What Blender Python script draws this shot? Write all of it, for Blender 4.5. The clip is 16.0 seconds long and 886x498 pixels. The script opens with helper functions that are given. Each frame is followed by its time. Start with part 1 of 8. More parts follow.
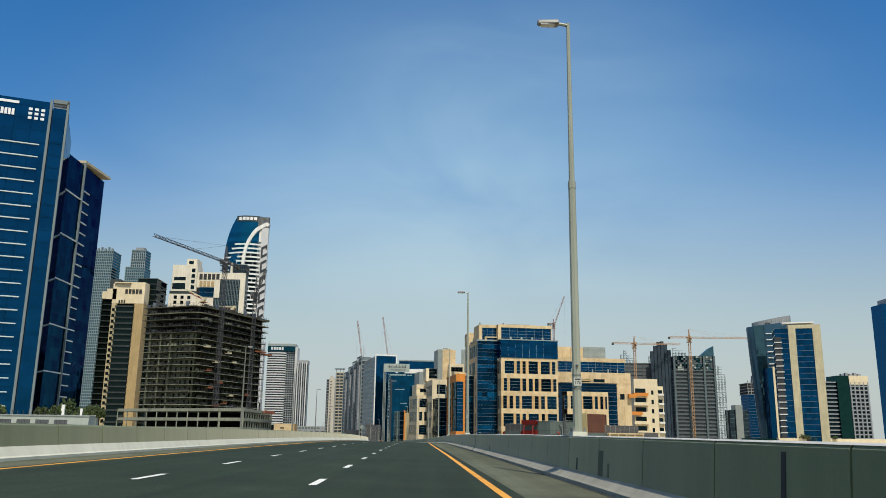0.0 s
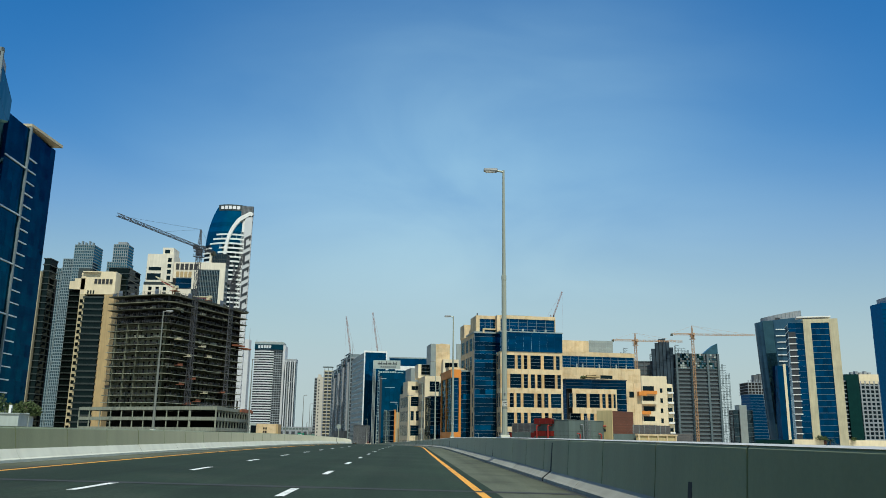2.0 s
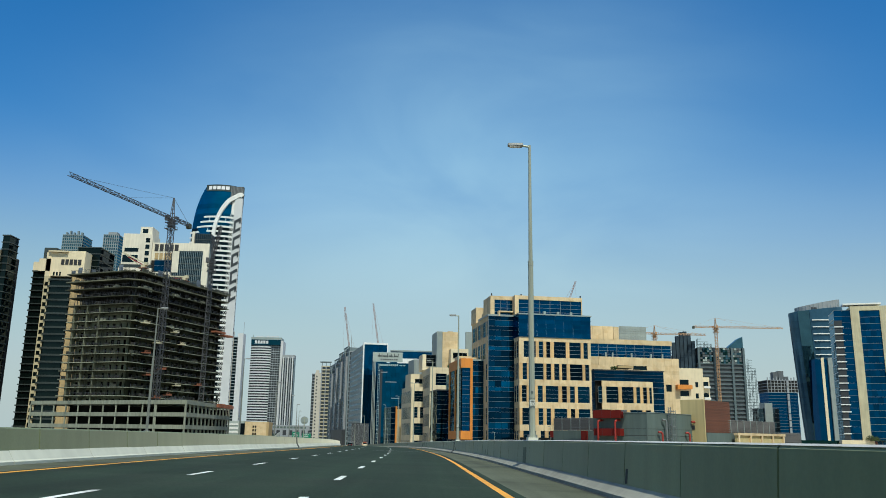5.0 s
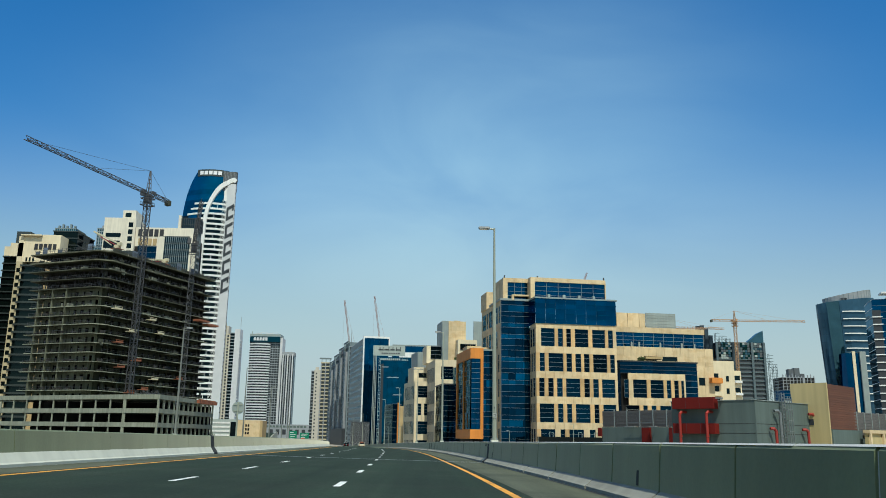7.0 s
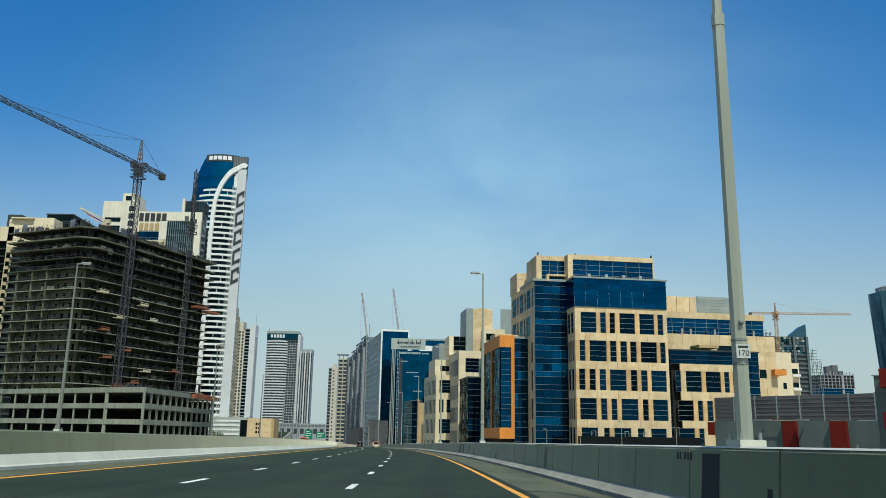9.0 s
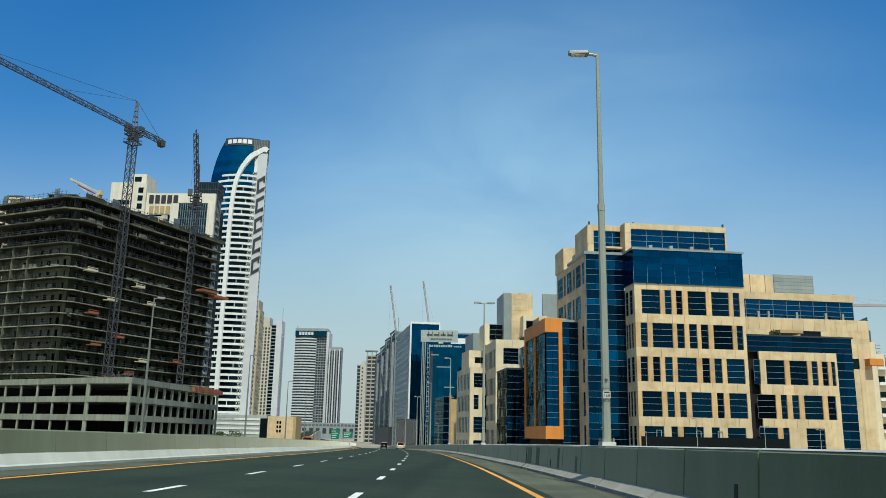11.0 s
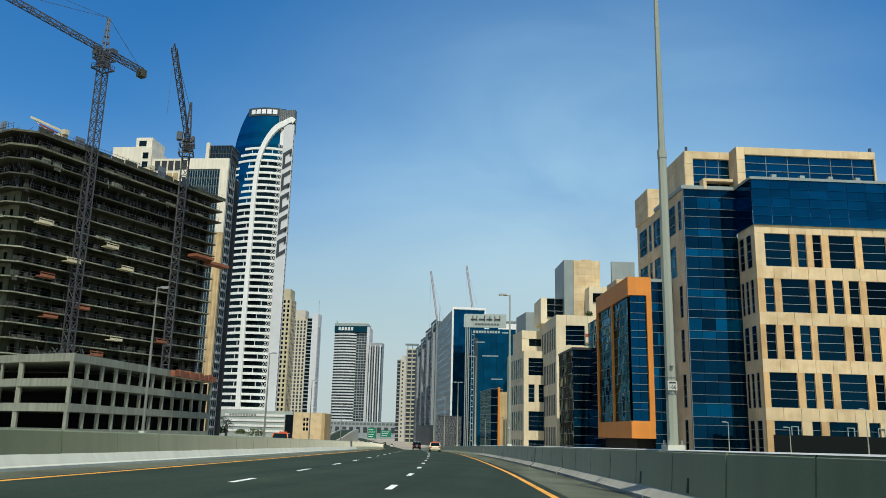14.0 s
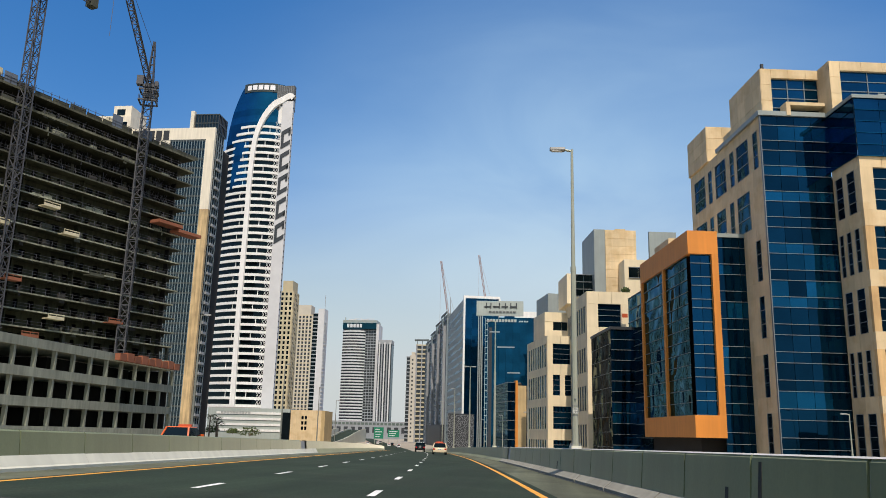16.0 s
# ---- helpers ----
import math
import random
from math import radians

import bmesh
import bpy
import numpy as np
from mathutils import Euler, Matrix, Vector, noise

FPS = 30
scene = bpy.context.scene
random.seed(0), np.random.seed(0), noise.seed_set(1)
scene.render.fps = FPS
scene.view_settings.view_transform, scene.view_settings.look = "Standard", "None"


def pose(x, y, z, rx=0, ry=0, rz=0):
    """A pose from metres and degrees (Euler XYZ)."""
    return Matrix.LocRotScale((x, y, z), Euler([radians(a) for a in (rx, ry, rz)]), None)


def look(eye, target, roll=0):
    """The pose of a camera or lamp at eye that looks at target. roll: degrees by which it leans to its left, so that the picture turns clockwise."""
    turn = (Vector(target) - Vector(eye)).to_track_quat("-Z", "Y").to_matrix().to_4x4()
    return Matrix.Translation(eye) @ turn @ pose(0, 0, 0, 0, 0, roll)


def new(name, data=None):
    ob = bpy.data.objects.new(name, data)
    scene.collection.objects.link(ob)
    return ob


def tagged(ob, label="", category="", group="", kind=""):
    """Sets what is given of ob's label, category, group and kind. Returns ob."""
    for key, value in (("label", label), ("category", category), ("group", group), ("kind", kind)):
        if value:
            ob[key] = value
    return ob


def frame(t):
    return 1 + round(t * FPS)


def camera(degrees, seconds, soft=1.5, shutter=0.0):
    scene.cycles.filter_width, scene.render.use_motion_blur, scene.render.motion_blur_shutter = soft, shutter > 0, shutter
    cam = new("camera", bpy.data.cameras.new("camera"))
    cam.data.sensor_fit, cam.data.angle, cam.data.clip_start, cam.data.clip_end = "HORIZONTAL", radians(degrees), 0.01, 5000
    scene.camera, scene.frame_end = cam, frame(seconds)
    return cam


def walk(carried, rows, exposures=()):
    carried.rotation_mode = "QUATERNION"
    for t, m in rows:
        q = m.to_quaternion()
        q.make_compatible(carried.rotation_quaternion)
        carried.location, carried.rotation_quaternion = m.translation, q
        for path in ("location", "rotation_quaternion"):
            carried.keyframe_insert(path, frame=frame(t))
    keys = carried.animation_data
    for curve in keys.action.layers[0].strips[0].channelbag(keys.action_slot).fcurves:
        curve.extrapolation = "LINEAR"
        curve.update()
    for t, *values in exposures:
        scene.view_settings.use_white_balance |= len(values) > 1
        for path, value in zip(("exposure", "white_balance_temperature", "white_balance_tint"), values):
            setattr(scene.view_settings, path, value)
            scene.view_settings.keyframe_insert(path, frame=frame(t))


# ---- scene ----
cam = camera(57.3, 16.0, soft=0.9)
# metres of the drive, height of the eye over the road
METRES, EYE, TURN = 280.0, 1.15, -1.0
ROWS = [
    (0.0, 0.0, 0.0, 0.0, -0.16, 13.0, -0.7),
    (0.5, -0.0007, 0.0336, 0.0001, -0.31, 13.04, -0.69),
    (1.0, -0.0016, 0.0644, 0.0006, -0.47, 13.03, -0.66),
    (1.5, -0.0023, 0.0958, 0.0007, -0.64, 13.03, -0.68),
    (2.0, -0.0033, 0.1255, 0.0009, -0.76, 13.06, -0.72),
    (2.5, -0.0043, 0.1578, 0.0009, -0.81, 13.05, -0.73),
    (3.0, -0.0053, 0.1886, 0.0012, -0.81, 13.06, -0.75),
    (3.5, -0.0067, 0.2213, 0.0017, -0.78, 13.03, -0.78),
    (4.0, -0.0082, 0.2514, 0.0016, -0.74, 13.02, -0.82),
    (6.5, -0.0121, 0.4024, 0.0007, -0.43, 13.01, -0.82),
    (7.0, -0.0132, 0.4352, 0.0008, -0.38, 12.98, -0.82),
    (7.5, -0.0139, 0.4663, 0.0011, -0.19, 12.97, -0.8),
    (8.0, -0.0152, 0.4968, 0.0008, 0.11, 12.98, -0.83),
    (8.5, -0.0164, 0.5281, 0.0005, 0.55, 12.95, -0.87),
    (9.0, -0.0176, 0.5573, 0.0001, 1.06, 12.94, -0.91),
    (11.5, -0.0252, 0.7151, -0.0013, 3.85, 12.92, -1.15),
    (12.0, -0.0269, 0.7447, -0.0013, 4.43, 12.9, -1.19),
    (12.5, -0.0292, 0.7765, -0.0016, 5.05, 12.9, -1.24),
    (13.0, -0.0317, 0.808, -0.002, 5.59, 12.87, -1.28),
    (13.5, -0.0346, 0.8419, -0.0026, 6.06, 12.88, -1.3),
    (14.0, -0.0372, 0.8736, -0.0029, 6.41, 12.87, -1.33),
    (14.5, -0.04, 0.9055, -0.0031, 6.67, 12.89, -1.35),
    (15.0, -0.043, 0.9371, -0.0035, 6.88, 12.91, -1.34),
    (15.5, -0.0456, 0.9668, -0.0036, 7.08, 12.89, -1.33),
    (16.0, -0.0488, 0.9985, -0.0039, 7.27, 12.89, -1.36),
]


def lerp(x, table):
    """Piecewise linear value of a table of (x, value)."""
    return float(np.interp(x, [a for a, _ in table], [b for _, b in table]))


def eased(x, table):
    """The same table with its corners rounded off."""
    return sum(lerp(x + k, table) for k in (-12, -6, 0, 6, 12)) / 5


def crest_z(y):
    """Height of the crest line that the eye follows: long and flat, then down to the ground."""
    s = max(y, -20) / 100
    if y <= 280:
        return ((0.0626 * s - 0.5779) * s + 0.6857) * s + 0.1333
    d = y - 280
    z = -1.103 - 0.0112 * d - 2.1e-5 * d * d
    return max(z, GROUND + 0.05)


SWELL = [(20, 0.0), (50, 0.014), (80, 0.053), (110, 0.081), (140, 0.081), (170, 0.05), (200, 0.072), (230, 0.088), (260, 0.04), (330, 0.046)]


def road_z(y):
    """Height of the road: the crest line and its slight swells."""
    return crest_z(y) + eased(y, SWELL)


GROUND = -7.0


def eye_row(t, x, y, z, yaw, pitch, roll):
    m = pose(0, 0, 0, 0, 0, TURN) @ pose(METRES * x, METRES * y, 0, 90 + pitch, roll, yaw)
    m.translation.z = crest_z(m.translation.y) + EYE
    return t, m


EXPOSURES = [(0.0, -0.05, 6950, 10), (0.6, -0.06, 6400, 3), (8.0, -0.06, 6350, 1), (11.0, -0.03, 6400, 2), (14.0, 0.02, 6600, 5), (16.0, 0.13, 7050, 17)]
walk(cam, [eye_row(*r) for r in ROWS], EXPOSURES)

# ---- sky and sun ----
SUN_EL, SUN_AZ = radians(60), radians(166)  # azimuth clockwise from +y
sky_world = bpy.data.worlds.new("sky")
scene.world = sky_world
sky_world.use_nodes = True
wn, wl = sky_world.node_tree.nodes, sky_world.node_tree.links
sky = wn.new("ShaderNodeTexSky")
sky.sky_type = "NISHITA"
sky.sun_disc = False
sky.sun_elevation, sky.sun_rotation = SUN_EL, SUN_AZ
sky.altitude, sky.air_density, sky.dust_density, sky.ozone_density = 0, 1.1, 2.0, 3.0
rich = wn.new("ShaderNodeHueSaturation")
rich.inputs["Saturation"].default_value = 1.45
rich.inputs["Hue"].default_value = 0.504
dusty = wn.new("ShaderNodeMix")  # dust in the air keeps the horizon from going white
dusty.data_type, dusty.blend_type = "RGBA", "DARKEN"
dusty.inputs[0].default_value = 0.9
dusty.inputs[7].default_value = (3.1, 3.9, 4.6, 1)
wl.new(sky.outputs[0], rich.inputs["Color"])
wl.new(rich.outputs[0], dusty.inputs[6])
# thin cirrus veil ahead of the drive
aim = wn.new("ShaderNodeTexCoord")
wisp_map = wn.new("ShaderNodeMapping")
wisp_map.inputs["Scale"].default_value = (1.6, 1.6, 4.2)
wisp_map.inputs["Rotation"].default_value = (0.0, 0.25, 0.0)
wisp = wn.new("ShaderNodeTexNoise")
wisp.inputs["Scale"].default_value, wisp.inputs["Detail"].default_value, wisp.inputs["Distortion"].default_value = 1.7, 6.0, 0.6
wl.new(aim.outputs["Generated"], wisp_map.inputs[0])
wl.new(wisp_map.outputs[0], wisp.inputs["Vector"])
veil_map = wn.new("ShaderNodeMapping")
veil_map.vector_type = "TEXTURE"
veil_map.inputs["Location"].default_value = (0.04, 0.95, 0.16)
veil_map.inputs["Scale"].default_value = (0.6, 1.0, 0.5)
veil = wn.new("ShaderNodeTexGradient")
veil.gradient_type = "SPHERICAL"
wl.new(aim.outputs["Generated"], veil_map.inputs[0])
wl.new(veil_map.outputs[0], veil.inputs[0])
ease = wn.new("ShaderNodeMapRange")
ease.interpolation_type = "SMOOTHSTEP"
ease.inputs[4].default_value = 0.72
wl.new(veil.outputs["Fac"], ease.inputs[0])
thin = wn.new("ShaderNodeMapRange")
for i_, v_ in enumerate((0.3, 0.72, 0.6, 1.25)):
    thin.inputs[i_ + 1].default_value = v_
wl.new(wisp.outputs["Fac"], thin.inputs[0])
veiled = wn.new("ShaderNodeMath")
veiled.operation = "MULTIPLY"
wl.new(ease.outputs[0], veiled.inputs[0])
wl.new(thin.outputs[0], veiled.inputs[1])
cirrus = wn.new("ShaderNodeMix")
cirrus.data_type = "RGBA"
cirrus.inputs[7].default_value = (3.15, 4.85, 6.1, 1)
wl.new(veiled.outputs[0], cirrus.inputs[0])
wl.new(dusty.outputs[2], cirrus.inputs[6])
# pale desert haze near the horizon
split = wn.new("ShaderNodeSeparateXYZ")
wl.new(aim.outputs["Generated"], split.inputs[0])
low = wn.new("ShaderNodeMapRange")
low.interpolation_type = "SMOOTHSTEP"
for i_, v_ in enumerate((-0.02, 0.36, 0.94, 0.0)):
    low.inputs[i_ + 1].default_value = v_
wl.new(split.outputs[2], low.inputs[0])
haze = wn.new("ShaderNodeMix")
haze.data_type = "RGBA"
haze.inputs[7].default_value = (3.5, 4.05, 4.2, 1)
wl.new(low.outputs[0], haze.inputs[0])
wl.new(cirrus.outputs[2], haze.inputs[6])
wl.new(haze.outputs[2], wn["Background"].inputs[0])
wn["Background"].inputs[1].default_value = 0.147
sun = new("sun", bpy.data.lights.new("sun", "SUN"))
sun.data.energy, sun.data.angle, sun.data.color = 4.0, radians(0.55), (1.0, 0.95, 0.86)
sun_way = Vector((math.sin(SUN_AZ) * math.cos(SUN_EL), math.cos(SUN_AZ) * math.cos(SUN_EL), math.sin(SUN_EL)))
sun.matrix_world = look(sun_way * 900, (0, 0, 0))


# ---- materials ----
def material(name, color, rough=0.8, metal=0.0, spec=0.5, vary=0.12, scale=1.0, grain=0.0, bump=0.0, streak=0.0,
             each=0.0, island=0.0, second=None, amount=0.0, wave=0.0, tracks=0.0, dust=0.0):
    """Painted, stony or glassy surface: broad stains and fine grain by place, a shade of its own for each piece."""
    m = bpy.data.materials.new(name)
    m.use_nodes = True
    n, l = m.node_tree.nodes, m.node_tree.links
    b = n["Principled BSDF"]
    b.inputs["Roughness"].default_value = rough
    b.inputs["Metallic"].default_value = metal
    b.inputs["Specular IOR Level"].default_value = spec
    b.inputs["Sheen Weight"].default_value = dust
    b.inputs["Sheen Roughness"].default_value = 0.35
    b.inputs["Sheen Tint"].default_value = (1.0, 0.97, 0.8, 1)
    geo = n.new("ShaderNodeNewGeometry")
    mixed = n.new("ShaderNodeRGB")
    mixed.outputs[0].default_value = (*color, 1)
    out = mixed.outputs[0]

    def noise_at(s, detail=3.0, squash=None):
        tex = n.new("ShaderNodeTexNoise")
        tex.inputs["Scale"].default_value = s
        tex.inputs["Detail"].default_value = detail
        if squash:
            mp = n.new("ShaderNodeMapping")
            mp.inputs["Scale"].default_value = squash
            l.new(geo.outputs["Position"], mp.inputs[0])
            l.new(mp.outputs[0], tex.inputs["Vector"])
        else:
            l.new(geo.outputs["Position"], tex.inputs["Vector"])
        return tex.outputs["Fac"]

    def shade(out, fac, lo, hi, f0=0.3, f1=0.7):
        mr = n.new("ShaderNodeMapRange")
        for i, v in enumerate((f0, f1, lo, hi)):
            mr.inputs[i + 1].default_value = v
        l.new(fac, mr.inputs[0])
        mx = n.new("ShaderNodeMix")
        mx.data_type, mx.blend_type = "RGBA", "MULTIPLY"
        mx.inputs[0].default_value = 1.0
        l.new(out, mx.inputs[6])
        l.new(mr.outputs[0], mx.inputs[7])
        return mx.outputs[2]

    if second:
        mx = n.new("ShaderNodeMix")
        mx.data_type = "RGBA"
        mr = n.new("ShaderNodeMapRange")
        for i, v in enumerate((0.5, 0.62, 0.0, amount)):
            mr.inputs[i + 1].default_value = v
        l.new(noise_at(0.35 * scale, 6.0), mr.inputs[0])
        l.new(mr.outputs[0], mx.inputs[0])
        l.new(out, mx.inputs[6])
        mx.inputs[7].default_value = (*second, 1)
        out = mx.outputs[2]
    if vary:
        out = shade(out, noise_at(0.25 * scale, 4.0), 1 - vary, 1 + vary)
    if grain:
        out = shade(out, noise_at(14.0 * scale, 2.0), 1 - grain, 1 + grain)
    if tracks:
        out = shade(out, noise_at(1.0, 3.0, (0.75, 0.012, 1.0)), 1 - tracks, 1 + tracks)
        out = shade(out, noise_at(1.0, 5.0, (2.6, 0.05, 1.0)), 1 - 0.5 * tracks, 1 + 0.5 * tracks)
    if streak:
        out = shade(out, noise_at(1.0, 4.0, (1.6 * scale, 1.6 * scale, 0.09 * scale)), 1 - streak, 1 + streak * 0.4, 0.35, 0.65)
    if each:
        info = n.new("ShaderNodeObjectInfo")
        out = shade(out, info.outputs["Random"], 1 - each, 1 + each, 0.0, 1.0)
    if island:
        out = shade(out, geo.outputs["Random Per Island"], 1 - island, 1 + island, 0.0, 1.0)
    l.new(out, b.inputs["Base Color"])
    if bump or wave:
        bp = n.new("ShaderNodeBump")
        bp.inputs["Strength"].default_value = 1.0
        bp.inputs["Distance"].default_value = bump or wave
        l.new(noise_at(9.0 * scale if bump else 0.22 * scale, 4.0 if bump else 1.0), bp.inputs["Height"])
        l.new(bp.outputs[0], b.inputs["Normal"])
    return m


def glass(name, color, rough=0.04, each=0.25, wave=0.05, metal=0.85, edge=(0.3, 0.5, 0.65)):
    """Coated curtain-wall glass: a dark, tinted mirror, no pane quite flat, tinted at a slant too."""
    m = material(name, color, rough, metal, 0.5, vary=0.15, each=each, wave=wave, scale=0.8)
    m.node_tree.nodes["Principled BSDF"].inputs["Specular Tint"].default_value = (*edge, 1)
    return m


asphalt = material("asphalt", (0.0205, 0.0335, 0.0195), 0.9, spec=0.2, vary=0.18, grain=0.25, bump=0.006, second=(0.031, 0.04, 0.026), amount=0.5, tracks=0.22)
shoulder_concrete = material("shoulder_concrete", (0.1, 0.109, 0.072), 0.9, spec=0.2, vary=0.15, grain=0.12, bump=0.004, second=(0.066, 0.072, 0.048), amount=0.7, tracks=0.2)
white_paint = material("road_paint_white", (0.76, 0.76, 0.7), 0.7, vary=0.1, grain=0.2, second=(0.4, 0.4, 0.36), amount=0.5, scale=3.0)
yellow_paint = material("road_paint_yellow", (0.75, 0.34, 0.03), 0.7, vary=0.1, grain=0.15, second=(0.45, 0.2, 0.04), amount=0.5, scale=2.0)
parapet_concrete = material("parapet_concrete", (0.15, 0.183, 0.093), 0.65, spec=0.4, dust=0.4, vary=0.12, grain=0.05, streak=0.1, each=0.07, bump=0.002)
kerb_concrete = material("kerb_concrete", (0.3, 0.295, 0.245), 0.9, spec=0.2, vary=0.12, streak=0.12, each=0.06)
parapet_pale = material("parapet_pale_tone", (0.5, 0.5, 0.47), 0.8, vary=0.08, streak=0.1, each=0.04)
deck_concrete = material("deck_concrete", (0.36, 0.35, 0.32), 0.9, vary=0.12, streak=0.1)
joint_dark = material("joint_rubber", (0.03, 0.032, 0.03), 0.9)
joint_steel = material("joint_steel", (0.3, 0.31, 0.3), 0.6, vary=0.1, metal=0.3)
sand = material("sand_ground", (0.34, 0.3, 0.23), 0.95, vary=0.15, grain=0.08, second=(0.2, 0.19, 0.16), amount=0.7, scale=0.1)
pole_dull = material("dull_grey_pole", (0.2, 0.21, 0.18), 0.6, metal=0.2, vary=0.12, streak=0.1)
plate_pale = material("plate_pale", (0.5, 0.52, 0.47), 0.5, vary=0.08)
pole_steel = material("galvanised_pole", (0.36, 0.38, 0.3), 0.55, metal=0.25, vary=0.12, streak=0.1)
lamp_grey = material("lamp_head_grey", (0.2, 0.21, 0.2), 0.5, vary=0.08)
lamp_glass = material("lamp_lens", (0.6, 0.6, 0.55), 0.2, vary=0.05)
white_plinth = material("white_plinth", (0.6, 0.6, 0.49), 0.7, vary=0.06, streak=0.08)
warm_cream = material("warm_cream_stone", (0.63, 0.41, 0.19), 0.85, vary=0.12, grain=0.05, streak=0.12, each=0.14, second=(0.5, 0.3, 0.13), amount=0.5)
cream = material("cream_stone", (0.675, 0.522, 0.307), 0.85, vary=0.09, grain=0.05, streak=0.07, each=0.09, second=(0.54, 0.37, 0.18), amount=0.5)
cream_pale = material("pale_cream_stone", (0.76, 0.645, 0.43), 0.85, vary=0.07, streak=0.05, each=0.05)
tan_stone = material("tan_stone", (0.47, 0.34, 0.165), 0.85, vary=0.1, streak=0.12, each=0.06)
orange_panel = material("orange_panel", (0.66, 0.235, 0.035), 0.6, vary=0.06, streak=0.08, each=0.05)
white_wall = material("white_render", (0.8, 0.8, 0.76), 0.8, vary=0.06, streak=0.08, each=0.03)
grey_panel = material("grey_metal_panel", (0.3, 0.34, 0.32), 0.5, metal=0.2, vary=0.08, streak=0.06, each=0.06)
grey_wall = material("grey_render", (0.1, 0.135, 0.12), 0.85, vary=0.08, streak=0.12, each=0.03)
louvre_grey = material("louvre_metal", (0.14, 0.13, 0.12), 0.5, metal=0.2, vary=0.08, each=0.06)
pipe_red = material("pipe_red_paint", (0.3, 0.028, 0.018), 0.5, vary=0.1)
red_panel = material("red_panel", (0.15, 0.012, 0.008), 0.7, spec=0.2, vary=0.1, streak=0.1)
brown_clad = material("brown_slat", (0.12, 0.042, 0.02), 0.7, vary=0.15, each=0.12)
ochre_wall = material("ochre_render", (0.5, 0.4, 0.19), 0.85, vary=0.06, streak=0.1)
dark_frame = material("dark_frame", (0.03, 0.035, 0.04), 0.5, vary=0.05)
alu = material("aluminium_bar", (0.2, 0.215, 0.215), 0.45, metal=0.3, vary=0.05)
frame_pale = material("pale_window_frame", (0.3, 0.31, 0.3), 0.45, metal=0.3, vary=0.05)
fin_white = material("white_fin", (0.58, 0.64, 0.64), 0.6, vary=0.05)
slab_concrete = material("slab_concrete", (0.24, 0.25, 0.185), 0.95, spec=0.2, vary=0.3, grain=0.1, streak=0.35, each=0.25)
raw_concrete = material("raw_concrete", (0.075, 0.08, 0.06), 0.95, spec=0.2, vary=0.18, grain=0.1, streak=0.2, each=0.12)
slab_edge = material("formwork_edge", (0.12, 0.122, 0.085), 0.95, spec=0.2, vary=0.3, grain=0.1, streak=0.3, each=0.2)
# rendered end-front walls: paler than the block wall, with light put into the colour
site_render_lit = material("site_rendered_wall_lit", (0.155, 0.163, 0.112), 0.95, spec=0.2, vary=0.25, grain=0.1, streak=0.25, each=0.2)
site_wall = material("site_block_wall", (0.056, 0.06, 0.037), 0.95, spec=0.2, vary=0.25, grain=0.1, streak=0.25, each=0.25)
podium_concrete = material("podium_concrete", (0.26, 0.28, 0.215), 0.9, vary=0.15, grain=0.08, streak=0.2, each=0.08)
# near-black interior tone: the shade inside buildings is put into the colour
raw_dark = material("dark_interior_shade", (0.015, 0.015, 0.014), 0.95, vary=0.2, each=0.2)
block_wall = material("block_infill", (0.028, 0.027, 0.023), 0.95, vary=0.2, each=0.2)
crane_grey = material("crane_grey_steel", (0.085, 0.088, 0.094), 0.6, metal=0.3, vary=0.1)
crane_red = material("crane_red_steel", (0.3, 0.19, 0.17), 0.6, vary=0.1)
crane_yellow = material("crane_cream_steel", (0.46, 0.27, 0.14), 0.6, vary=0.1)
rust_mesh = material("rust_netting", (0.26, 0.09, 0.045), 0.95, vary=0.2, each=0.2)
platform_cream = material("platform_cream", (0.6, 0.54, 0.36), 0.8, vary=0.1)
leaf = material("leaf", (0.06, 0.09, 0.025), 0.8, vary=0.3, island=0.35)
palm_leaf = material("palm_leaf", (0.045, 0.07, 0.025), 0.8, vary=0.3, island=0.3)
bark = material("bark", (0.13, 0.1, 0.07), 0.95, vary=0.2)
sign_dark = material("sign_dark", (0.03, 0.03, 0.03), 0.5, vary=0.02)
sign_white = material("sign_white", (0.8, 0.8, 0.8), 0.5, vary=0.02)
sign_grey = material("sign_grey", (0.035, 0.042, 0.048), 0.5, vary=0.03)
roof_grey = material("roof_screed", (0.33, 0.32, 0.29), 0.95, vary=0.2, grain=0.1, scale=0.4)
water_stain = material("water_stain", (0.15, 0.168, 0.11), 0.8, spec=0.3, vary=0.3, streak=0.3)
ivory = material("ivory_render", (0.76, 0.7, 0.56), 0.85, vary=0.06, streak=0.1, each=0.04)
stained_stone = material("stained_tan_stone", (0.55, 0.4, 0.21), 0.85, vary=0.18, streak=0.35, each=0.06)
# darker copy of the cream stone; this tower's shade is in the colour
shaded_cream = material("shaded_cream_stone", (0.33, 0.285, 0.18), 0.9, vary=0.12, streak=0.15, each=0.08)
dull_cream = material("dull_cream_stone", (0.52, 0.44, 0.27), 0.85, vary=0.1, streak=0.1, each=0.08)
pale_render = material("pale_grey_render", (0.37, 0.42, 0.385), 0.8, vary=0.06, streak=0.08)
dark_net = material("dark_blue_net", (0.028, 0.05, 0.068), 0.9, vary=0.25, streak=0.2, each=0.25)
blue_slate = material("blue_slate_frame", (0.095, 0.13, 0.138), 0.8, vary=0.12, each=0.15)
roof_net = material("grey_blue_net", (0.12, 0.15, 0.19), 0.9, vary=0.15, each=0.2)
sign_green = material("sign_green", (0.0, 0.2, 0.11), 0.5, vary=0.03)
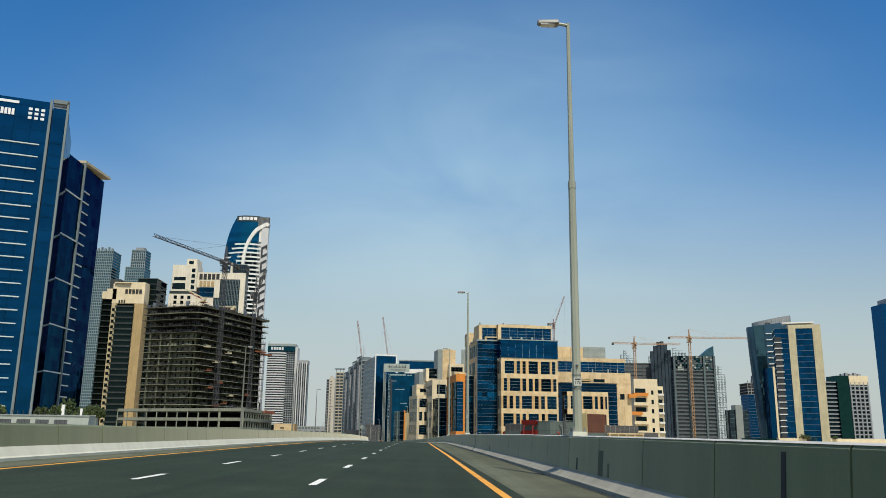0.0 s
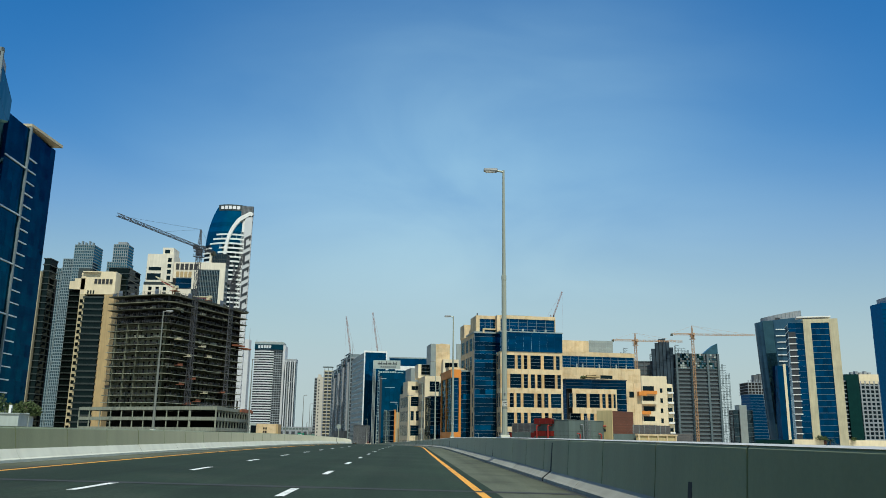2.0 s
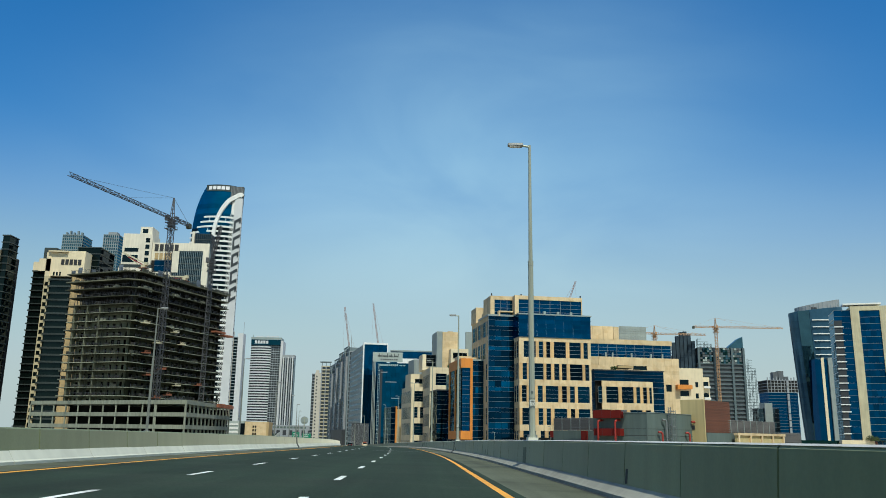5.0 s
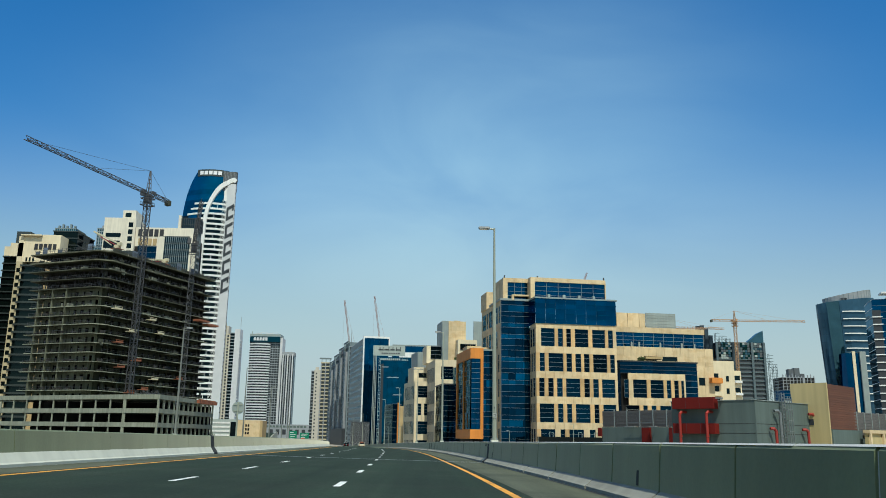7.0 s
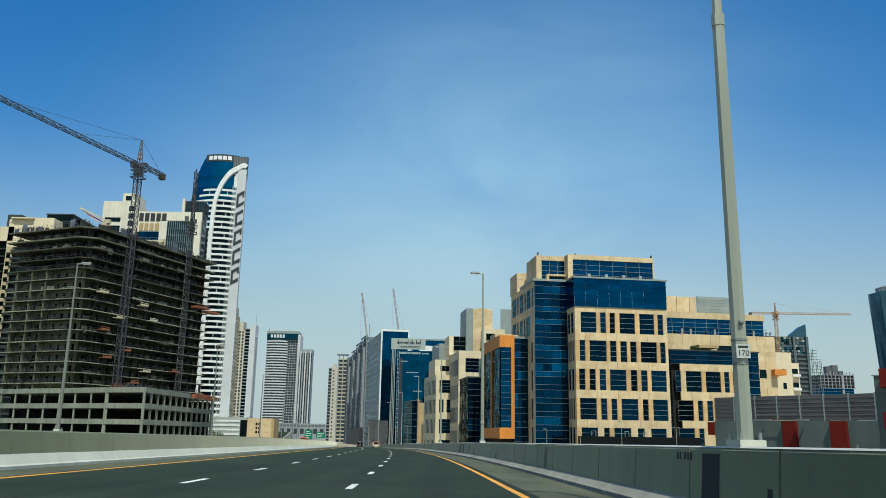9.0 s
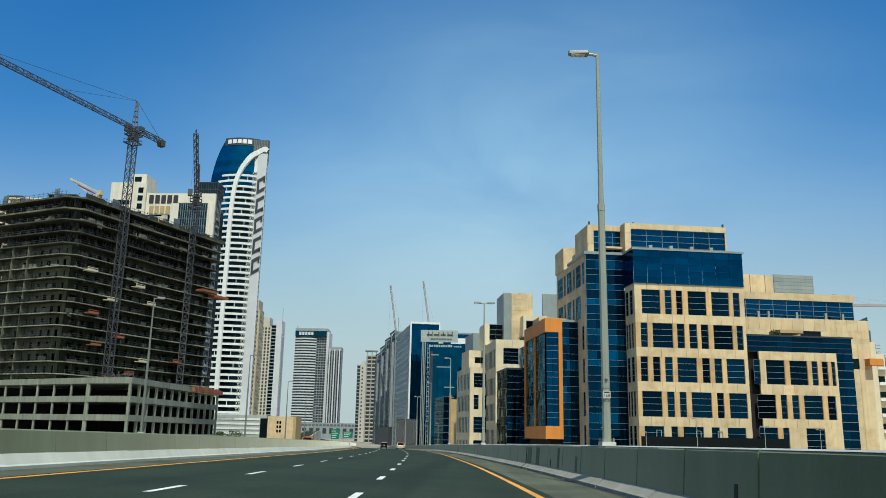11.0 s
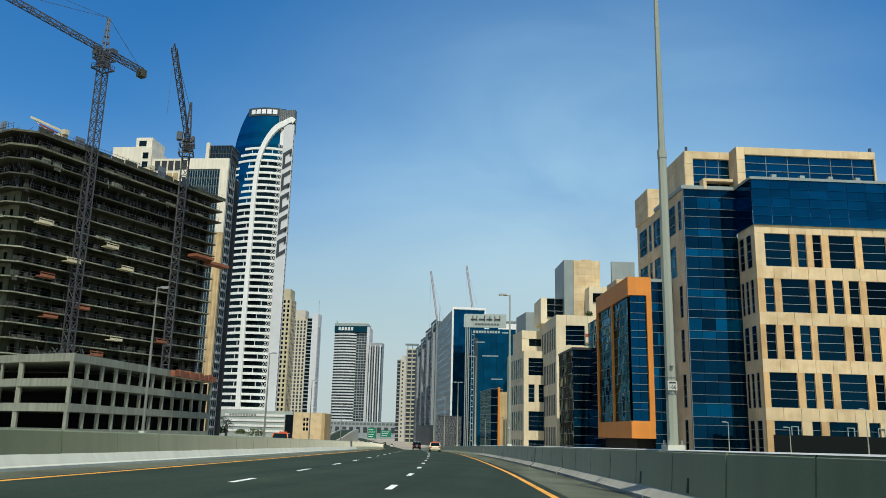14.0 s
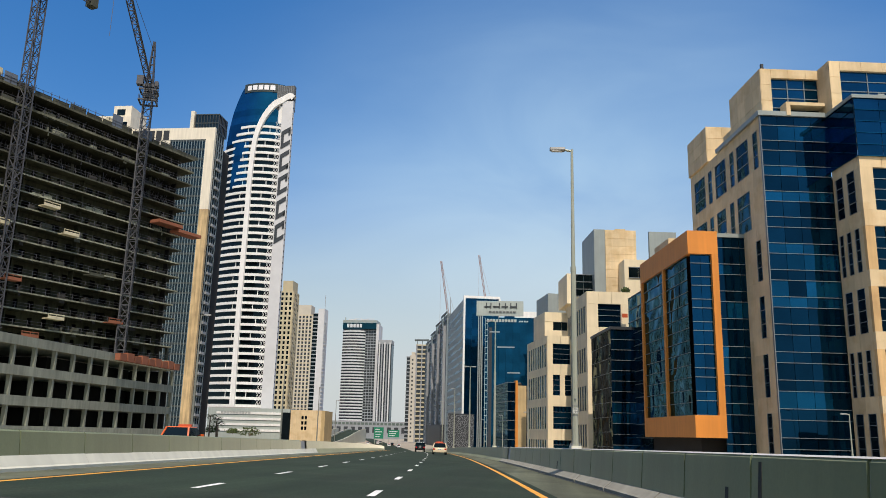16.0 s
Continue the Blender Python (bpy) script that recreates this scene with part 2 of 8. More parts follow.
dark_band = material("dark_spandrel", (0.036, 0.046, 0.043), 0.4, vary=0.1, each=0.15)
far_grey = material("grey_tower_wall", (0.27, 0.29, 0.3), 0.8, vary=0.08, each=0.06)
# blue-grey with the distance haze of the far towers put into the colour
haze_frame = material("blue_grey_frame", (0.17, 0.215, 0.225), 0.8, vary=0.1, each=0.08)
far_cream = material("far_cream_wall", (0.5, 0.46, 0.38), 0.85, vary=0.06, each=0.05)
far_stone = material("far_tan_stone", (0.55, 0.49, 0.315), 0.85, vary=0.1, streak=0.12, each=0.05)
# white bands greyed: distance haze is put into their colour
far_band = material("far_white_band", (0.56, 0.57, 0.57), 0.8, vary=0.05, each=0.05)
hotel_panel = material("blue_grey_panel", (0.2, 0.235, 0.235), 0.45, vary=0.06, streak=0.06)
slate = material("slate_wall", (0.09, 0.1, 0.105), 0.7, vary=0.08, each=0.08)
far_brown = material("brown_tower_wall", (0.5, 0.43, 0.28), 0.85, vary=0.08, each=0.06)
glass_blue = glass("blue_glass", (0.001, 0.056, 0.14), each=0.25)
glass_deep = glass("deep_blue_glass", (0.001, 0.031, 0.072), each=0.35)
glass_window = glass("window_glass", (0.001, 0.021, 0.043), each=0.85)
# brighter copy of the deep glass: sky reflection put into some panes' colour
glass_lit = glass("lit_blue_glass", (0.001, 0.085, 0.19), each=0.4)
glass_wavy = glass("wavy_mirror_glass", (0.05, 0.072, 0.068), wave=0.9)
glass_wavy_dark = glass("dark_wavy_glass", (0.075, 0.085, 0.07), wave=0.9, edge=(0.14, 0.2, 0.2))
glass_ink = glass("ink_blue_glass", (0.002, 0.068, 0.14), each=0.15)
glass_teal = glass("teal_glass", (0.006, 0.05, 0.075))
glass_vivid = glass("vivid_blue_glass", (0.001, 0.058, 0.15), each=0.1)
glass_second = glass("shaded_blue_glass", (0.001, 0.084, 0.118), each=0.15, metal=0.95, edge=(0.0, 0.22, 0.3))
tower_glass = glass("tower_glass", (0.01, 0.018, 0.016), each=0.3, metal=0.6)
glass_dark = glass("dark_glass", (0.008, 0.018, 0.022), each=0.35, metal=0.6)
glass_grey = glass("grey_glass", (0.04, 0.065, 0.078))
glass_crown = glass("crown_glass", (0.002, 0.095, 0.185))
glass_green = glass("green_glass", (0.01, 0.045, 0.04))
# pale blue-grey glass, distance haze mixed into the tint
glass_haze = glass("hazed_blue_grey_glass", (0.06, 0.135, 0.17))
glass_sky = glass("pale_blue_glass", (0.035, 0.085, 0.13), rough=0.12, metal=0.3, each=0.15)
# far glazing with its contrast lowered, haze painted into the colour
glass_mist = glass("hazed_grey_glass", (0.066, 0.08, 0.086), rough=0.25, metal=0.4)


# ---- building helpers ----
boxes = {}


def add_box(bm, x0, x1, y0, y1, z0, z1):
    v = [bm.verts.new((x, y, z)) for z in (z0, z1) for y in (y0, y1) for x in (x0, x1)]
    for f in ((0, 2, 3, 1), (4, 5, 7, 6), (0, 1, 5, 4), (2, 6, 7, 3), (0, 4, 6, 2), (1, 3, 7, 5)):
        bm.faces.new([v[i] for i in f])


def part(name, bm, mat, parent, label="", smooth=False):
    """Links a bmesh as one mesh object under a thing or a part."""
    me = bpy.data.meshes.new(name)
    bm.to_mesh(me)
    bm.free()
    me.materials.append(mat)
    if smooth:
        for p in me.polygons:
            p.use_smooth = True
    ob = new(name, me)
    ob.parent = parent
    return tagged(ob, label)


def piece(name, mat, parent, x0, x1, y0, y1, z0, z1, label="", tilt=None):
    """A box as an object of its own; equal boxes share one mesh."""
    dims = tuple(round(a, 3) for a in (x1 - x0, y1 - y0, z1 - z0))
    key = (dims, mat.name)
    if key not in boxes:
        bm = bmesh.new()
        a, b, c = (d / 2 for d in dims)
        add_box(bm, -a, a, -b, b, -c, c)
        me = bpy.data.meshes.new(name)
        bm.to_mesh(me)
        bm.free()
        me.materials.append(mat)
        boxes[key] = me
    ob = new(name, boxes[key])
    ob.location = ((x0 + x1) / 2, (y0 + y1) / 2, (z0 + z1) / 2)
    if tilt:
        ob.rotation_euler = tilt
    ob.parent = parent
    if name == "core":  # every block has its roof
        piece("roof", roof_grey, parent, x0 + 0.05, x1 - 0.05, y0 + 0.05, y1 - 0.05, z1 + 0.004, z1 + 0.2, "grey flat roof")
    return tagged(ob, label)


def thing(name, x, y, z, rot, label, category, group="", kind=""):
    ob = new(name)
    ob.empty_display_size = 0.5
    ob.matrix_basis = pose(x, y, z, 0, 0, rot)
    return tagged(ob, label, category, group, kind)


def beam(bm, a, b, w, sides=4):
    """A straight bar from a to b."""
    a, b = Vector(a), Vector(b)
    d = b - a
    m = Matrix.Translation((a + b) / 2) @ d.to_track_quat("Z", "Y").to_matrix().to_4x4()
    bmesh.ops.create_cone(bm, cap_ends=True, segments=sides, radius1=w * 0.7071, radius2=w * 0.7071, depth=d.length, matrix=m @ pose(0, 0, 0, 0, 0, 45 if sides == 4 else 0))


def tilts(k):
    return (random.uniform(-k, k), 0, random.uniform(-k, k))


def wall_box(face, a0, a1, at, out0, out1, z0, z1):
    """Box on a wall: a along the wall, out measured outwards from the plane at."""
    if face == "f":
        return a0, a1, at - out1, at - out0, z0, z1
    if face == "b":
        return a0, a1, at + out0, at + out1, z0, z1
    if face == "l":
        return at - out1, at - out0, a0, a1, z0, z1
    return at + out0, at + out1, a0, a1, z0, z1


def curtain(parent, face, at, a0, a1, z0, z1, cols, levels, mat, bar=alu, bar_h=0.16, bar_v=0.0, wob=0.004, proud=0.12, lit=None, uneven=0.0):
    """A curtain wall: separate panes, a transom on each level and, if wanted, mullions."""
    step = (z1 - z0) / levels
    zs = [z0 + step * (i + (uneven if 0 < i < levels and i % 2 else 0.0)) for i in range(levels + 1)]
    us = [a0 + (a1 - a0) * i / cols for i in range(cols + 1)]
    for i in range(levels):
        # some panes take the lit copy, a reflection painted as a brighter tint
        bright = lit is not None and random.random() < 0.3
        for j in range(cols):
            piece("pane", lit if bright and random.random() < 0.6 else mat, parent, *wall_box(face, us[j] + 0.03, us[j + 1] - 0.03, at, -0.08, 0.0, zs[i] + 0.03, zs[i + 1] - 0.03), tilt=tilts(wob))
    for z in zs:
        piece("transom", bar, parent, *wall_box(face, a0, a1, at, -0.1, proud, z - bar_h / 2, z + bar_h / 2))
    if bar_v:
        for u in us:
            piece("mullion", bar, parent, *wall_box(face, u - bar_v / 2, u + bar_v / 2, at, -0.1, proud - 0.03, z0, z1))


def window(parent, face, at, a0, a1, z0, z1, mat, bars=3, recess=0.35, cross=0):
    pane = piece("window", mat, parent, *wall_box(face, a0, a1, at, -recess - 0.06, -recess, z0, z1), tilt=tilts(0.003))
    if bars or cross:
        # one welded grid: a thin frame with its bars
        f, h = 0.045, 0.08
        us = [a0, a0 + f]
        for i in range(cross):
            u = a0 + (a1 - a0) * (i + 1) / (cross + 1)
            us += [u - f / 2, u + f / 2]
        us += [a1 - f, a1]
        zs = [z0, z0 + f]
        for i in range(bars):
            z = z0 + (z1 - z0) * (i + 1) / (bars + 1)
            zs += [z - h / 2, z + h / 2]
        zs += [z1 - f, z1]
        c = pane.location
        bm = bmesh.new()
        sheets = []
        for out in (-recess, -recess + 0.1):
            grid_ = []
            for z in zs:
                line = []
                for u in us:
                    b = wall_box(face, u, u, at, out, out, z, z)
                    line.append(bm.verts.new((b[0] - c.x, b[2] - c.y, z - c.z)))
                grid_.append(line)
            sheets.append(grid_)
        lo, hi = sheets
        for i in range(len(zs) - 1):
            for j in range(len(us) - 1):
                if i % 2 == 0 or j % 2 == 0:
                    bm.faces.new((hi[i][j], hi[i][j + 1], hi[i + 1][j + 1], hi[i + 1][j]))
                else:  # the reveals of a light
                    q = ((i, j), (i, j + 1), (i + 1, j + 1), (i + 1, j))
                    for k in range(4):
                        (a_, b_), (c_, d_) = q[k], q[(k + 1) % 4]
                        bm.faces.new((hi[a_][b_], hi[c_][d_], lo[c_][d_], lo[a_][b_]))
        for v in [v for v in bm.verts if not v.link_faces]:
            bm.verts.remove(v)
        bmesh.ops.recalc_face_normals(bm, faces=bm.faces)
        part("window_frame", bm, frame_pale, pane, "pale grey aluminium window frame")


def stone_wall(parent, face, at, a0, a1, z0, z1, rows, mat, glazing, depth=0.6, bars=3, recess=0.35, pier=None):
    """A stone-clad wall: rows of (z0, z1, [(a0, a1), ...]) windows, cladding panels between them."""
    rows = sorted(rows)
    z = z0
    def band(zb, zt):
        if zt - zb < 0.02:
            return
        n = max(1, round((a1 - a0) / 3.2))
        for i in range(n):
            p, q = a0 + (a1 - a0) * i / n, a0 + (a1 - a0) * (i + 1) / n
            piece("cladding_panel", mat, parent, *wall_box(face, p + 0.026, q - 0.026, at, -depth, random.uniform(0, 0.012), zb + 0.01, zt - 0.01))
    for w0, w1, spans in rows:
        band(z, w0)
        u = a0
        for s0, s1 in sorted(spans):
            if s0 - u > 0.02:
                piece("cladding_panel", pier if pier and s0 - u < 1.6 else mat, parent, *wall_box(face, u + 0.006, s0 - 0.006, at, -depth, random.uniform(0, 0.012), w0, w1))
            window(parent, face, at, s0, s1, w0, w1, glazing, bars, 0.03 if face == "l" else recess)
            u = s1
        if a1 - u > 0.02:
            piece("cladding_panel", mat, parent, *wall_box(face, u, a1, at, -depth, random.uniform(0, 0.012), w0, w1))
        z = w1
    band(z, z1)


def cladding(parent, face, at, a0, a1, z0, z1, mat, w=3.2, h=3.0):
    """Thin stone panels with open joints over a plain block."""
    n, m = max(1, round((a1 - a0) / w)), max(1, round((z1 - z0) / h))
    for i in range(n):
        for j in range(m):
            p, q = a0 + (a1 - a0) * i / n, a0 + (a1 - a0) * (i + 1) / n
            s, t = z0 + (z1 - z0) * j / m, z0 + (z1 - z0) * (j + 1) / m
            piece("cladding_panel", mat, parent, *wall_box(face, p + 0.03, q - 0.03, at, 0.0, 0.06, s + 0.03, t - 0.03))


def banded(parent, x0, x1, y0, y1, z0, z1, floor, core, slab, slab_h, proud, pier=None, fr=0, side=0, pier_w=0.6, pier_out=None, joined=False):
    """A tower's shaft: a glazed core, a band at each floor and, if wanted, piers between the bays."""
    piece("glazing", core, parent, x0, x1, y0, y1, z0, z1)
    n = max(1, round((z1 - z0) / floor))
    if joined:  # bands too fine to tell apart
        bm = bmesh.new()
        for i in range(n + 1):
            z = z0 + (z1 - z0) * i / n
            add_box(bm, x0 - proud, x1 + proud, y0 - proud, y1 + proud, z - slab_h / 2, z + slab_h / 2)
        tagged(part("band_course", bm, slab, parent), kind="stuff")
    for i in range(0 if joined else n + 1):
        z = z0 + (z1 - z0) * i / n
        piece("floor_band", slab, parent, x0 - proud, x1 + proud, y0 - proud, y1 + proud, z - slab_h / 2, z + slab_h / 2)
    o = proud + 0.05 if pier_out is None else pier_out
    for i in range(fr + 1 if fr else 0):
        u = x0 + (x1 - x0) * i / fr
        piece("pier", pier, parent, u - pier_w / 2, u + pier_w / 2, y0 - o, y0, z0, z1)
    for i in range(side + 1 if side else 0):
        v = y0 + (y1 - y0) * i / side
        for xa, xb in ((x0 - o, x0), (x1, x1 + o)):
            piece("pier", pier, parent, xa, xb, v - pier_w / 2, v + pier_w / 2, z0, z1)


def loft(rings, bm):
    """Skin between closed rings of equal length."""
    made = [[bm.verts.new(p) for p in r] for r in rings]
    m = len(rings[0])
    for a, b in zip(made, made[1:]):
        for k in range(m):
            bm.faces.new((a[k], a[(k + 1) % m], b[(k + 1) % m], b[k]))
    bm.faces.new(made[0][::-1])
    bm.faces.new(made[-1])
    bmesh.ops.recalc_face_normals(bm, faces=bm.faces)


def letter_bars(parent, face, at, a0, a1, z0, z1, n, mat, name="sign_letter", tilt=0.0):
    """Plain bars that stand for a sign's lettering."""
    w = (a1 - a0) / n
    for i in range(n):
        piece(name, mat, parent, *wall_box(face, a0 + w * i + w * 0.1, a0 + w * (i + 1) - w * 0.16, at, 0.0, 0.25, z0, z1))


# ---- the road on its flyover ----
DRIFT = [(-60, -0.55), (20, -0.52), (50, -0.51), (80, -0.54), (110, -0.37), (140, 0.09), (170, 0.08), (200, 0.08), (230, -0.06), (260, -0.13), (290, 0.17), (330, 0.35)]
FALL = 0.0206  # crossfall towards the outer edge


def road_x(y):
    if y <= 280:
        s = y / 100
        x = (((-0.0506 * s - 0.331) * s + 0.7859) * s - 1.7215) * s + 0.1216 if y > 0 else 0.1216 - 1.7215 * s
        return x + eased(y, DRIFT)
    d = min(y - 280, 370)
    return road_x(280) - 0.0935 * d - 0.000175 * d * d - max(y - 650, 0) * 0.223


def road_slope(y):
    return (road_x(y + 1) - road_x(y - 1)) / 2


def on_road(lat, y, h=0.0):
    """Place at lat metres to the outer side of the road's line, h over the road."""
    m = road_slope(y)
    k = 1 / math.sqrt(1 + m * m)
    return Vector((road_x(y) + lat * k, y - lat * m * k, road_z(y) - FALL * lat + h))


def road_pose(lat, y, h=0.0):
    p = on_road(lat, y, h)
    up = math.degrees(math.atan((road_z(y + 2) - road_z(y - 2)) / 4))
    return pose(p.x, p.y, p.z, up, 0, -math.degrees(math.atan(road_slope(y))))


def strip(name, mat, parent, rows, y0, y1, step, label=""):
    """A band along the road whose section is the list rows of (lat, h)."""
    bm = bmesh.new()
    n = max(1, round((y1 - y0) / step))
    last = None
    for i in range(n + 1):
        y = y0 + (y1 - y0) * i / n
        ring = [bm.verts.new(on_road(a, y, h)) for a, h in rows]
        if last:
            for j in range(len(rows) - 1):
                bm.faces.new((last[j], last[j + 1], ring[j + 1], ring[j]))
        last = ring
    bmesh.ops.recalc_face_normals(bm, faces=bm.faces)
    return part(name, bm, mat, parent, label)


START, END = -45.0, 600.0
OUTER, INNER, LANES, EDGE_IN, EDGE_OUT = 4.42, -10.54, (-1.65, -5.3), -8.98, 2.18

# the ground, one sheet to the horizon
bm = bmesh.new()
N = 24
grid = [[bm.verts.new((-4200 + 8400 * i / N, -3600 + 8200 * j / N, GROUND)) for i in range(N + 1)] for j in range(N + 1)]
for j in range(N):
    for i in range(N):
        bm.faces.new((grid[j][i], grid[j][i + 1], grid[j + 1][i + 1], grid[j + 1][i]))
tagged(part("ground", bm, sand, None), "pale sandy city ground with worn grey patches", "ground", kind="structure")

road = tagged(strip("road", asphalt, None, [(EDGE_IN - 0.25, 0), (-5.3, 0), (-1.65, 0), (EDGE_OUT + 0.35, 0)], START, 1400.0, 5.0),
              "dark grey asphalt three-lane road on a flyover", "road", kind="structure")
strip("shoulder", shoulder_concrete, road, [(EDGE_OUT + 0.35, 0.0), (OUTER + 0.1, 0.0)], START, END, 5.0, "pale worn concrete shoulder")
strip("shoulder", shoulder_concrete, road, [(INNER - 0.1, 0.0), (EDGE_IN - 0.25, 0.0)], START, END, 5.0, "narrow inner concrete shoulder")
strip("edge_line", yellow_paint, road, [(EDGE_OUT - 0.09, 0.004), (EDGE_OUT + 0.09, 0.004)], START, END, 5.0, "yellow painted edge line")
strip("edge_line", yellow_paint, road, [(EDGE_IN - 0.09, 0.004), (EDGE_IN + 0.09, 0.004)], START, END, 5.0, "yellow painted edge line")
# broken lane lines
bm = bmesh.new()
q = [bm.verts.new(v) for v in ((-0.085, 0, 0), (0.085, 0, 0), (0.085, 2.2, 0), (-0.085, 2.2, 0))]
bm.faces.new(q)
dash = bpy.data.meshes.new("lane_dash")
bm.to_mesh(dash)
bm.free()
dash.materials.append(white_paint)
for lane in LANES:
    for k in range(-20, 60):
        y = 149.0 + 8.225 * k
        y += 1.1 if 164 < y < 196 else (0.4 if 196 <= y < 222 else 0.0)  # the marking starts anew after the joint
        if -40 < y < 600:
            ob = new("lane_dash", dash)
            ob.matrix_basis = road_pose(lane, y, 0.005)
            ob.parent = road
# raised studs in threes beside the lane lines, expansion joints over the piers
for y in (168.5, 52.0, 292.0, 412.0):
    bm = bmesh.new()
    a = [bm.verts.new(on_road(-10.4 + 14.8 * i / 12, y + 0.1 * i, 0.006)) for i in range(13)]
    b = [bm.verts.new(on_road(-10.4 + 14.8 * i / 12, y + 0.1 * i + 0.42, 0.006)) for i in range(13)]
    for i in range(12):
        bm.faces.new((a[i], a[i + 1], b[i + 1], b[i]))
    part("expansion_joint", bm, joint_steel if y > 160 and y < 180 else joint_dark, road, "steel expansion joint across the road")
    if y > 250:
        break
# the other carriageway, behind the inner parapet
other = tagged(strip("opposite_road", asphalt, None, [(-23.5, 0), (-11.6, 0)], START, END, 6.0), "asphalt road of the opposite direction", "road", kind="structure")
strip("deck", deck_concrete, other, [(-24.3, 0.9), (-24.3, -1.6), (-22.6, -2.2), (4.1, -2.2), (5.1, -1.6), (5.1, -0.2)], START, 520, 8.0, "concrete flyover deck")
strip("outer_parapet", parapet_concrete, other, [(-23.5, 0), (-23.5, 0.9), (-23.9, 0.9), (-23.9, -0.3)], START, END, 6.0, "concrete parapet of the far side")
for y in range(-20, 460, 48):
    for lat in (-18.0, -3.5):
        p = on_road(lat, y, -2.15)
        if p.z - GROUND > 0.8:
            bm = bmesh.new()
            bmesh.ops.create_cone(bm, cap_ends=True, segments=20, radius1=1.1, radius2=1.1, depth=p.z - GROUND, matrix=Matrix.Translation((p.x, p.y, (p.z + GROUND) / 2)))
            part("pier", bm, deck_concrete, other, "round concrete flyover pier")


def profile_mesh(name, section, length, mat, bevel=True):
    """A straight length of parapet: closed section of (lat, h) run along y."""
    bm = bmesh.new()
    a = [bm.verts.new((x, 0.0, z - FALL * x)) for x, z in section]
    b = [bm.verts.new((x, length, z - FALL * x)) for x, z in section]
    n = len(section)
    for i in range(n):
        j = (i + 1) % n
        bm.faces.new((a[i], b[i], b[j], a[j]))
    bm.faces.new(a)
    bm.faces.new(b[::-1])
    bmesh.ops.recalc_face_normals(bm, faces=bm.faces)
    me = bpy.data.meshes.new(name)
    bm.to_mesh(me)
    bm.free()
    me.materials.append(mat)
    return me


def along(me, name, parent, y0, y1, step):
    y = y0
    while y < y1:
        ob = new(name, me)
        ob.matrix_basis = road_pose(0.0, y)
        ob.parent = parent
        y += step


R0 = OUTER
parapet_r = tagged(new("parapet_outer"), "grey cast concrete parapet with vertical joints beside the shoulder", "parapet", kind="structure")
parapet_l = tagged(new("parapet_inner"), "grey concrete parapet with a pale sloped base", "parapet", kind="structure")
panel_r = profile_mesh("parapet_panel", [(R0 + 0.24, 0.27), (R0 + 0.3, 1.12), (R0 + 0.33, 1.16), (R0 + 0.62, 1.16), (R0 + 0.65, 1.12), (R0 + 0.65, -0.9), (R0 + 0.24, -0.9)], 3.65, parapet_concrete)
base_r = profile_mesh("parapet_base", [(R0, -0.05), (R0, 0.09), (R0 + 0.06, 0.13), (R0 + 0.245, 0.29), (R0 + 0.245, -0.05)], 5.52, kerb_concrete)
# cap paler than the panels: its sunlit top is put into the colour
cap_r = profile_mesh("parapet_cap", [(R0 + 0.31, 1.16), (R0 + 0.35, 1.185), (R0 + 0.6, 1.185), (R0 + 0.64, 1.16)], 5.535, parapet_pale)
along(panel_r, "parapet_panel", parapet_r, -6.7, 341.0, 3.7)
along(base_r, "parapet_base", parapet_r, -40.0, 343.0, 5.55)
along(cap_r, "parapet_cap", parapet_r, -40.0, 343.0, 5.55)
strip("joint_filler", parapet_pale, parapet_r, [(R0 + 0.275, 0.27), (R0 + 0.335, 1.12)], -6.0, 343.0, 1.85, "pale mortar in the joints")
strip("gutter_gap", joint_dark, parapet_r, [(R0 - 0.1, 0.006), (R0 + 0.01, 0.006)], -40.0, 400.0, 4.0, "dark narrow line along the foot of the kerb")
strip("parapet_far", parapet_concrete, parapet_r, [(R0, 0), (R0 + 0.26, 0.27), (R0 + 0.3, 1.16), (R0 + 0.65, 1.16), (R0 + 0.65, -0.9)], 343.6, END, 6.0)
I0 = INNER
panel_l = profile_mesh("parapet_panel", [(I0 - 0.2, 0.36), (I0 - 0.26, 0.95), (I0 - 0.3, 0.985), (I0 - 0.56, 0.985), (I0 - 0.6, 0.95), (I0 - 0.6, -0.9), (I0 - 0.2, -0.9)], 3.65, parapet_concrete)
# white plinth colour on the sloped base carries its stronger sunlight
base_l = profile_mesh("parapet_base", [(I0, -0.05), (I0, 0.08), (I0 - 0.05, 0.12), (I0 - 0.205, 0.38), (I0 - 0.205, -0.05)], 5.535, white_plinth)
along(panel_l, "parapet_panel", parapet_l, -6.7, 341.0, 3.7)
strip("joint_filler", parapet_pale, parapet_l, [(I0 - 0.236, 0.36), (I0 - 0.292, 0.95)], -6.0, 343.0, 1.85, "pale mortar in the joints")
along(base_l, "parapet_base", parapet_l, -40.0, 343.0, 5.55)
strip("parapet_far", parapet_concrete, parapet_l, [(I0, 0), (I0 - 0.2, 0.37), (I0 - 0.26, 0.985), (I0 - 0.6, 0.985), (I0 - 0.6, -0.9)], 343.6, END, 6.0)
strip("parapet_back", parapet_concrete, parapet_l, [(I0 - 0.2, 0.36), (I0 - 0.26, 0.985), (I0 - 0.6, 0.985), (I0 - 0.6, -0.9)], START, -6.8, 6.0)
strip("parapet_back", parapet_concrete, parapet_r, [(R0 + 0.24, 0.27), (R0 + 0.3, 1.16), (R0 + 0.65, 1.16), (R0 + 0.65, -0.9)], START, -6.8, 6.0)
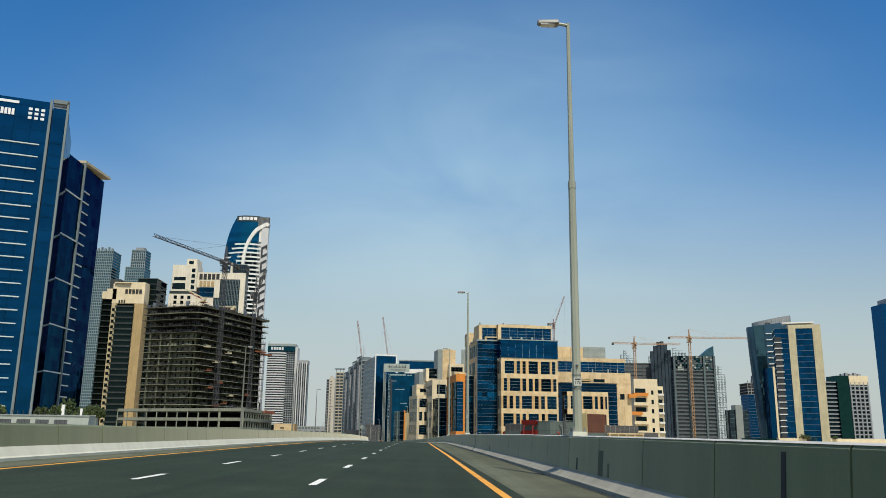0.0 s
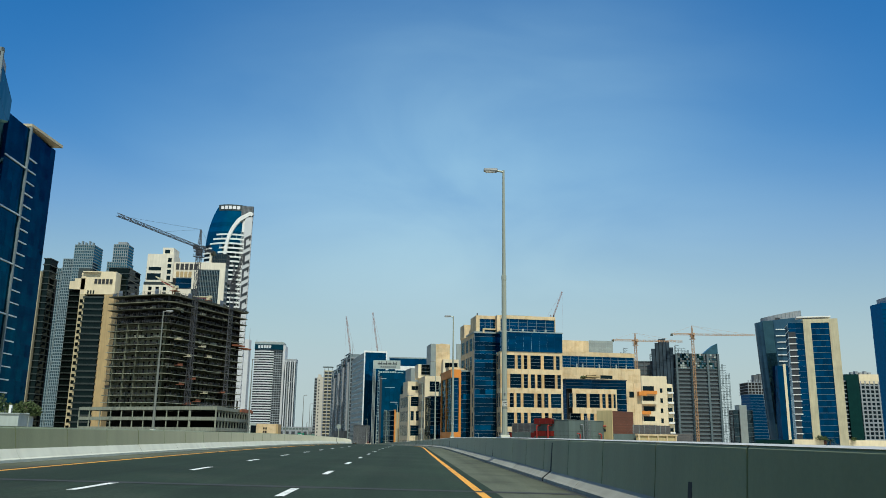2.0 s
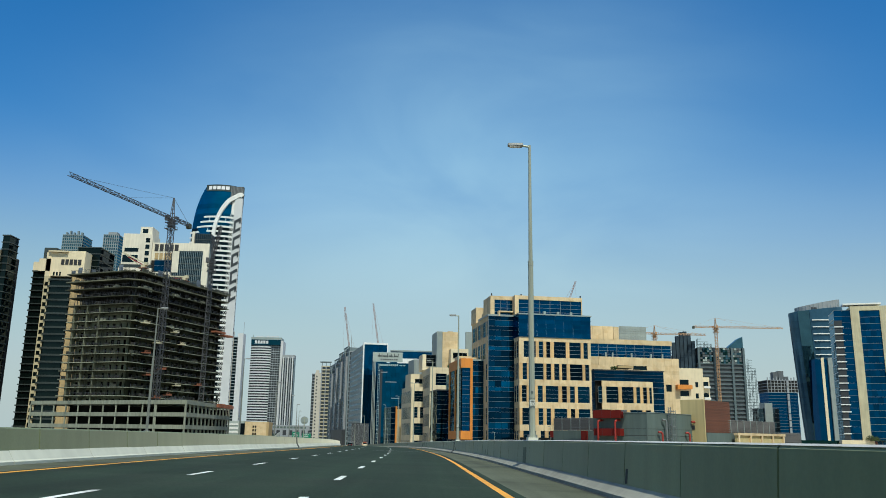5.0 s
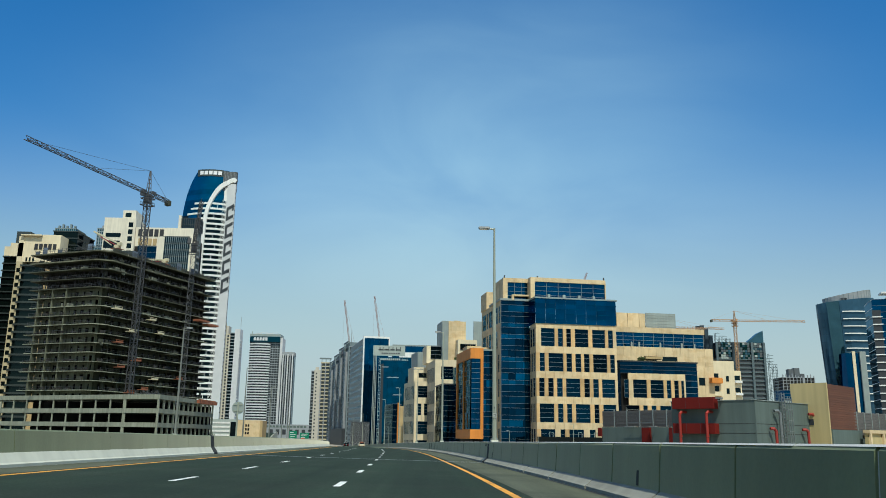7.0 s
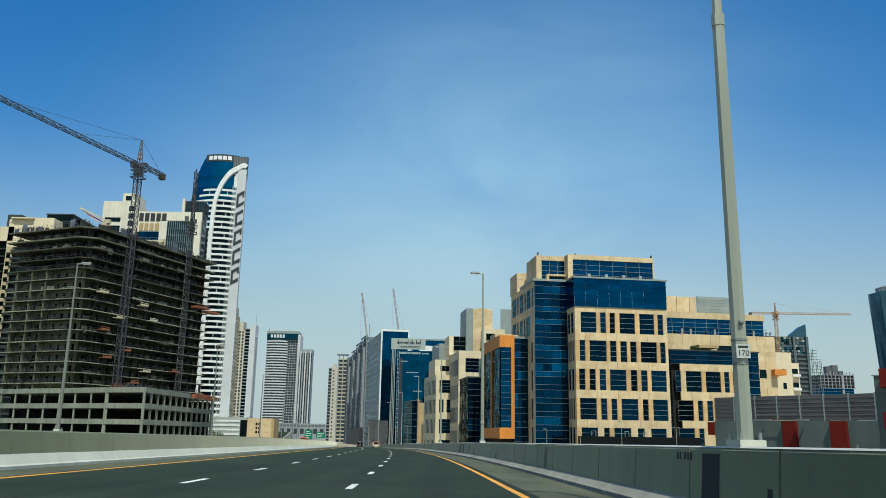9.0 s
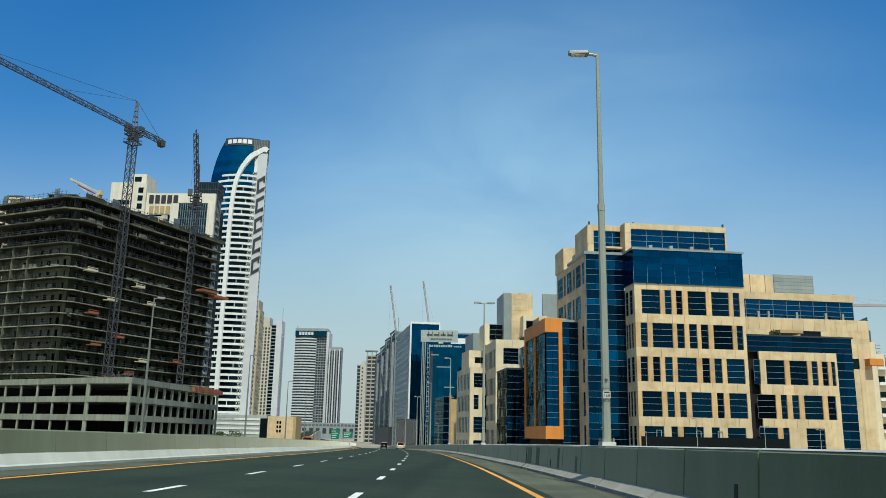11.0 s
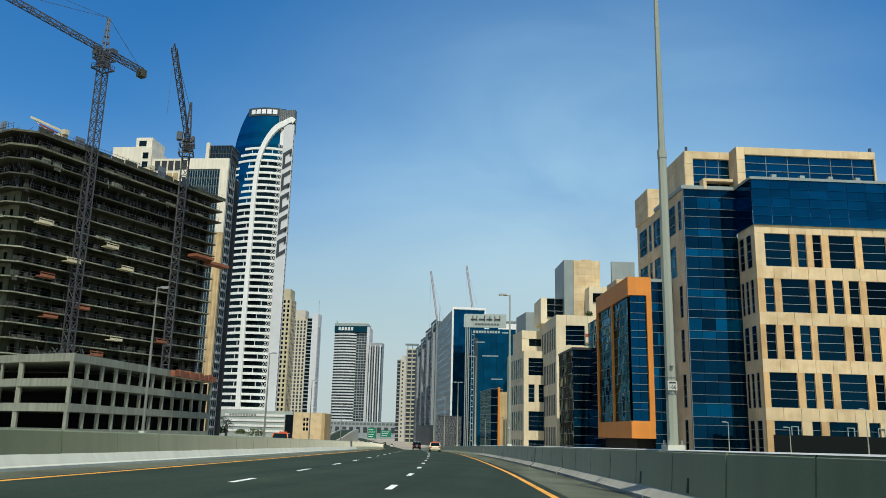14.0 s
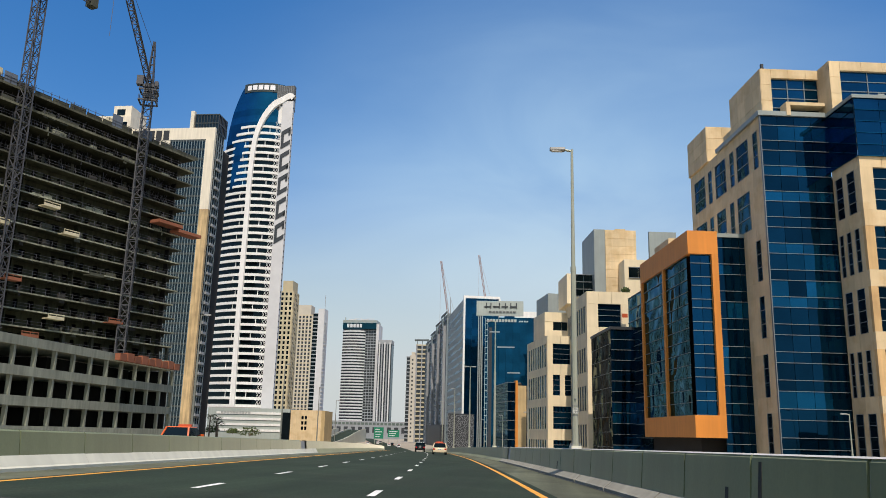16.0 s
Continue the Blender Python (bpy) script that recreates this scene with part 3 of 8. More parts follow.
m = profile_mesh("joint_strip", [(I0 + 0.012, 0.0), (I0 + 0.012, 0.1), (I0 - 0.19, 0.38), (I0 - 0.25, 0.95), (I0 - 0.3, 0.995), (I0 - 0.58, 0.995), (I0 - 0.58, 0.0)], 0.8, joint_dark)
ob = new("joint_strip", m)
ob.matrix_basis = road_pose(0.0, 168.3)
ob.parent = parapet_l
# wider movement joints with rubber strips, drain slots
for y in (9.5, 58.5, 169.4, 233.5, 292.5):
    m = profile_mesh("joint_strip", [(R0 - 0.012, 0.0), (R0 - 0.012, 0.1), (R0 + 0.228, 0.3), (R0 + 0.29, 1.06), (R0 + 0.4, 1.06), (R0 + 0.4, 0.0)], 0.8 if y == 169.4 else 0.12, joint_dark)
    ob = new("joint_strip", m)
    ob.matrix_basis = road_pose(0.0, y)
    ob.parent = parapet_r
for y, n, h in ((231.7, 1.5, 1.05), (229.0, 1.1, 1.05), (223.4, 0.5, 1.05), (219.6, 0.4, 0.8), (18.7, 0.5, 0.86), (18.1, 0.2, 0.6), (187.0, 0.6, 1.05), (120.0, 0.9, 0.9)):
    k = 0.06 * (h - 0.3) / 0.79
    m = profile_mesh("water_stain", [(R0 + 0.236, 0.3), (R0 + 0.236 + k, h), (R0 + 0.3 + k, h), (R0 + 0.3, 0.3)], n, water_stain)
    ob = tagged(new("water_stain", m), "dark water stain")
    ob.matrix_basis = road_pose(0.0, y)
    ob.parent = parapet_r
for y in (21.6, 47.0, 74.5, 104.0, 139.0, 167.4, 205.0, 225.5, 262.0, 266.4, 294.0, 316.0):
    m = profile_mesh("drain_slot", [(R0 + 0.232, 0.32), (R0 + 0.262, 0.62), (R0 + 0.4, 0.62), (R0 + 0.4, 0.32)], 0.16, joint_dark)
    ob = new("drain_slot", m)
    ob.matrix_basis = road_pose(0.0, y)
    ob.parent = parapet_r

# small painted marks that cannot be read
for i, n in enumerate((0.11, 0.09, 0.1, 0.09, 0.1)):
    m = profile_mesh("painted_mark", [(R0 + 0.283, 0.94), (R0 + 0.294, 1.07), (R0 + 0.32, 1.07), (R0 + 0.31, 0.94)], n, joint_dark)
    ob = new("painted_mark", m)
    ob.matrix_basis = road_pose(0.0, 170.75 + 0.16 * i + (0.12 if i > 2 else 0))
    ob.parent = parapet_r


# ---- street lamps ----
def lettering(text, size, parent, m, mat):
    """Raised numbers in the built-in font, as a mesh."""
    cu = bpy.data.curves.new("number", "FONT")
    cu.body, cu.size, cu.extrude, cu.align_x, cu.align_y = text, size, 0.002, "CENTER", "CENTER"
    tmp = bpy.data.objects.new("number", cu)
    me = bpy.data.meshes.new_from_object(tmp)
    bpy.data.objects.remove(tmp)
    me.materials.clear()
    me.materials.append(mat)
    ob = new("number", me)
    ob.matrix_basis = m
    ob.parent = parent
    return ob


def street_lamp(x, y, z, rot, arms, height, label, group, plate=None, r0=0.13, steel=None):
    steel = steel or pole_steel
    lamp = thing("street_lamp", x, y, z, rot, label, "street lamp", group)
    bm = bmesh.new()
    bmesh.ops.create_cone(bm, cap_ends=True, segments=8, radius1=r0, radius2=r0 * 0.82, depth=height * 0.58, matrix=pose(0, 0, height * 0.29))
    bmesh.ops.create_cone(bm, cap_ends=True, segments=8, radius1=r0 * 0.68, radius2=r0 * 0.42, depth=height * 0.42, matrix=pose(0, 0, height * 0.79))
    part("pole", bm, steel, lamp, "tapered octagonal grey-green steel pole")
    bm = bmesh.new()
    bmesh.ops.create_cone(bm, cap_ends=True, segments=8, radius1=r0 * 0.9, radius2=r0 * 0.9, depth=0.22, matrix=pose(0, 0, height * 0.58))
    part("collar", bm, steel, lamp)
    piece("plinth", white_plinth, lamp, -0.2, 0.2, -0.3, 0.3, -0.3, 0.13, "white concrete plinth")
    for sx in (-0.15, 0.15):
        for sy in (-0.21, 0.21):
            bm = bmesh.new()
            bmesh.ops.create_cone(bm, cap_ends=True, segments=8, radius1=0.035, radius2=0.025, depth=0.12, matrix=pose(sx, sy, 0.18))
            part("anchor_bolt", bm, lamp_grey, lamp)
    if plate:
        pl = piece("number_plate", plate_pale, lamp, -0.11, 0.11, -r0 - 0.02, -r0 + 0.005, 1.38, 1.6, "small white plate with a black number")
        lettering(plate, 0.125, pl, pose(0, -0.0145, -0.035, 90, 0, 0), sign_dark)
        piece("bar", sign_dark, pl, -0.08, 0.08, -0.0165, -0.0125, 0.05, 0.085)
        for zz in (1.3, 1.68):
            bm = bmesh.new()
            bmesh.ops.create_cone(bm, cap_ends=True, segments=8, radius1=r0 * 1.03, radius2=r0 * 1.03, depth=0.03, matrix=pose(0, 0, zz))
            part("strap", bm, lamp_grey, lamp, "steel strap")
        bm = bmesh.new()
        bmesh.ops.create_uvsphere(bm, u_segments=10, v_segments=6, radius=0.045, matrix=pose(0, -r0 - 0.01, 1.95))
        part("knob", bm, lamp_grey, lamp)
    for s in arms:
        bm = bmesh.new()
        beam(bm, (0, 0, height - 0.08), (s * 0.36, 0, height - 0.02), 0.07, 8)
        part("arm", bm, steel, lamp)
        bm = bmesh.new()
        bmesh.ops.create_cube(bm, size=1.0, matrix=Matrix.Translation((s * 0.62, 0, height)) @ Matrix.Diagonal((0.66, 0.34, 0.16, 1)))
        for v in bm.verts:
            if v.co.x * s > 0.62:
                v.co.y *= 0.6
            if v.co.z > height:
                v.co.y *= 0.7
        bmesh.ops.bevel(bm, geom=bm.edges[:], offset=0.03, segments=1, affect="EDGES")
        head = part("lamp_head", bm, lamp_grey, lamp, "flat grey lamp head")
        piece("lens", lamp_glass, head, s * 0.64 - 0.22, s * 0.64 + 0.22, -0.11, 0.11, height - 0.1, height - 0.08)
    return lamp


for i, y in enumerate((22.85, 72.1, 120.05, 168.9, 216.1, 264.2, 312.7, 361.5, 409.0, 457.0, 505.0)):
    p = on_road(4.95, y, 1.16)
    street_lamp(p.x, p.y, p.z, -math.degrees(math.atan(road_slope(y))), (-1, 1) if i in (5, 8) else (-1,), 12.52,
                "tall grey-green steel street lamp on the parapet" if i not in (5, 8) else "tall grey steel street lamp with two heads", "lamps along the outer parapet", plate=str(176 - 2 * i) if i < 7 else None)
for y in (116.0, 164.8, 213.5, 262.5, 310.0, 358.5, 407.0, 455.0, 503.0):
    p = on_road(-24.1, y, 0.9)
    street_lamp(p.x, p.y, p.z, -math.degrees(math.atan(road_slope(y))), (1,), 11.6, "grey steel street lamp beyond the far parapet", "lamps along the far parapet", steel=pole_dull)


# round sign seen from behind, on the inner parapet
p = on_road(-10.96, 176.3, 0.985)
rs = thing("traffic_sign", p.x, p.y, p.z, 0.0, "round traffic sign on a steel post, seen from its grey back", "traffic sign")
bm = bmesh.new()
beam(bm, (0, 0, -0.05), (0, 0, 2.15), 0.08, 10)
part("post", bm, pole_steel, rs)
bm = bmesh.new()
bmesh.ops.create_cone(bm, cap_ends=True, segments=40, radius1=0.41, radius2=0.41, depth=0.03, matrix=pose(0, 0.07, 1.8, 90, 0, 0))
part("disc", bm, grey_panel, rs, "pale grey back of a round disc")
for z in (1.6, 2.0):
    piece("bracket", pole_steel, rs, -0.3, 0.3, 0.02, 0.055, z - 0.025, z + 0.025)


hoarding_dark = material("hoarding_dark", (0.003, 0.006, 0.006), 0.9, spec=0.2, vary=0.15)


# ---- cream and blue-glass office block beside the flyover ----
def office_block():
    b = thing("office_building", 35.35, 390.6, GROUND, 8.5, "cream stone office building with blue glass crown and corner", "office building")
    g = -GROUND  # local heights are heights over the ground
    rowz = [(g + 31.0, g + 37.0), (g + 22.75, g + 28.75), (g + 14.5, g + 20.5), (g + 6.2, g + 12.2), (g - 2.0, g + 4.0)]
    cols = [
        [(1.8, 6.5), (7.7, 9.4), (10.6, 12.2), (13.6, 18.3), (19.7, 24.2), (25.3, 27.0)],
        [(1.3, 3.0), (4.3, 9.4), (10.5, 12.4), (13.6, 15.6), (16.6, 18.5), (19.8, 24.7), (25.8, 27.4)],
        [(1.0, 2.8), (4.1, 5.9), (7.1, 9.0), (10.2, 15.1), (16.5, 18.4), (19.6, 21.5), (22.7, 27.3)],
        [(1.1, 6.0), (7.3, 9.1), (10.4, 12.1), (13.4, 18.4), (19.8, 21.5), (22.9, 27.4)],
        [(1.4, 6.2), (8.0, 9.6), (11.0, 16.0), (18.0, 20.0), (22.0, 26.6)],
    ]
    top = g + 38.6
    stone_wall(b, "f", 0.0, 0.0, 28.2, 0.0, top, [(z0, z1, c) for (z0, z1), c in zip(rowz, cols)], cream, glass_window, pier=warm_cream)
    stone_wall(b, "l", 0.0, 0.62, 7.2, 0.0, top, [(z0, z1, [(1.5, 2.6), (3.6, 4.7), (5.6, 6.6)] if i % 2 else [(1.5, 3.4), (4.6, 6.4)]) for i, (z0, z1) in enumerate(rowz)], cream, glass_dark)
    stone_wall(b, "r", 28.2, 0.62, 9.0, 0.0, top, [(z0, z1, [(2.5, 6.5)]) for z0, z1 in rowz], cream, glass_dark)
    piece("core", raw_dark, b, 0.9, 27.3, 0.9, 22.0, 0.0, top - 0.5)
    # glass crown over the stone front
    curtain(b, "f", -0.15, -0.1, 28.3, top, g + 47.0, 8, 5, glass_blue, bar=glass_crown, bar_h=0.1)
    curtain(b, "l", -0.15, 0.0, 8.0, top, g + 47.0, 2, 5, glass_blue, bar=glass_crown, bar_h=0.1)
    curtain(b, "r", 28.35, 0.0, 12.0, top, g + 47.0, 3, 5, glass_blue, bar=glass_crown, bar_h=0.1)
    piece("roof_edge", grey_panel, b, -0.4, 28.7, -0.4, 20.0, g + 47.0, g + 47.5, "grey metal roof edge")
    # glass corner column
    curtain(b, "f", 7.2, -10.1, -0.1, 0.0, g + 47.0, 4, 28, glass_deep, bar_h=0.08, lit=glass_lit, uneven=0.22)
    piece("roof_edge", grey_panel, b, -10.5, -0.4, 6.9, 24.0, g + 47.0, g + 47.7, "grey metal roof edge")
    piece("corner_fin", alu, b, -10.22, -10.1, 7.1, 7.5, 0.0, g + 47.0)
    piece("core", raw_dark, b, -9.4, 0.0, 8.0, 37.0, 0.0, g + 46.5)
    # stone flank
    wins = []
    for i, (z0, z1) in enumerate([(g + 39.5, g + 45.2)] + rowz):
        if i < 2:
            wins.append((z0, z1, [(8.6, 10.2), (12.0, 16.4), (17.6, 19.2), (21.0, 25.6), (27.2, 28.8), (30.4, 35.6)] if i == 0 else [(12.4, 17.0), (18.4, 20.0), (21.8, 25.6), (27.2, 28.8), (30.4, 35.6)]))
        else:
            wins.append((z0, z1, [(9.6, 11.2)]))
    stone_wall(b, "l", -10.1, 7.55, 37.5, 0.0, g + 47.0, wins, cream, glass_wavy, bars=2)
    # penthouse
    ph0, ph1 = g + 47.5, g + 55.2
    for u0, u1, v0 in ((-9.0, 0.6, 8.6), (-0.2, 27.0, 5.2)):
        piece("penthouse_wall", cream, b, u0, u0 + 1.6, v0, v0 + 12, ph0, ph1)
        piece("penthouse_wall", cream, b, u0, u1, v0, v0 + 12, ph1 - 1.5, ph1)
        n = 3 if u0 < -5 else 6
        curtain(b, "f", v0 + 0.4, u0 + 1.6, u1 - 0.3, ph0, ph1 - 1.5, n, 4, glass_blue, bar_h=0.12, bar_v=0.14)
        piece("penthouse_wall", cream, b, u1 - 0.35, u1, v0, v0 + 12, ph0, ph1 - 1.5)
        piece("core", raw_dark, b, u0 + 0.5, u1 - 0.5, v0 + 0.8, v0 + 11, ph0, ph1 - 0.6)
    cladding(b, "l", -9.0, 8.6, 20.6, ph0, ph1, cream, 3.0, 2.6)
    cladding(b, "f", 8.6, -9.0, -7.4, ph0, ph1, cream, 1.6, 2.6)
    cladding(b, "f", 5.2, -0.2, 1.4, ph0, ph1, cream, 1.6, 2.6)
    cladding(b, "f", 8.6, -7.4, 0.6, ph1 - 1.5, ph1, cream, 3.0, 1.5)
    cladding(b, "f", 5.2, 1.4, 27.0, ph1 - 1.5, ph1, cream, 3.2, 1.5)
    piece("balcony_box", cream, b, -6.2, -0.4, 6.8, 8.8, ph0 + 1.2, ph0 + 1.7)
    piece("balcony_box", cream, b, -6.2, -5.6, 6.8, 8.8, ph0 - 0.4, ph0 + 1.2)
    for u in (5.0, 10.4, 15.8, 21.0):
        piece("roof_unit", grey_panel, b, u, u + 0.9, 2.2, 3.2, ph0, ph0 + 1.4, "small grey rooftop unit")
    piece("roof_screen", grey_panel, b, 6.0, 18.0, 12.0, 13.0, ph1, ph1 + 1.2, "grey rooftop screen")
    for u, v in ((-8.6, 9.0), (26.4, 5.8), (3.0, 8.0)):
        piece("roof_light", dark_frame, b, u, u + 0.4, v, v + 0.4, ph1, ph1 + 1.0)
    piece("roof_block", cream, b, -10.4, -4.4, 28.0, 37.5, g + 47.0, g + 53.4)
    cladding(b, "f", 28.0, -10.4, -5.0, g + 47.0, g + 53.4, cream, 3.1, 2.2)
    cladding(b, "l", -10.4, 28.0, 37.5, g + 47.0, g + 53.4, cream, 3.2, 2.2)
    piece("roof_block", cream, b, -9.0, -3.0, 16.0, 24.0, g + 47.0, g + 50.0)
    # ground-floor hoarding and doors
    piece("hoarding", hoarding_dark, b, -1.6, 34.0, -6.0, -5.8, 0.0, g + 1.6, "dark site hoarding")
    for u in (4.2, 14.0, 19.4):
        for a, c in (((0, 0.18)), ((1.15, 1.33))):
            piece("door_frame", pale_render, b, u + a, u + c - 0.06, -0.2, -0.05, g - 0.5, g + 3.0)
        piece("door_frame", pale_render, b, u, u + 1.27, -0.2, -0.05, g + 3.004, g + 3.12)
    return b


office_block()


def office_wing():
    """Set-back wing with a dark glass box in front."""
    g = -GROUND
    b = thing("office_building", 66.4, 404.5, GROUND, 8.5, "lower cream stone office wing with dark glass box", "office building")
    # dark glass box around a stone frame
    curtain(b, "f", 0.0, 0.0, 28.8, g + 23.6, g + 27.6, 7, 3, glass_deep, bar=dark_frame)
    curtain(b, "l", 0.0, 0.0, 10.0, 0.0, g + 27.6, 3, 16, glass_deep, bar=dark_frame)
    curtain(b, "f", 0.0, 23.8, 28.8, 0.0, g + 23.6, 2, 14, glass_deep, bar=alu)
    piece("roof_edge", dark_frame, b, -0.3, 29.1, -0.3, 10.0, g + 27.6, g + 28.0)
    rows = [(g + 15.2, g + 21.4, [(1.2, 2.8), (4.4, 9.4), (10.8, 15.6), (16.8, 18.4), (19.6, 21.2), (22.2, 23.2)]),
            (g + 6.6, g + 12.6, [(1.6, 6.4), (7.8, 9.4), (10.8, 12.6), (14.0, 19.0), (20.4, 22.6)]),
            (g - 1.6, g + 4.4, [(1.6, 6.4), (7.8, 9.4), (14.0, 19.0)])]
    stone_wall(b, "f", -0.8, 2.6, 23.8, 0.0, g + 23.6, rows, cream, glass_window, pier=warm_cream)
    piece("core", raw_dark, b, 0.6, 28.2, 0.9, 40.0, 0.0, g + 27.0)
    # stone wing behind
    stone_wall(b, "f", 9.0, -1.0, 40.0, g + 27.6, g + 34.0, [(g + 29.0, g + 30.6, [(13.0, 18.0), (20.0, 26.0)])], cream, glass_dark, bars=0)
    stone_wall(b, "f", 9.0, 28.8, 40.0, 0.0, g + 27.6, [(g + 20.6, g + 23.4, [(34.0, 36.4)])], cream, glass_dark, bars=0)
    curtain(b, "f", 9.4, 29.4, 33.0, g + 12.0, g + 29.0, 1, 9, glass_dark, bar=alu)
    curtain(b, "f", 13.0, -1.0, 38.6, g + 34.0, g + 39.6, 10, 4, glass_blue, bar_h=0.14, bar_v=0.16)
    piece("roof_edge", cream, b, -1.0, 39.0, 12.6, 16.0, g + 39.6, g + 41.6)
    piece("core", raw_dark, b, -0.6, 38.4, 14.0, 36.0, g + 28.0, g + 40.0)
    for i, (u, w) in enumerate(((2.0, 4.4), (6.5, 4.4), (11.0, 4.4), (15.5, 2.4))):
        piece("roof_block", cream, b, u, u + w - 0.05, 17.5, 27.0, g + 41.6, g + 47.6 - 0.02 * i, "cream roof plant screen panel")
    for i in range(6):
        piece("roof_screen", grey_panel, b, 18.0, 30.0, 17.3, 17.6, g + 41.6 + i * 1.05, g + 42.6 + i * 1.05, "grey corrugated roof screen")
    piece("terrace_canopy", tan_stone, b, 11.5, 18.0, 4.0, 8.0, g + 29.2, g + 30.0)
    for u in (8.5, 11.4, 19.6, 28.0, 33.0):
        piece("roof_unit", grey_panel, b, u, u + 0.6, 9.6, 10.2, g + 34.0, g + 35.8)
    for k in range(1, 2):
        piece("orange_balcony", orange_panel, b, 35.0 + 3 * k, 39.0 + 3 * k, 7.8 - k, 9.0, g + 16.6 + 5 * k, g + 18.4 + 5 * k)
    return b


office_wing()


def orange_block():
    """Glass stair block held in an orange frame."""
    g = -GROUND
    b = thing("office_building", 14.3, 402.6, GROUND, 8.5, "glass office block with a bright orange projecting frame", "office building")
    t, lo = g + 31.2, g + 0.5
    # front frame
    piece("orange_frame", orange_panel, b, 0.0, 4.6, 0.0, 2.0, t - 3.6, t)
    piece("orange_frame", orange_panel, b, 0.0, 4.6, 0.0, 2.0, lo, lo + 3.2)
    piece("orange_frame", orange_panel, b, 3.6, 4.6, 0.0, 2.0, lo + 3.2, t - 3.6)
    # flank frame
    piece("orange_frame", orange_panel, b, 0.0, 0.5, 2.0, 26.0, t - 3.6, t)
    piece("orange_frame", orange_panel, b, 0.0, 0.5, 2.0, 26.0, lo, lo + 3.2)
    piece("orange_frame", orange_panel, b, 0.0, 0.5, 12.5, 13.2, lo + 3.2, t - 3.6)
    piece("orange_frame", orange_panel, b, 0.0, 0.5, 25.2, 26.0, lo + 3.2, t - 3.6)
    curtain(b, "f", 0.6, 0.5, 3.6, lo + 3.2, t - 3.6, 2, 14, glass_blue, bar_h=0.1, uneven=0.22)
    curtain(b, "l", 0.4, 2.0, 12.5, lo + 3.2, t - 3.6, 3, 13, glass_wavy, bar_h=0.06, wob=0.008)
    curtain(b, "l", 0.4, 13.2, 25.2, lo + 3.2, t - 3.6, 3, 13, glass_wavy, bar_h=0.06, wob=0.008)
    piece("core", raw_dark, b, 1.6, 8.8, 2.4, 30.0, 0.0, t - 0.8)
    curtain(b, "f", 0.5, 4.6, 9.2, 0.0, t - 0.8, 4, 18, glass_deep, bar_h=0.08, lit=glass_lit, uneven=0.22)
    piece("roof_edge", grey_panel, b, 4.6, 9.2, 0.3, 3.0, t - 0.8, t - 0.2)
    curtain(b, "l", 1.4, 26.0, 40.0, 0.0, t - 4.0, 4, 14, glass_wavy, bar_h=0.1, wob=0.008)
    piece("core", raw_dark, b, 1.8, 9.0, 26.0, 40.0, 0.0, t - 4.5)
    piece("roof_block", cream, b, 1.6, 7.0, 14.0, 22.0, t - 0.2, t + 2.2)
    piece("roof_block", cream, b, 3.0, 8.5, 8.0, 14.0, t - 0.6, t + 1.2)


orange_block()


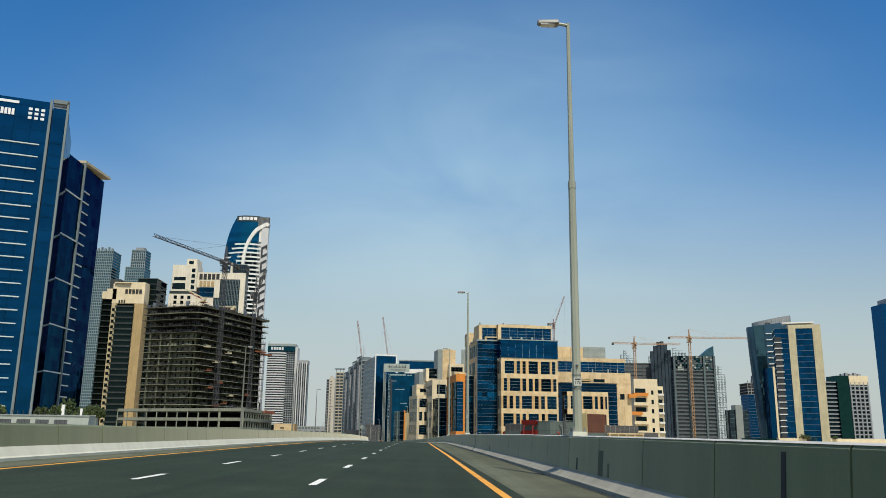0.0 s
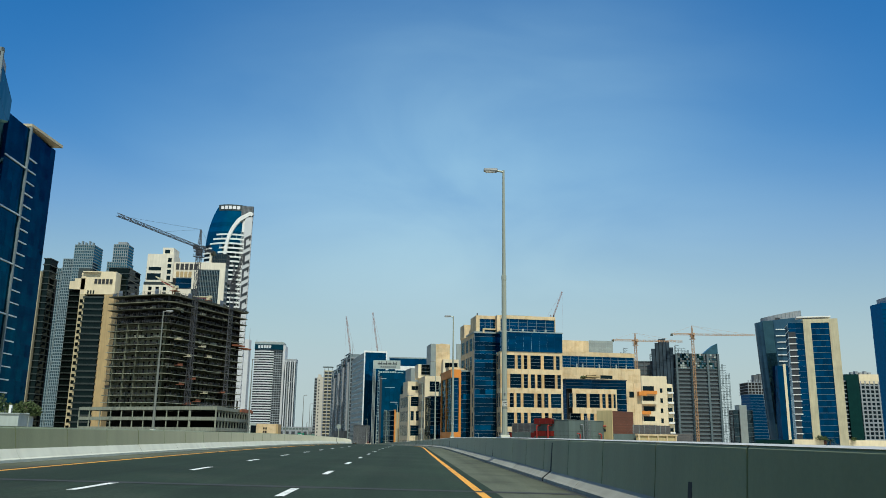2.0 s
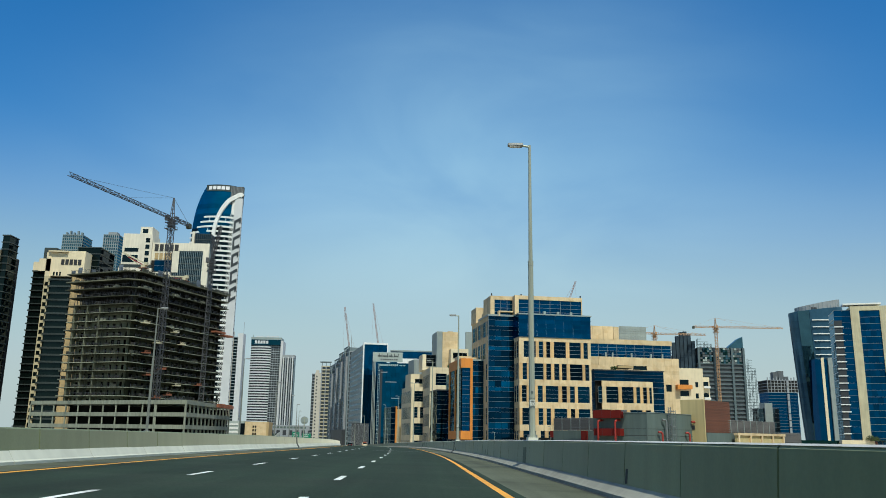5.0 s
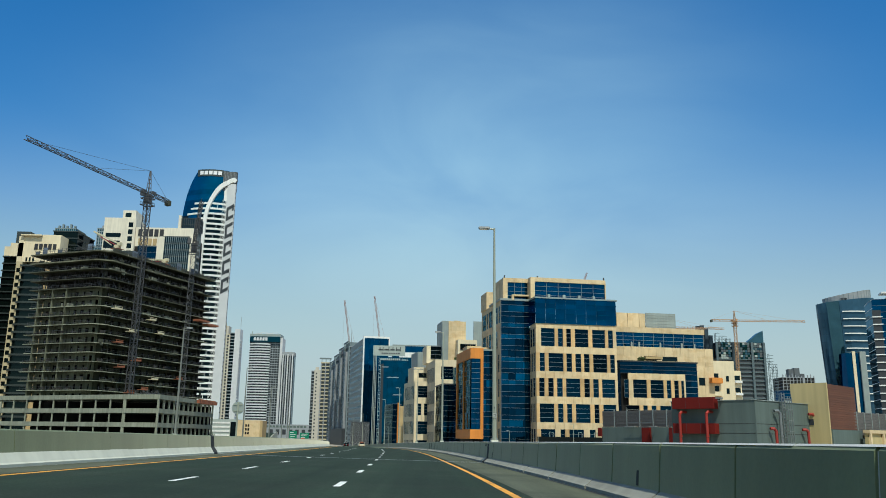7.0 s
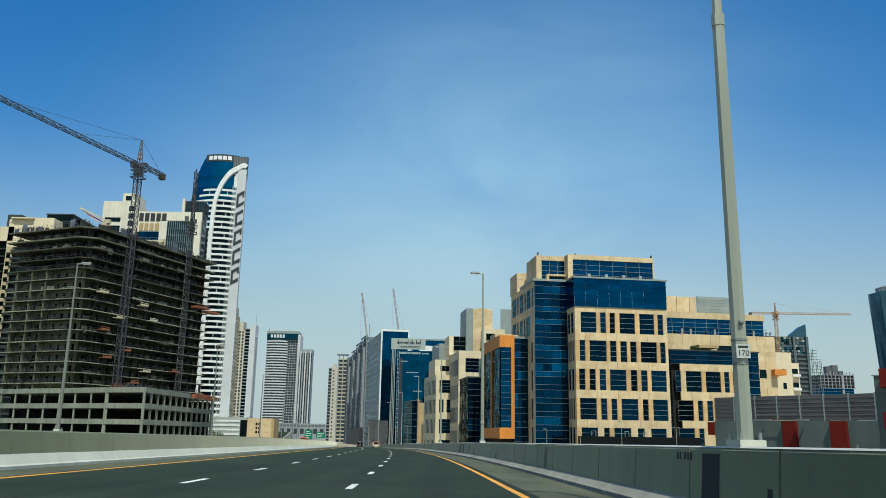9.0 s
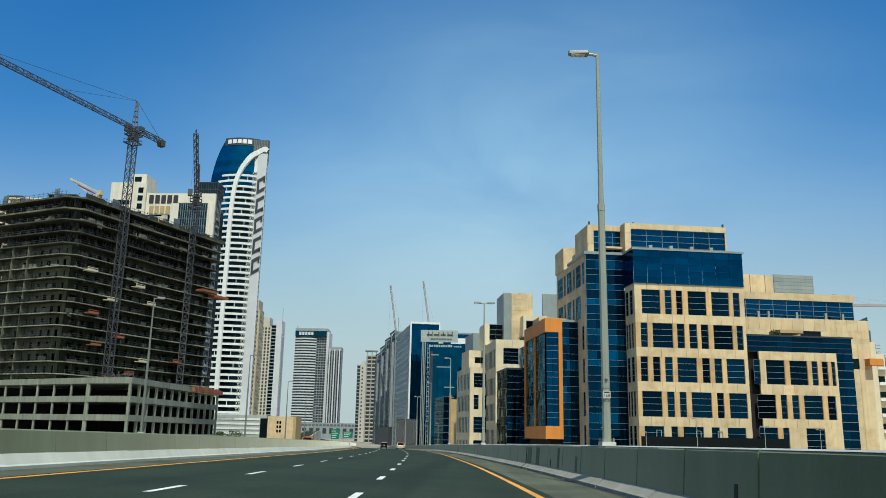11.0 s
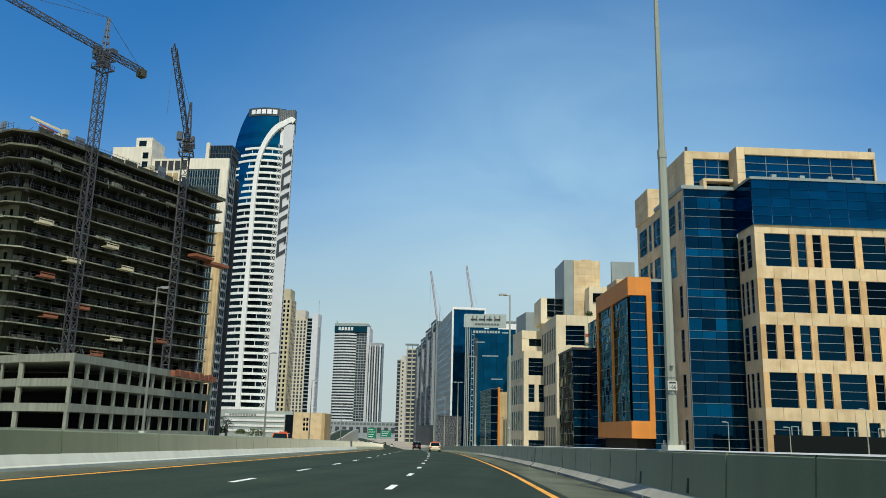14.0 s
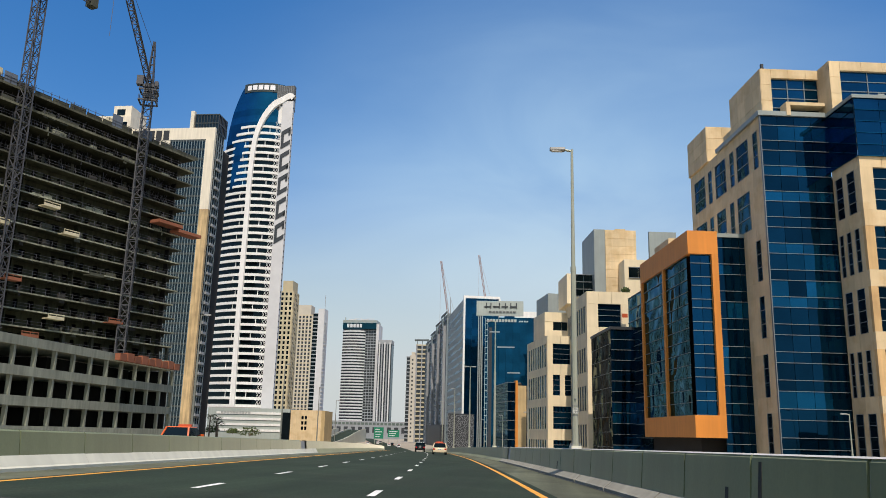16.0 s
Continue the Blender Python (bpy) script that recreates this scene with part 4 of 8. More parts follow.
def small_offices():
    g = -GROUND
    # block with dark glass base
    b = thing("office_building", 3.0, 464.0, GROUND, 8.5, "pale cream office building with tall narrow flank windows", "office building", "small cream offices")
    rows = [(g + 24.5, g + 29.8, [(2.6, 7.8)]), (g + 17.0, g + 21.5, [(3.0, 6.6)]), (g + 8.0, g + 14.0, [(2.6, 5.0), (6.2, 7.6)]), (g + 0.0, g + 5.5, [(2.6, 7.6)])]
    stone_wall(b, "f", 0.0, 0.0, 11.4, 0.0, g + 32.6, rows, cream_pale, glass_deep)
    flank = [(z0, z1, [(2.0 + 2.6 * i, 3.3 + 2.6 * i) for i in range(8)]) for z0, z1 in ((g + 23.5, g + 29.5), (g + 14.5, g + 20.0), (g + 6.0, g + 11.5), (g - 2, g + 3.0))]
    stone_wall(b, "l", 0.0, 0.62, 25.0, 0.0, g + 32.6, flank, cream_pale, glass_wavy, bars=1)
    piece("core", raw_dark, b, 0.9, 11.0, 0.9, 24.5, 0.0, g + 32.0)
    piece("roof_block", cream_pale, b, -1.0, 0.8, 18.0, 30.0, g + 32.6, g + 40.2)
    curtain(b, "f", 18.0, 0.8, 5.5, g + 34.5, g + 40.0, 2, 3, glass_dark)
    piece("roof_block", cream_pale, b, 0.8, 5.5, 18.2, 30.0, g + 32.6, g + 34.5)
    for i in range(3):
        piece("roof_block", cream, b, 8.3 + 2.6 * i, 10.85 + 2.6 * i, 15.5, 30.0, g + 32.0, g + 51.2 + 0.3 * (i % 2), "tall cream roof tower panel")
    cladding(b, "f", 15.5, 8.3, 16.1, g + 33.0, g + 51.0, cream, 7.8, 1.9)
    piece("roof_block", cream_pale, b, 11.5, 20.0, 10.0, 15.3, g + 32.6, g + 42.5, "stepped cream roof block")
    curtain(b, "f", 9.9, 12.5, 19.4, g + 38.0, g + 40.6, 3, 1, glass_dark)
    piece("roof_block", grey_panel, b, 5.5, 8.3, 15.7, 30.0, g + 32.0, g + 51.3, "tall grey roof tower panel")
    piece("roof_screen", grey_panel, b, 20.5, 27.5, 19.0, 20.0, g + 32.0, g + 52.0)
    d = thing("glass_annex", 5.8, 438.0, GROUND, 8.5, "low black glass annex with reflecting panes", "office building")
    curtain(d, "l", 0.0, 0.0, 17.0, 0.0, g + 20.6, 6, 10, glass_wavy_dark, bar_h=0.06, wob=0.01)
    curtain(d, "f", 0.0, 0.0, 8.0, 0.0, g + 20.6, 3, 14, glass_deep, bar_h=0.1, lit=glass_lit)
    piece("roof_edge", dark_frame, d, -0.2, 8.2, -0.2, 17.0, g + 20.6, g + 21.1)
    piece("core", raw_dark, d, 0.5, 8.0, 0.5, 17.0, 0.0, g + 20.4)
    # next block along
    e = thing("office_building", -5.6, 481.5, GROUND, 13.5, "pale cream office building with a set-back top floor", "office building", "small cream offices")
    rows = [(g + 17.6, g + 22.6, [(1.4, 5.8)]), (g + 10.0, g + 15.0, [(1.4, 3.2), (4.4, 6.0)]), (g + 2.0, g + 7.4, [(1.4, 6.0)]), (g - 5.0, g - 0.6, [(1.4, 6.0)])]
    stone_wall(e, "f", 0.0, 0.0, 10.0, 0.0, g + 24.6, rows, cream_pale, glass_deep)
    flank = [(z0, z1, [(1.6 + 2.4 * i, 2.9 + 2.4 * i) for i in range(8)]) for z0, z1 in ((g + 17, g + 22.6), (g + 9.5, g + 15), (g + 2.0, g + 7.4), (g - 5, g - 0.6))]
    stone_wall(e, "l", 0.0, 0.62, 22.0, 0.0, g + 24.6, flank, cream_pale, glass_wavy, bars=0)
    piece("core", raw_dark, e, 0.9, 9.6, 0.9, 21.0, 0.0, g + 24.0)
    piece("roof_block", cream_pale, e, 0.4, 9.0, 4.0, 16.0, g + 24.6, g + 26.4)
    curtain(e, "f", 4.2, 2.6, 9.0, g + 26.4, g + 28.6, 3, 1, glass_dark)
    piece("roof_block", cream_pale, e, 0.4, 9.0, 4.0, 16.0, g + 28.6, g + 31.0)
    piece("roof_block", cream_pale, e, 0.4, 2.6, 4.1, 16.0, g + 26.4, g + 28.6)
    piece("roof_block", grey_panel, e, 8.0, 13.5, 30.0, 44.0, 0.0, g + 40.5)
    # low brown and glass block behind
    f = thing("office_building", -17.3, 545.0, GROUND, 13.0, "low glass building with a brown corner", "office building")
    curtain(f, "f", 0.0, 0.0, 2.4, 0.0, g + 17.0, 2, 8, glass_deep)
    curtain(f, "l", 0.0, 0.0, 22.0, 0.0, g + 17.0, 6, 8, glass_grey)
    piece("core", raw_dark, f, 0.4, 4.6, 0.4, 22.0, 0.0, g + 16.8)
    piece("corner_wall", tan_stone, f, 3.2, 6.0, -0.6, 12.0, 0.0, g + 16.0)
    piece("corner_wall", orange_panel, f, 2.4, 3.2, -0.8, 2.0, 0.0, g + 17.6)


small_offices()


# ---- hotel and glass block ----
def hotel():
    g = -GROUND
    b = thing("hotel_tower", -42.6, 667.0, GROUND, 12.5, "tall hotel block with grey flank and white-framed blue glass front", "hotel")
    curtain(b, "f", 0.0, 0.6, 17.6, 0.0, g + 64.6, 5, 20, glass_blue, bar=glass_crown, bar_h=0.12)
    piece("white_frame", white_wall, b, -0.2, 0.7, -0.7, 0.6, 0.0, g + 66.0)
    piece("white_frame", white_wall, b, 0.7, 17.6, -0.7, 0.6, g + 64.8, g + 66.0)
    piece("white_frame", white_wall, b, 17.0, 17.8, -0.7, 0.6, g + 46.0, g + 64.8)
    for v in range(3):
        piece("shaft_panel", grey_panel, b, 7.0 + 0.9 * v, 7.5 + 0.9 * v, -0.6, -0.2, 0.0, g + 58.0)
    piece("core", hotel_panel, b, 0.0, 17.5, 0.7, 66.0, 0.0, g + 64.4)
    for i in range(18):
        z = 4.0 + 3.65 * i
        for j in range(13):
            piece("window", glass_haze, b, -0.06, 0.1, 3.0 + 4.8 * j, 5.4 + 4.8 * j, z, z + 1.3)
    d = thing("hotel_building", -28.4, 601.0, GROUND, 2.0, "dark blue glass hotel with a grey sign wall on the roof", "hotel")
    curtain(d, "f", 0.0, 0.0, 19.6, 0.0, g + 46.0, 7, 18, glass_ink, bar=glass_crown, bar_h=0.06)
    curtain(d, "l", 0.0, 0.0, 34.0, 0.0, g + 46.0, 8, 18, glass_vivid, bar_h=0.1)
    piece("core", raw_dark, d, 0.4, 19.4, 0.4, 34.0, 0.0, g + 45.5)
    piece("sign_wall", pale_render, d, -3.4, 15.4, 2.0, 3.0, g + 47.0, g + 53.0, "grey sign wall on the roof")
    letter_bars(d, "f", 2.0, -0.6, 13.2, g + 50.4, g + 50.9, 4, dark_frame)
    for u in (0.4, 2.2, 5.6, 8.0, 10.2, 12.4):
        piece("sign_letter", dark_frame, d, u, u + 0.35, 1.75, 2.0, g + 50.0, g + 52.2)
    letter_bars(d, "f", 2.0, 1.5, 12.5, g + 48.3, g + 48.8, 8, slate)
    letter_bars(d, "f", 0.0, 0.8, 12.8, g + 44.2, g + 45.3, 10, pale_render)
    letter_bars(d, "f", 0.0, 13.4, 17.4, g + 44.2, g + 44.8, 4, pale_render)
    piece("reveal", dark_frame, d, 1.6, 3.0, -0.12, -0.03, 0.0, g + 42.0)
    bm = bmesh.new()
    for i in range(22):
        for u in (0.2, 1.2):
            add_box(bm, u, u + 0.14, -0.3, -0.1, 2.4 * i, 2.4 * i + 2.4)
        add_box(bm, 0.2, 1.34, -0.3, -0.1, 2.4 * i, 2.4 * i + 0.3)
    tagged(part("lattice_strip", bm, pale_render, d), "pale lattice strip up the glass", kind="stuff")
    for z, a, c in ((34.0, 5.0, 12.0), (24.0, 9.0, 14.0), (40.0, 2.0, 6.0)):
        piece("light_strip", far_grey, d, a, c, -0.2, -0.05, g + z, g + z + 0.5)
    piece("roof_block", white_wall, d, 12.0, 27.0, 10.0, 24.0, g + 44.0, g + 50.0)
    piece("low_block", grey_panel, d, 20.0, 34.0, 4.0, 24.0, 0.0, g + 30.0)
    e = thing("glass_block", -25.0, 722.0, GROUND, 4.0, "broad blue glass office block behind the hotels", "office building")
    curtain(e, "f", 0.0, 0.0, 34.0, 0.0, g + 65.6, 8, 17, glass_blue, bar=glass_crown, bar_h=0.1)
    piece("core", raw_dark, e, 0.3, 33.7, 0.4, 26.0, 0.0, g + 65.0)
    piece("roof_edge", grey_panel, e, -0.3, 34.3, -0.3, 3.0, g + 65.6, g + 66.6)
    # patterned screen at the foot of the hotel
    s = thing("patterned_screen", -52.0, 655.0, GROUND, 2.0, "white and black patterned screen wall at street level", "screen wall")
    piece("backing", dark_frame, s, 4.0, 16.0, 0.0, 0.4, 0.0, g + 9.5)
    rnd = random.Random(4)
    bm = bmesh.new()
    for i in range(12):
        for j in range(16):
            cx, cz, r, a = 4.5 + i, 0.5 + j, rnd.uniform(0.3, 0.5), rnd.uniform(0, 6.28)
            for k in range(5):
                p, q = a + 0.8 * k, a + 0.8 * (k + 1)
                beam(bm, (cx + r * math.cos(p), -0.06, cz + r * math.sin(p)), (cx + r * math.cos(q), -0.06, cz + r * math.sin(q)), 0.17)
    tagged(part("screen_scroll", bm, far_grey, s), "pale scroll pattern", kind="stuff")


hotel()


# ---- twin blue glass office towers ----
def blue_towers():
    g = -GROUND
    a = thing("office_tower", -115.8, 233.5, GROUND, 21.0, "tall vivid blue glass office tower with white fins and edge", "office tower")
    curtain(a, "f", 0.0, -46.0, -0.4, g + 2.0, g + 97.0, 10, 25, glass_vivid, bar=glass_deep, bar_h=0.1, wob=0.002, proud=0.03)
    curtain(a, "f", 0.0, 0.5, 4.2, g + 2.0, g + 98.0, 1, 25, glass_vivid, bar=glass_blue, bar_h=0.1, wob=0.002, proud=0.05)
    piece("core", raw_dark, a, -46.0, 4.4, 0.4, 30.0, 0.0, g + 97.0)
    piece("edge_strip", haze_frame, a, -0.4, 0.3, -0.7, 0.4, 0.0, g + 99.6, "grey-blue vertical edge strip")
    piece("cap", haze_frame, a, 0.5, 4.9, -0.7, 0.0, g + 98.8, g + 100.0)
    piece("cap", haze_frame, a, 4.3, 4.9, -0.7, 1.0, g + 2.0, g + 100.0, "grey side fin")
    piece("cap", far_grey, a, 0.5, 4.3, 0.0, 12.0, g + 97.4, g + 99.8)
    for i in range(22):
        z = g + 85.0 - 3.85 * i
        piece("floor_fin", fin_white, a, -46.0, -2.0, -0.55, 0.0, z - 0.15, z + 0.15, "white horizontal fin")
    for i in range(24):
        z = g + 86.0 - 3.85 * i
        piece("fin_line", glass_teal, a, 0.8, 4.0, -0.12, 0.0, z, z + 0.1)
    curtain(a, "r", 4.5, 1.1, 30.0, g + 2.0, g + 97.0, 1, 12, glass_second, bar=glass_deep, bar_h=0.1, wob=0.002, proud=0.03)
    letter_bars(a, "f", 0.0, -15.4, -9.6, g + 93.4, g + 95.4, 6, sign_white)
    piece("sign_stroke", sign_white, a, -15.4, -8.8, -0.25, 0.0, g + 97.2, g + 98.0)
    for i in range(3):
        for j in range(3):
            piece("sign_dot", sign_white, a, -6.0 + 1.7 * i, -5.0 + 1.7 * i, -0.25, 0.0, g + 92.8 + 1.4 * j, g + 93.6 + 1.4 * j)
    piece("sign_backing", glass_vivid, a, -46.0, -0.4, -0.06, 0.1, g + 97.0, g + 99.0)
    piece("base", dark_frame, a, -46.0, 4.0, -3.0, 8.0, 0.0, g + 2.5)
    b = thing("office_tower", -125.0, 264.0, GROUND, 1.0, "slim blue glass office tower with white fins and roof canopy", "office tower")
    curtain(b, "r", 0.0, 0.0, 37.4, g + 1.0, g + 95.0, 10, 24, glass_second, bar=glass_deep, bar_h=0.1, wob=0.002, proud=0.03)
    curtain(b, "f", 0.0, -24.0, 0.0, g + 1.0, g + 95.0, 6, 24, glass_dark, bar=glass_deep, bar_h=0.1, wob=0.002, proud=0.03)
    piece("core", raw_dark, b, -24.0, -0.4, 0.4, 37.0, 0.0, g + 94.5)
    piece("edge_strip", haze_frame, b, -0.2, 0.6, 17.7, 18.4, g + 1.0, g + 97.0, "white vertical edge strip")
    for i in range(22):
        z = g + 86.0 - 3.85 * i
        piece("floor_fin", fin_white, b, 0.0, 0.45, 18.6, 24.5, z - 0.17, z + 0.17)
        if i % 4 == 1:
            piece("floor_fin", fin_white, b, 0.0, 0.45, 4.0, 17.6, z - 0.2, z + 0.2)
    bm = bmesh.new()
    v = [bm.verts.new(p) for p in ((0.6, 17.6, g + 97.0), (2.2, 37.6, g + 97.0), (-14.0, 37.6, g + 97.0), (-14.0, 17.6, g + 97.0))]
    w = [bm.verts.new((p.co.x, p.co.y, p.co.z - 0.9)) for p in v]
    bm.faces.new(v)
    bm.faces.new(w[::-1])
    for i in range(4):
        bm.faces.new((v[i], w[i], w[(i + 1) % 4], v[(i + 1) % 4]))
    bmesh.ops.recalc_face_normals(bm, faces=bm.faces)
    part("canopy", bm, far_brown, b, "pale flat roof canopy")
    # low white wall and planting at their feet
    c = thing("boundary_wall", -118.0, 228.0, GROUND, 10.0, "low pale grey boundary building with dark louvred openings", "boundary wall")
    piece("wall", pale_render, c, -20.0, 24.5, 0.0, 12.0, 0.0, g + 5.4)
    piece("roof_edge", grey_panel, c, -20.2, 24.7, -0.2, 12.2, g + 5.4, g + 5.7)
    for i in range(8):
        piece("opening", dark_frame, c, -18.0 + 4.8 * i, -14.6 + 4.8 * i, -0.1, 0.0, g + 0.5, g + 4.4)
        for k in range(5):
            piece("louvre", slate, c, -17.9 + 4.8 * i + 0.68 * k, -17.4 + 4.8 * i + 0.68 * k, -0.16, -0.1, g + 0.6, g + 4.3)
    piece("roof_unit", white_wall, c, 16.6, 17.4, 2.0, 2.8, g + 5.7, g + 8.6)
    piece("roof_unit", white_wall, c, 21.6, 22.2, 2.0, 2.6, g + 5.7, g + 7.6)
    for i in range(20):
        piece("fence_post", dark_frame, c, -4.0 + 1.4 * i, -3.85 + 1.4 * i, 0.3, 0.45, g + 5.7, g + 6.8)


blue_towers()


# ---- cream and dark-glass apartment towers ----
def plain_tower_a():
    g = -GROUND
    b = thing("apartment_tower", -204.2, 510.0, GROUND, 0.0, "tall cream apartment tower with dark balconies and a sign panel", "apartment tower", "cream apartment towers")
    piece("core", raw_dark, b, 0.0, 24.6, 3.4, 28.0, 0.0, g + 90.0)
    # dark glazed flanks with balconies
    banded(b, -1.6, 4.9, 0.2, 20.0, 0.0, g + 83.0, 3.5, tower_glass, dark_band, 0.6, 0.5)
    piece("stone_wall", cream_pale, b, -2.0, 3.4, 0.2, 8.0, g + 82.4, g + 88.0)
    banded(b, 8.0, 18.6, -0.6, 2.0, 0.0, g + 78.5, 3.5, tower_glass, dark_band, 0.9, 0.7)
    # cream frame
    piece("stone_pier", dull_cream, b, 5.0, 7.9, -0.8, 6.0, 0.0, g + 80.4)
    piece("stone_pier", cream_pale, b, 1.2, 7.2, -0.8, 6.0, g + 83.0, g + 89.6)
    piece("stone_pier", cream_pale, b, 4.9, 7.2, -0.8, 6.0, g + 80.4, g + 93.0)
    piece("stone_pier", tan_stone, b, 19.0, 24.8, -0.4, 16.0, 0.0, g + 82.0)
    piece("sign_panel", cream_pale, b, 7.2, 24.8, -0.5, 16.0, g + 80.4, g + 94.0)
    for i in range(23):
        z = 3.0 + 3.6 * i
        piece("window", tower_glass, b, 5.5, 7.3, -0.85, -0.4, z, z + 2.0)
    for i in range(3):
        piece("window", tower_glass, b, 9.0 + 1.6 * i, 9.9 + 1.6 * i, -0.55, -0.1, g + 80.6, g + 82.6)
    letter_bars(b, "f", -0.5, 12.4, 23.4, g + 86.6, g + 89.4, 5, sign_dark)
    piece("roof_block", dark_band, b, 0.0, 6.6, 6.0, 20.0, g + 86.0, g + 97.0)
    banded(b, 17.0, 29.0, 8.0, 28.0, 0.0, g + 98.0, 3.5, tower_glass, dark_band, 0.5, 0.3)
    piece("roof_canopy", cream_pale, b, 6.0, 16.0, -2.0, -0.5, g + 93.2, g + 93.8)
    c = thing("apartment_tower", -229.8, 483.0, GROUND, 0.0, "tall cream apartment tower with a dark glazed flank", "apartment tower", "cream apartment towers")
    piece("core", raw_dark, c, 0.0, 17.6, 0.6, 24.0, 0.0, g + 88.0)
    # piers in the darkened cream, shade included
    piece("stone_pier", shaded_cream, c, 0.0, 6.0, -0.2, 4.0, 0.0, g + 76.0)
    piece("stone_pier", shaded_cream, c, 10.0, 13.4, -0.2, 8.0, 0.0, g + 68.0)
    piece("stone_pier", shaded_cream, c, 16.2, 19.2, -0.2, 8.0, 0.0, g + 78.0)
    piece("sign_panel", dull_cream, c, 0.0, 19.2, -0.3, 8.0, g + 78.0, g + 88.4)
    banded(c, 6.0, 10.0, -0.4, 2.0, 0.0, g + 78.0, 3.5, tower_glass, dark_band, 0.8, 0.4)
    banded(c, 13.4, 16.2, -0.1, 2.0, 0.0, g + 77.6, 3.5, tower_glass, dark_band, 0.5, 0.1)
    banded(c, 6.4, 15.0, -1.6, -0.4, g + 68.0, g + 77.6, 4.8, tower_glass, dark_band, 1.4, 0.2)
    banded(c, 19.3, 22.6, 2.0, 11.0, 0.0, g + 96.0, 3.5, tower_glass, dark_band, 0.5, 0.4)
    for i in range(23):
        z = 3.0 + 3.6 * i
        if z < g + 66:
            piece("window", tower_glass, c, 10.9, 12.7, -0.26, 0.2, z, z + 2.0)
            piece("balcony", dark_band, c, 13.6, 16.0, -1.2, -0.2, z - 0.4, z + 0.7)


plain_tower_a()


def plain_tower_b():
    g = -GROUND
    b = thing("apartment_tower", -177.5, 551.0, GROUND, 0.0, "cream and white apartment tower with dark glass and sign panel", "apartment tower", "cream apartment towers")
    piece("core", raw_dark, b, 0.4, 48.0, 2.2, 24.0, 0.0, g + 106.0)
    # stepped cream shaft
    piece("stone_wall", ivory, b, 0.0, 19.0, 0.0, 14.0, 0.0, g + 94.0)
    piece("stone_wall", ivory, b, 1.0, 18.0, 0.6, 14.0, g + 96.0, g + 114.4)
    piece("stone_wall", ivory, b, 10.0, 17.0, 2.0, 14.0, g + 114.4, g + 119.0)
    piece("dark_band", dark_band, b, 0.2, 18.8, 0.2, 14.0, g + 94.0, g + 96.0)
    for i in range(6):
        for j in range(3):
            z = g + 73.0 + 3.5 * i
            piece("window", glass_dark, b, 3.5 + 4.6 * j, 5.6 + 4.6 * j, -0.08, 0.3, z, z + 2.3)
    for i in range(8):
        z = g + 82.0 + 3.9 * i
        piece("window", glass_dark, b, 14.2, 16.6, 0.5, 0.9, z, z + 2.6)
    piece("window", glass_dark, b, 1.6, 10.4, 0.5, 0.9, g + 97.4, g + 101.6)
    piece("window", glass_dark, b, 2.4, 10.4, 0.5, 0.9, g + 103.6, g + 105.8)
    piece("window", glass_dark, b, 11.4, 14.6, 1.9, 2.2, g + 115.2, g + 117.6)
    # right shaft: a tall cream frame round a dark glazed bay
    piece("sign_panel", ivory, b, 18.0, 31.0, 2.0, 3.2, g + 99.0, g + 109.6)
    piece("sign_panel", ivory, b, 31.0, 50.9, 2.0, 3.2, g + 104.6, g + 109.6)
    piece("stone_pier", ivory, b, 47.5, 50.9, 1.8, 3.2, g + 78.0, g + 104.6)
    piece("stone_pier", stained_stone, b, 47.5, 50.9, 1.8, 3.2, 0.0, g + 78.0, "tan stone pier streaked with rust")
    piece("stone_pier", ivory, b, 19.0, 30.0, 1.6, 12.0, 0.0, g + 92.0)
    piece("stone_pier", ivory, b, 30.0, 33.8, 1.6, 6.0, g + 92.0, g + 104.6)
    banded(b, 30.6, 47.4, 2.0, 6.0, 0.0, g + 104.6, 3.6, glass_grey, dark_band, 0.7, 0.12, haze_frame, 16, 0, 0.22)
    curtain(b, "f", 1.5, 20.0, 30.0, g + 92.4, g + 99.0, 3, 2, glass_deep)
    letter_bars(b, "f", 2.0, 19.0, 33.5, g + 104.6, g + 108.6, 5, sign_dark)
    letter_bars(b, "f", 2.0, 19.5, 30.0, g + 99.6, g + 103.4, 4, tan_stone)
    # flank along the road, with shallow balconies
    banded(b, 45.5, 50.3, 3.3, 11.4, 0.0, g + 109.0, 3.6, glass_dark, dark_band, 0.6, 0.25, haze_frame, 0, 4, 0.4, 0.3)
    for i in range(29):
        piece("balcony_edge", far_grey, b, 50.5, 51.2, 6.0, 9.4, 4.0 + 3.6 * i, 4.9 + 3.6 * i)
    banded(b, 41.5, 50.6, 5.0, 13.0, g + 109.2, g + 116.0, 3.4, glass_grey, dark_band, 0.4, 0.15, dark_frame, 8, 6, 0.25)
    piece("roof_block", ivory, b, 39.6, 41.0, 4.4, 6.0, g + 109.6, g + 117.4)


plain_tower_b()


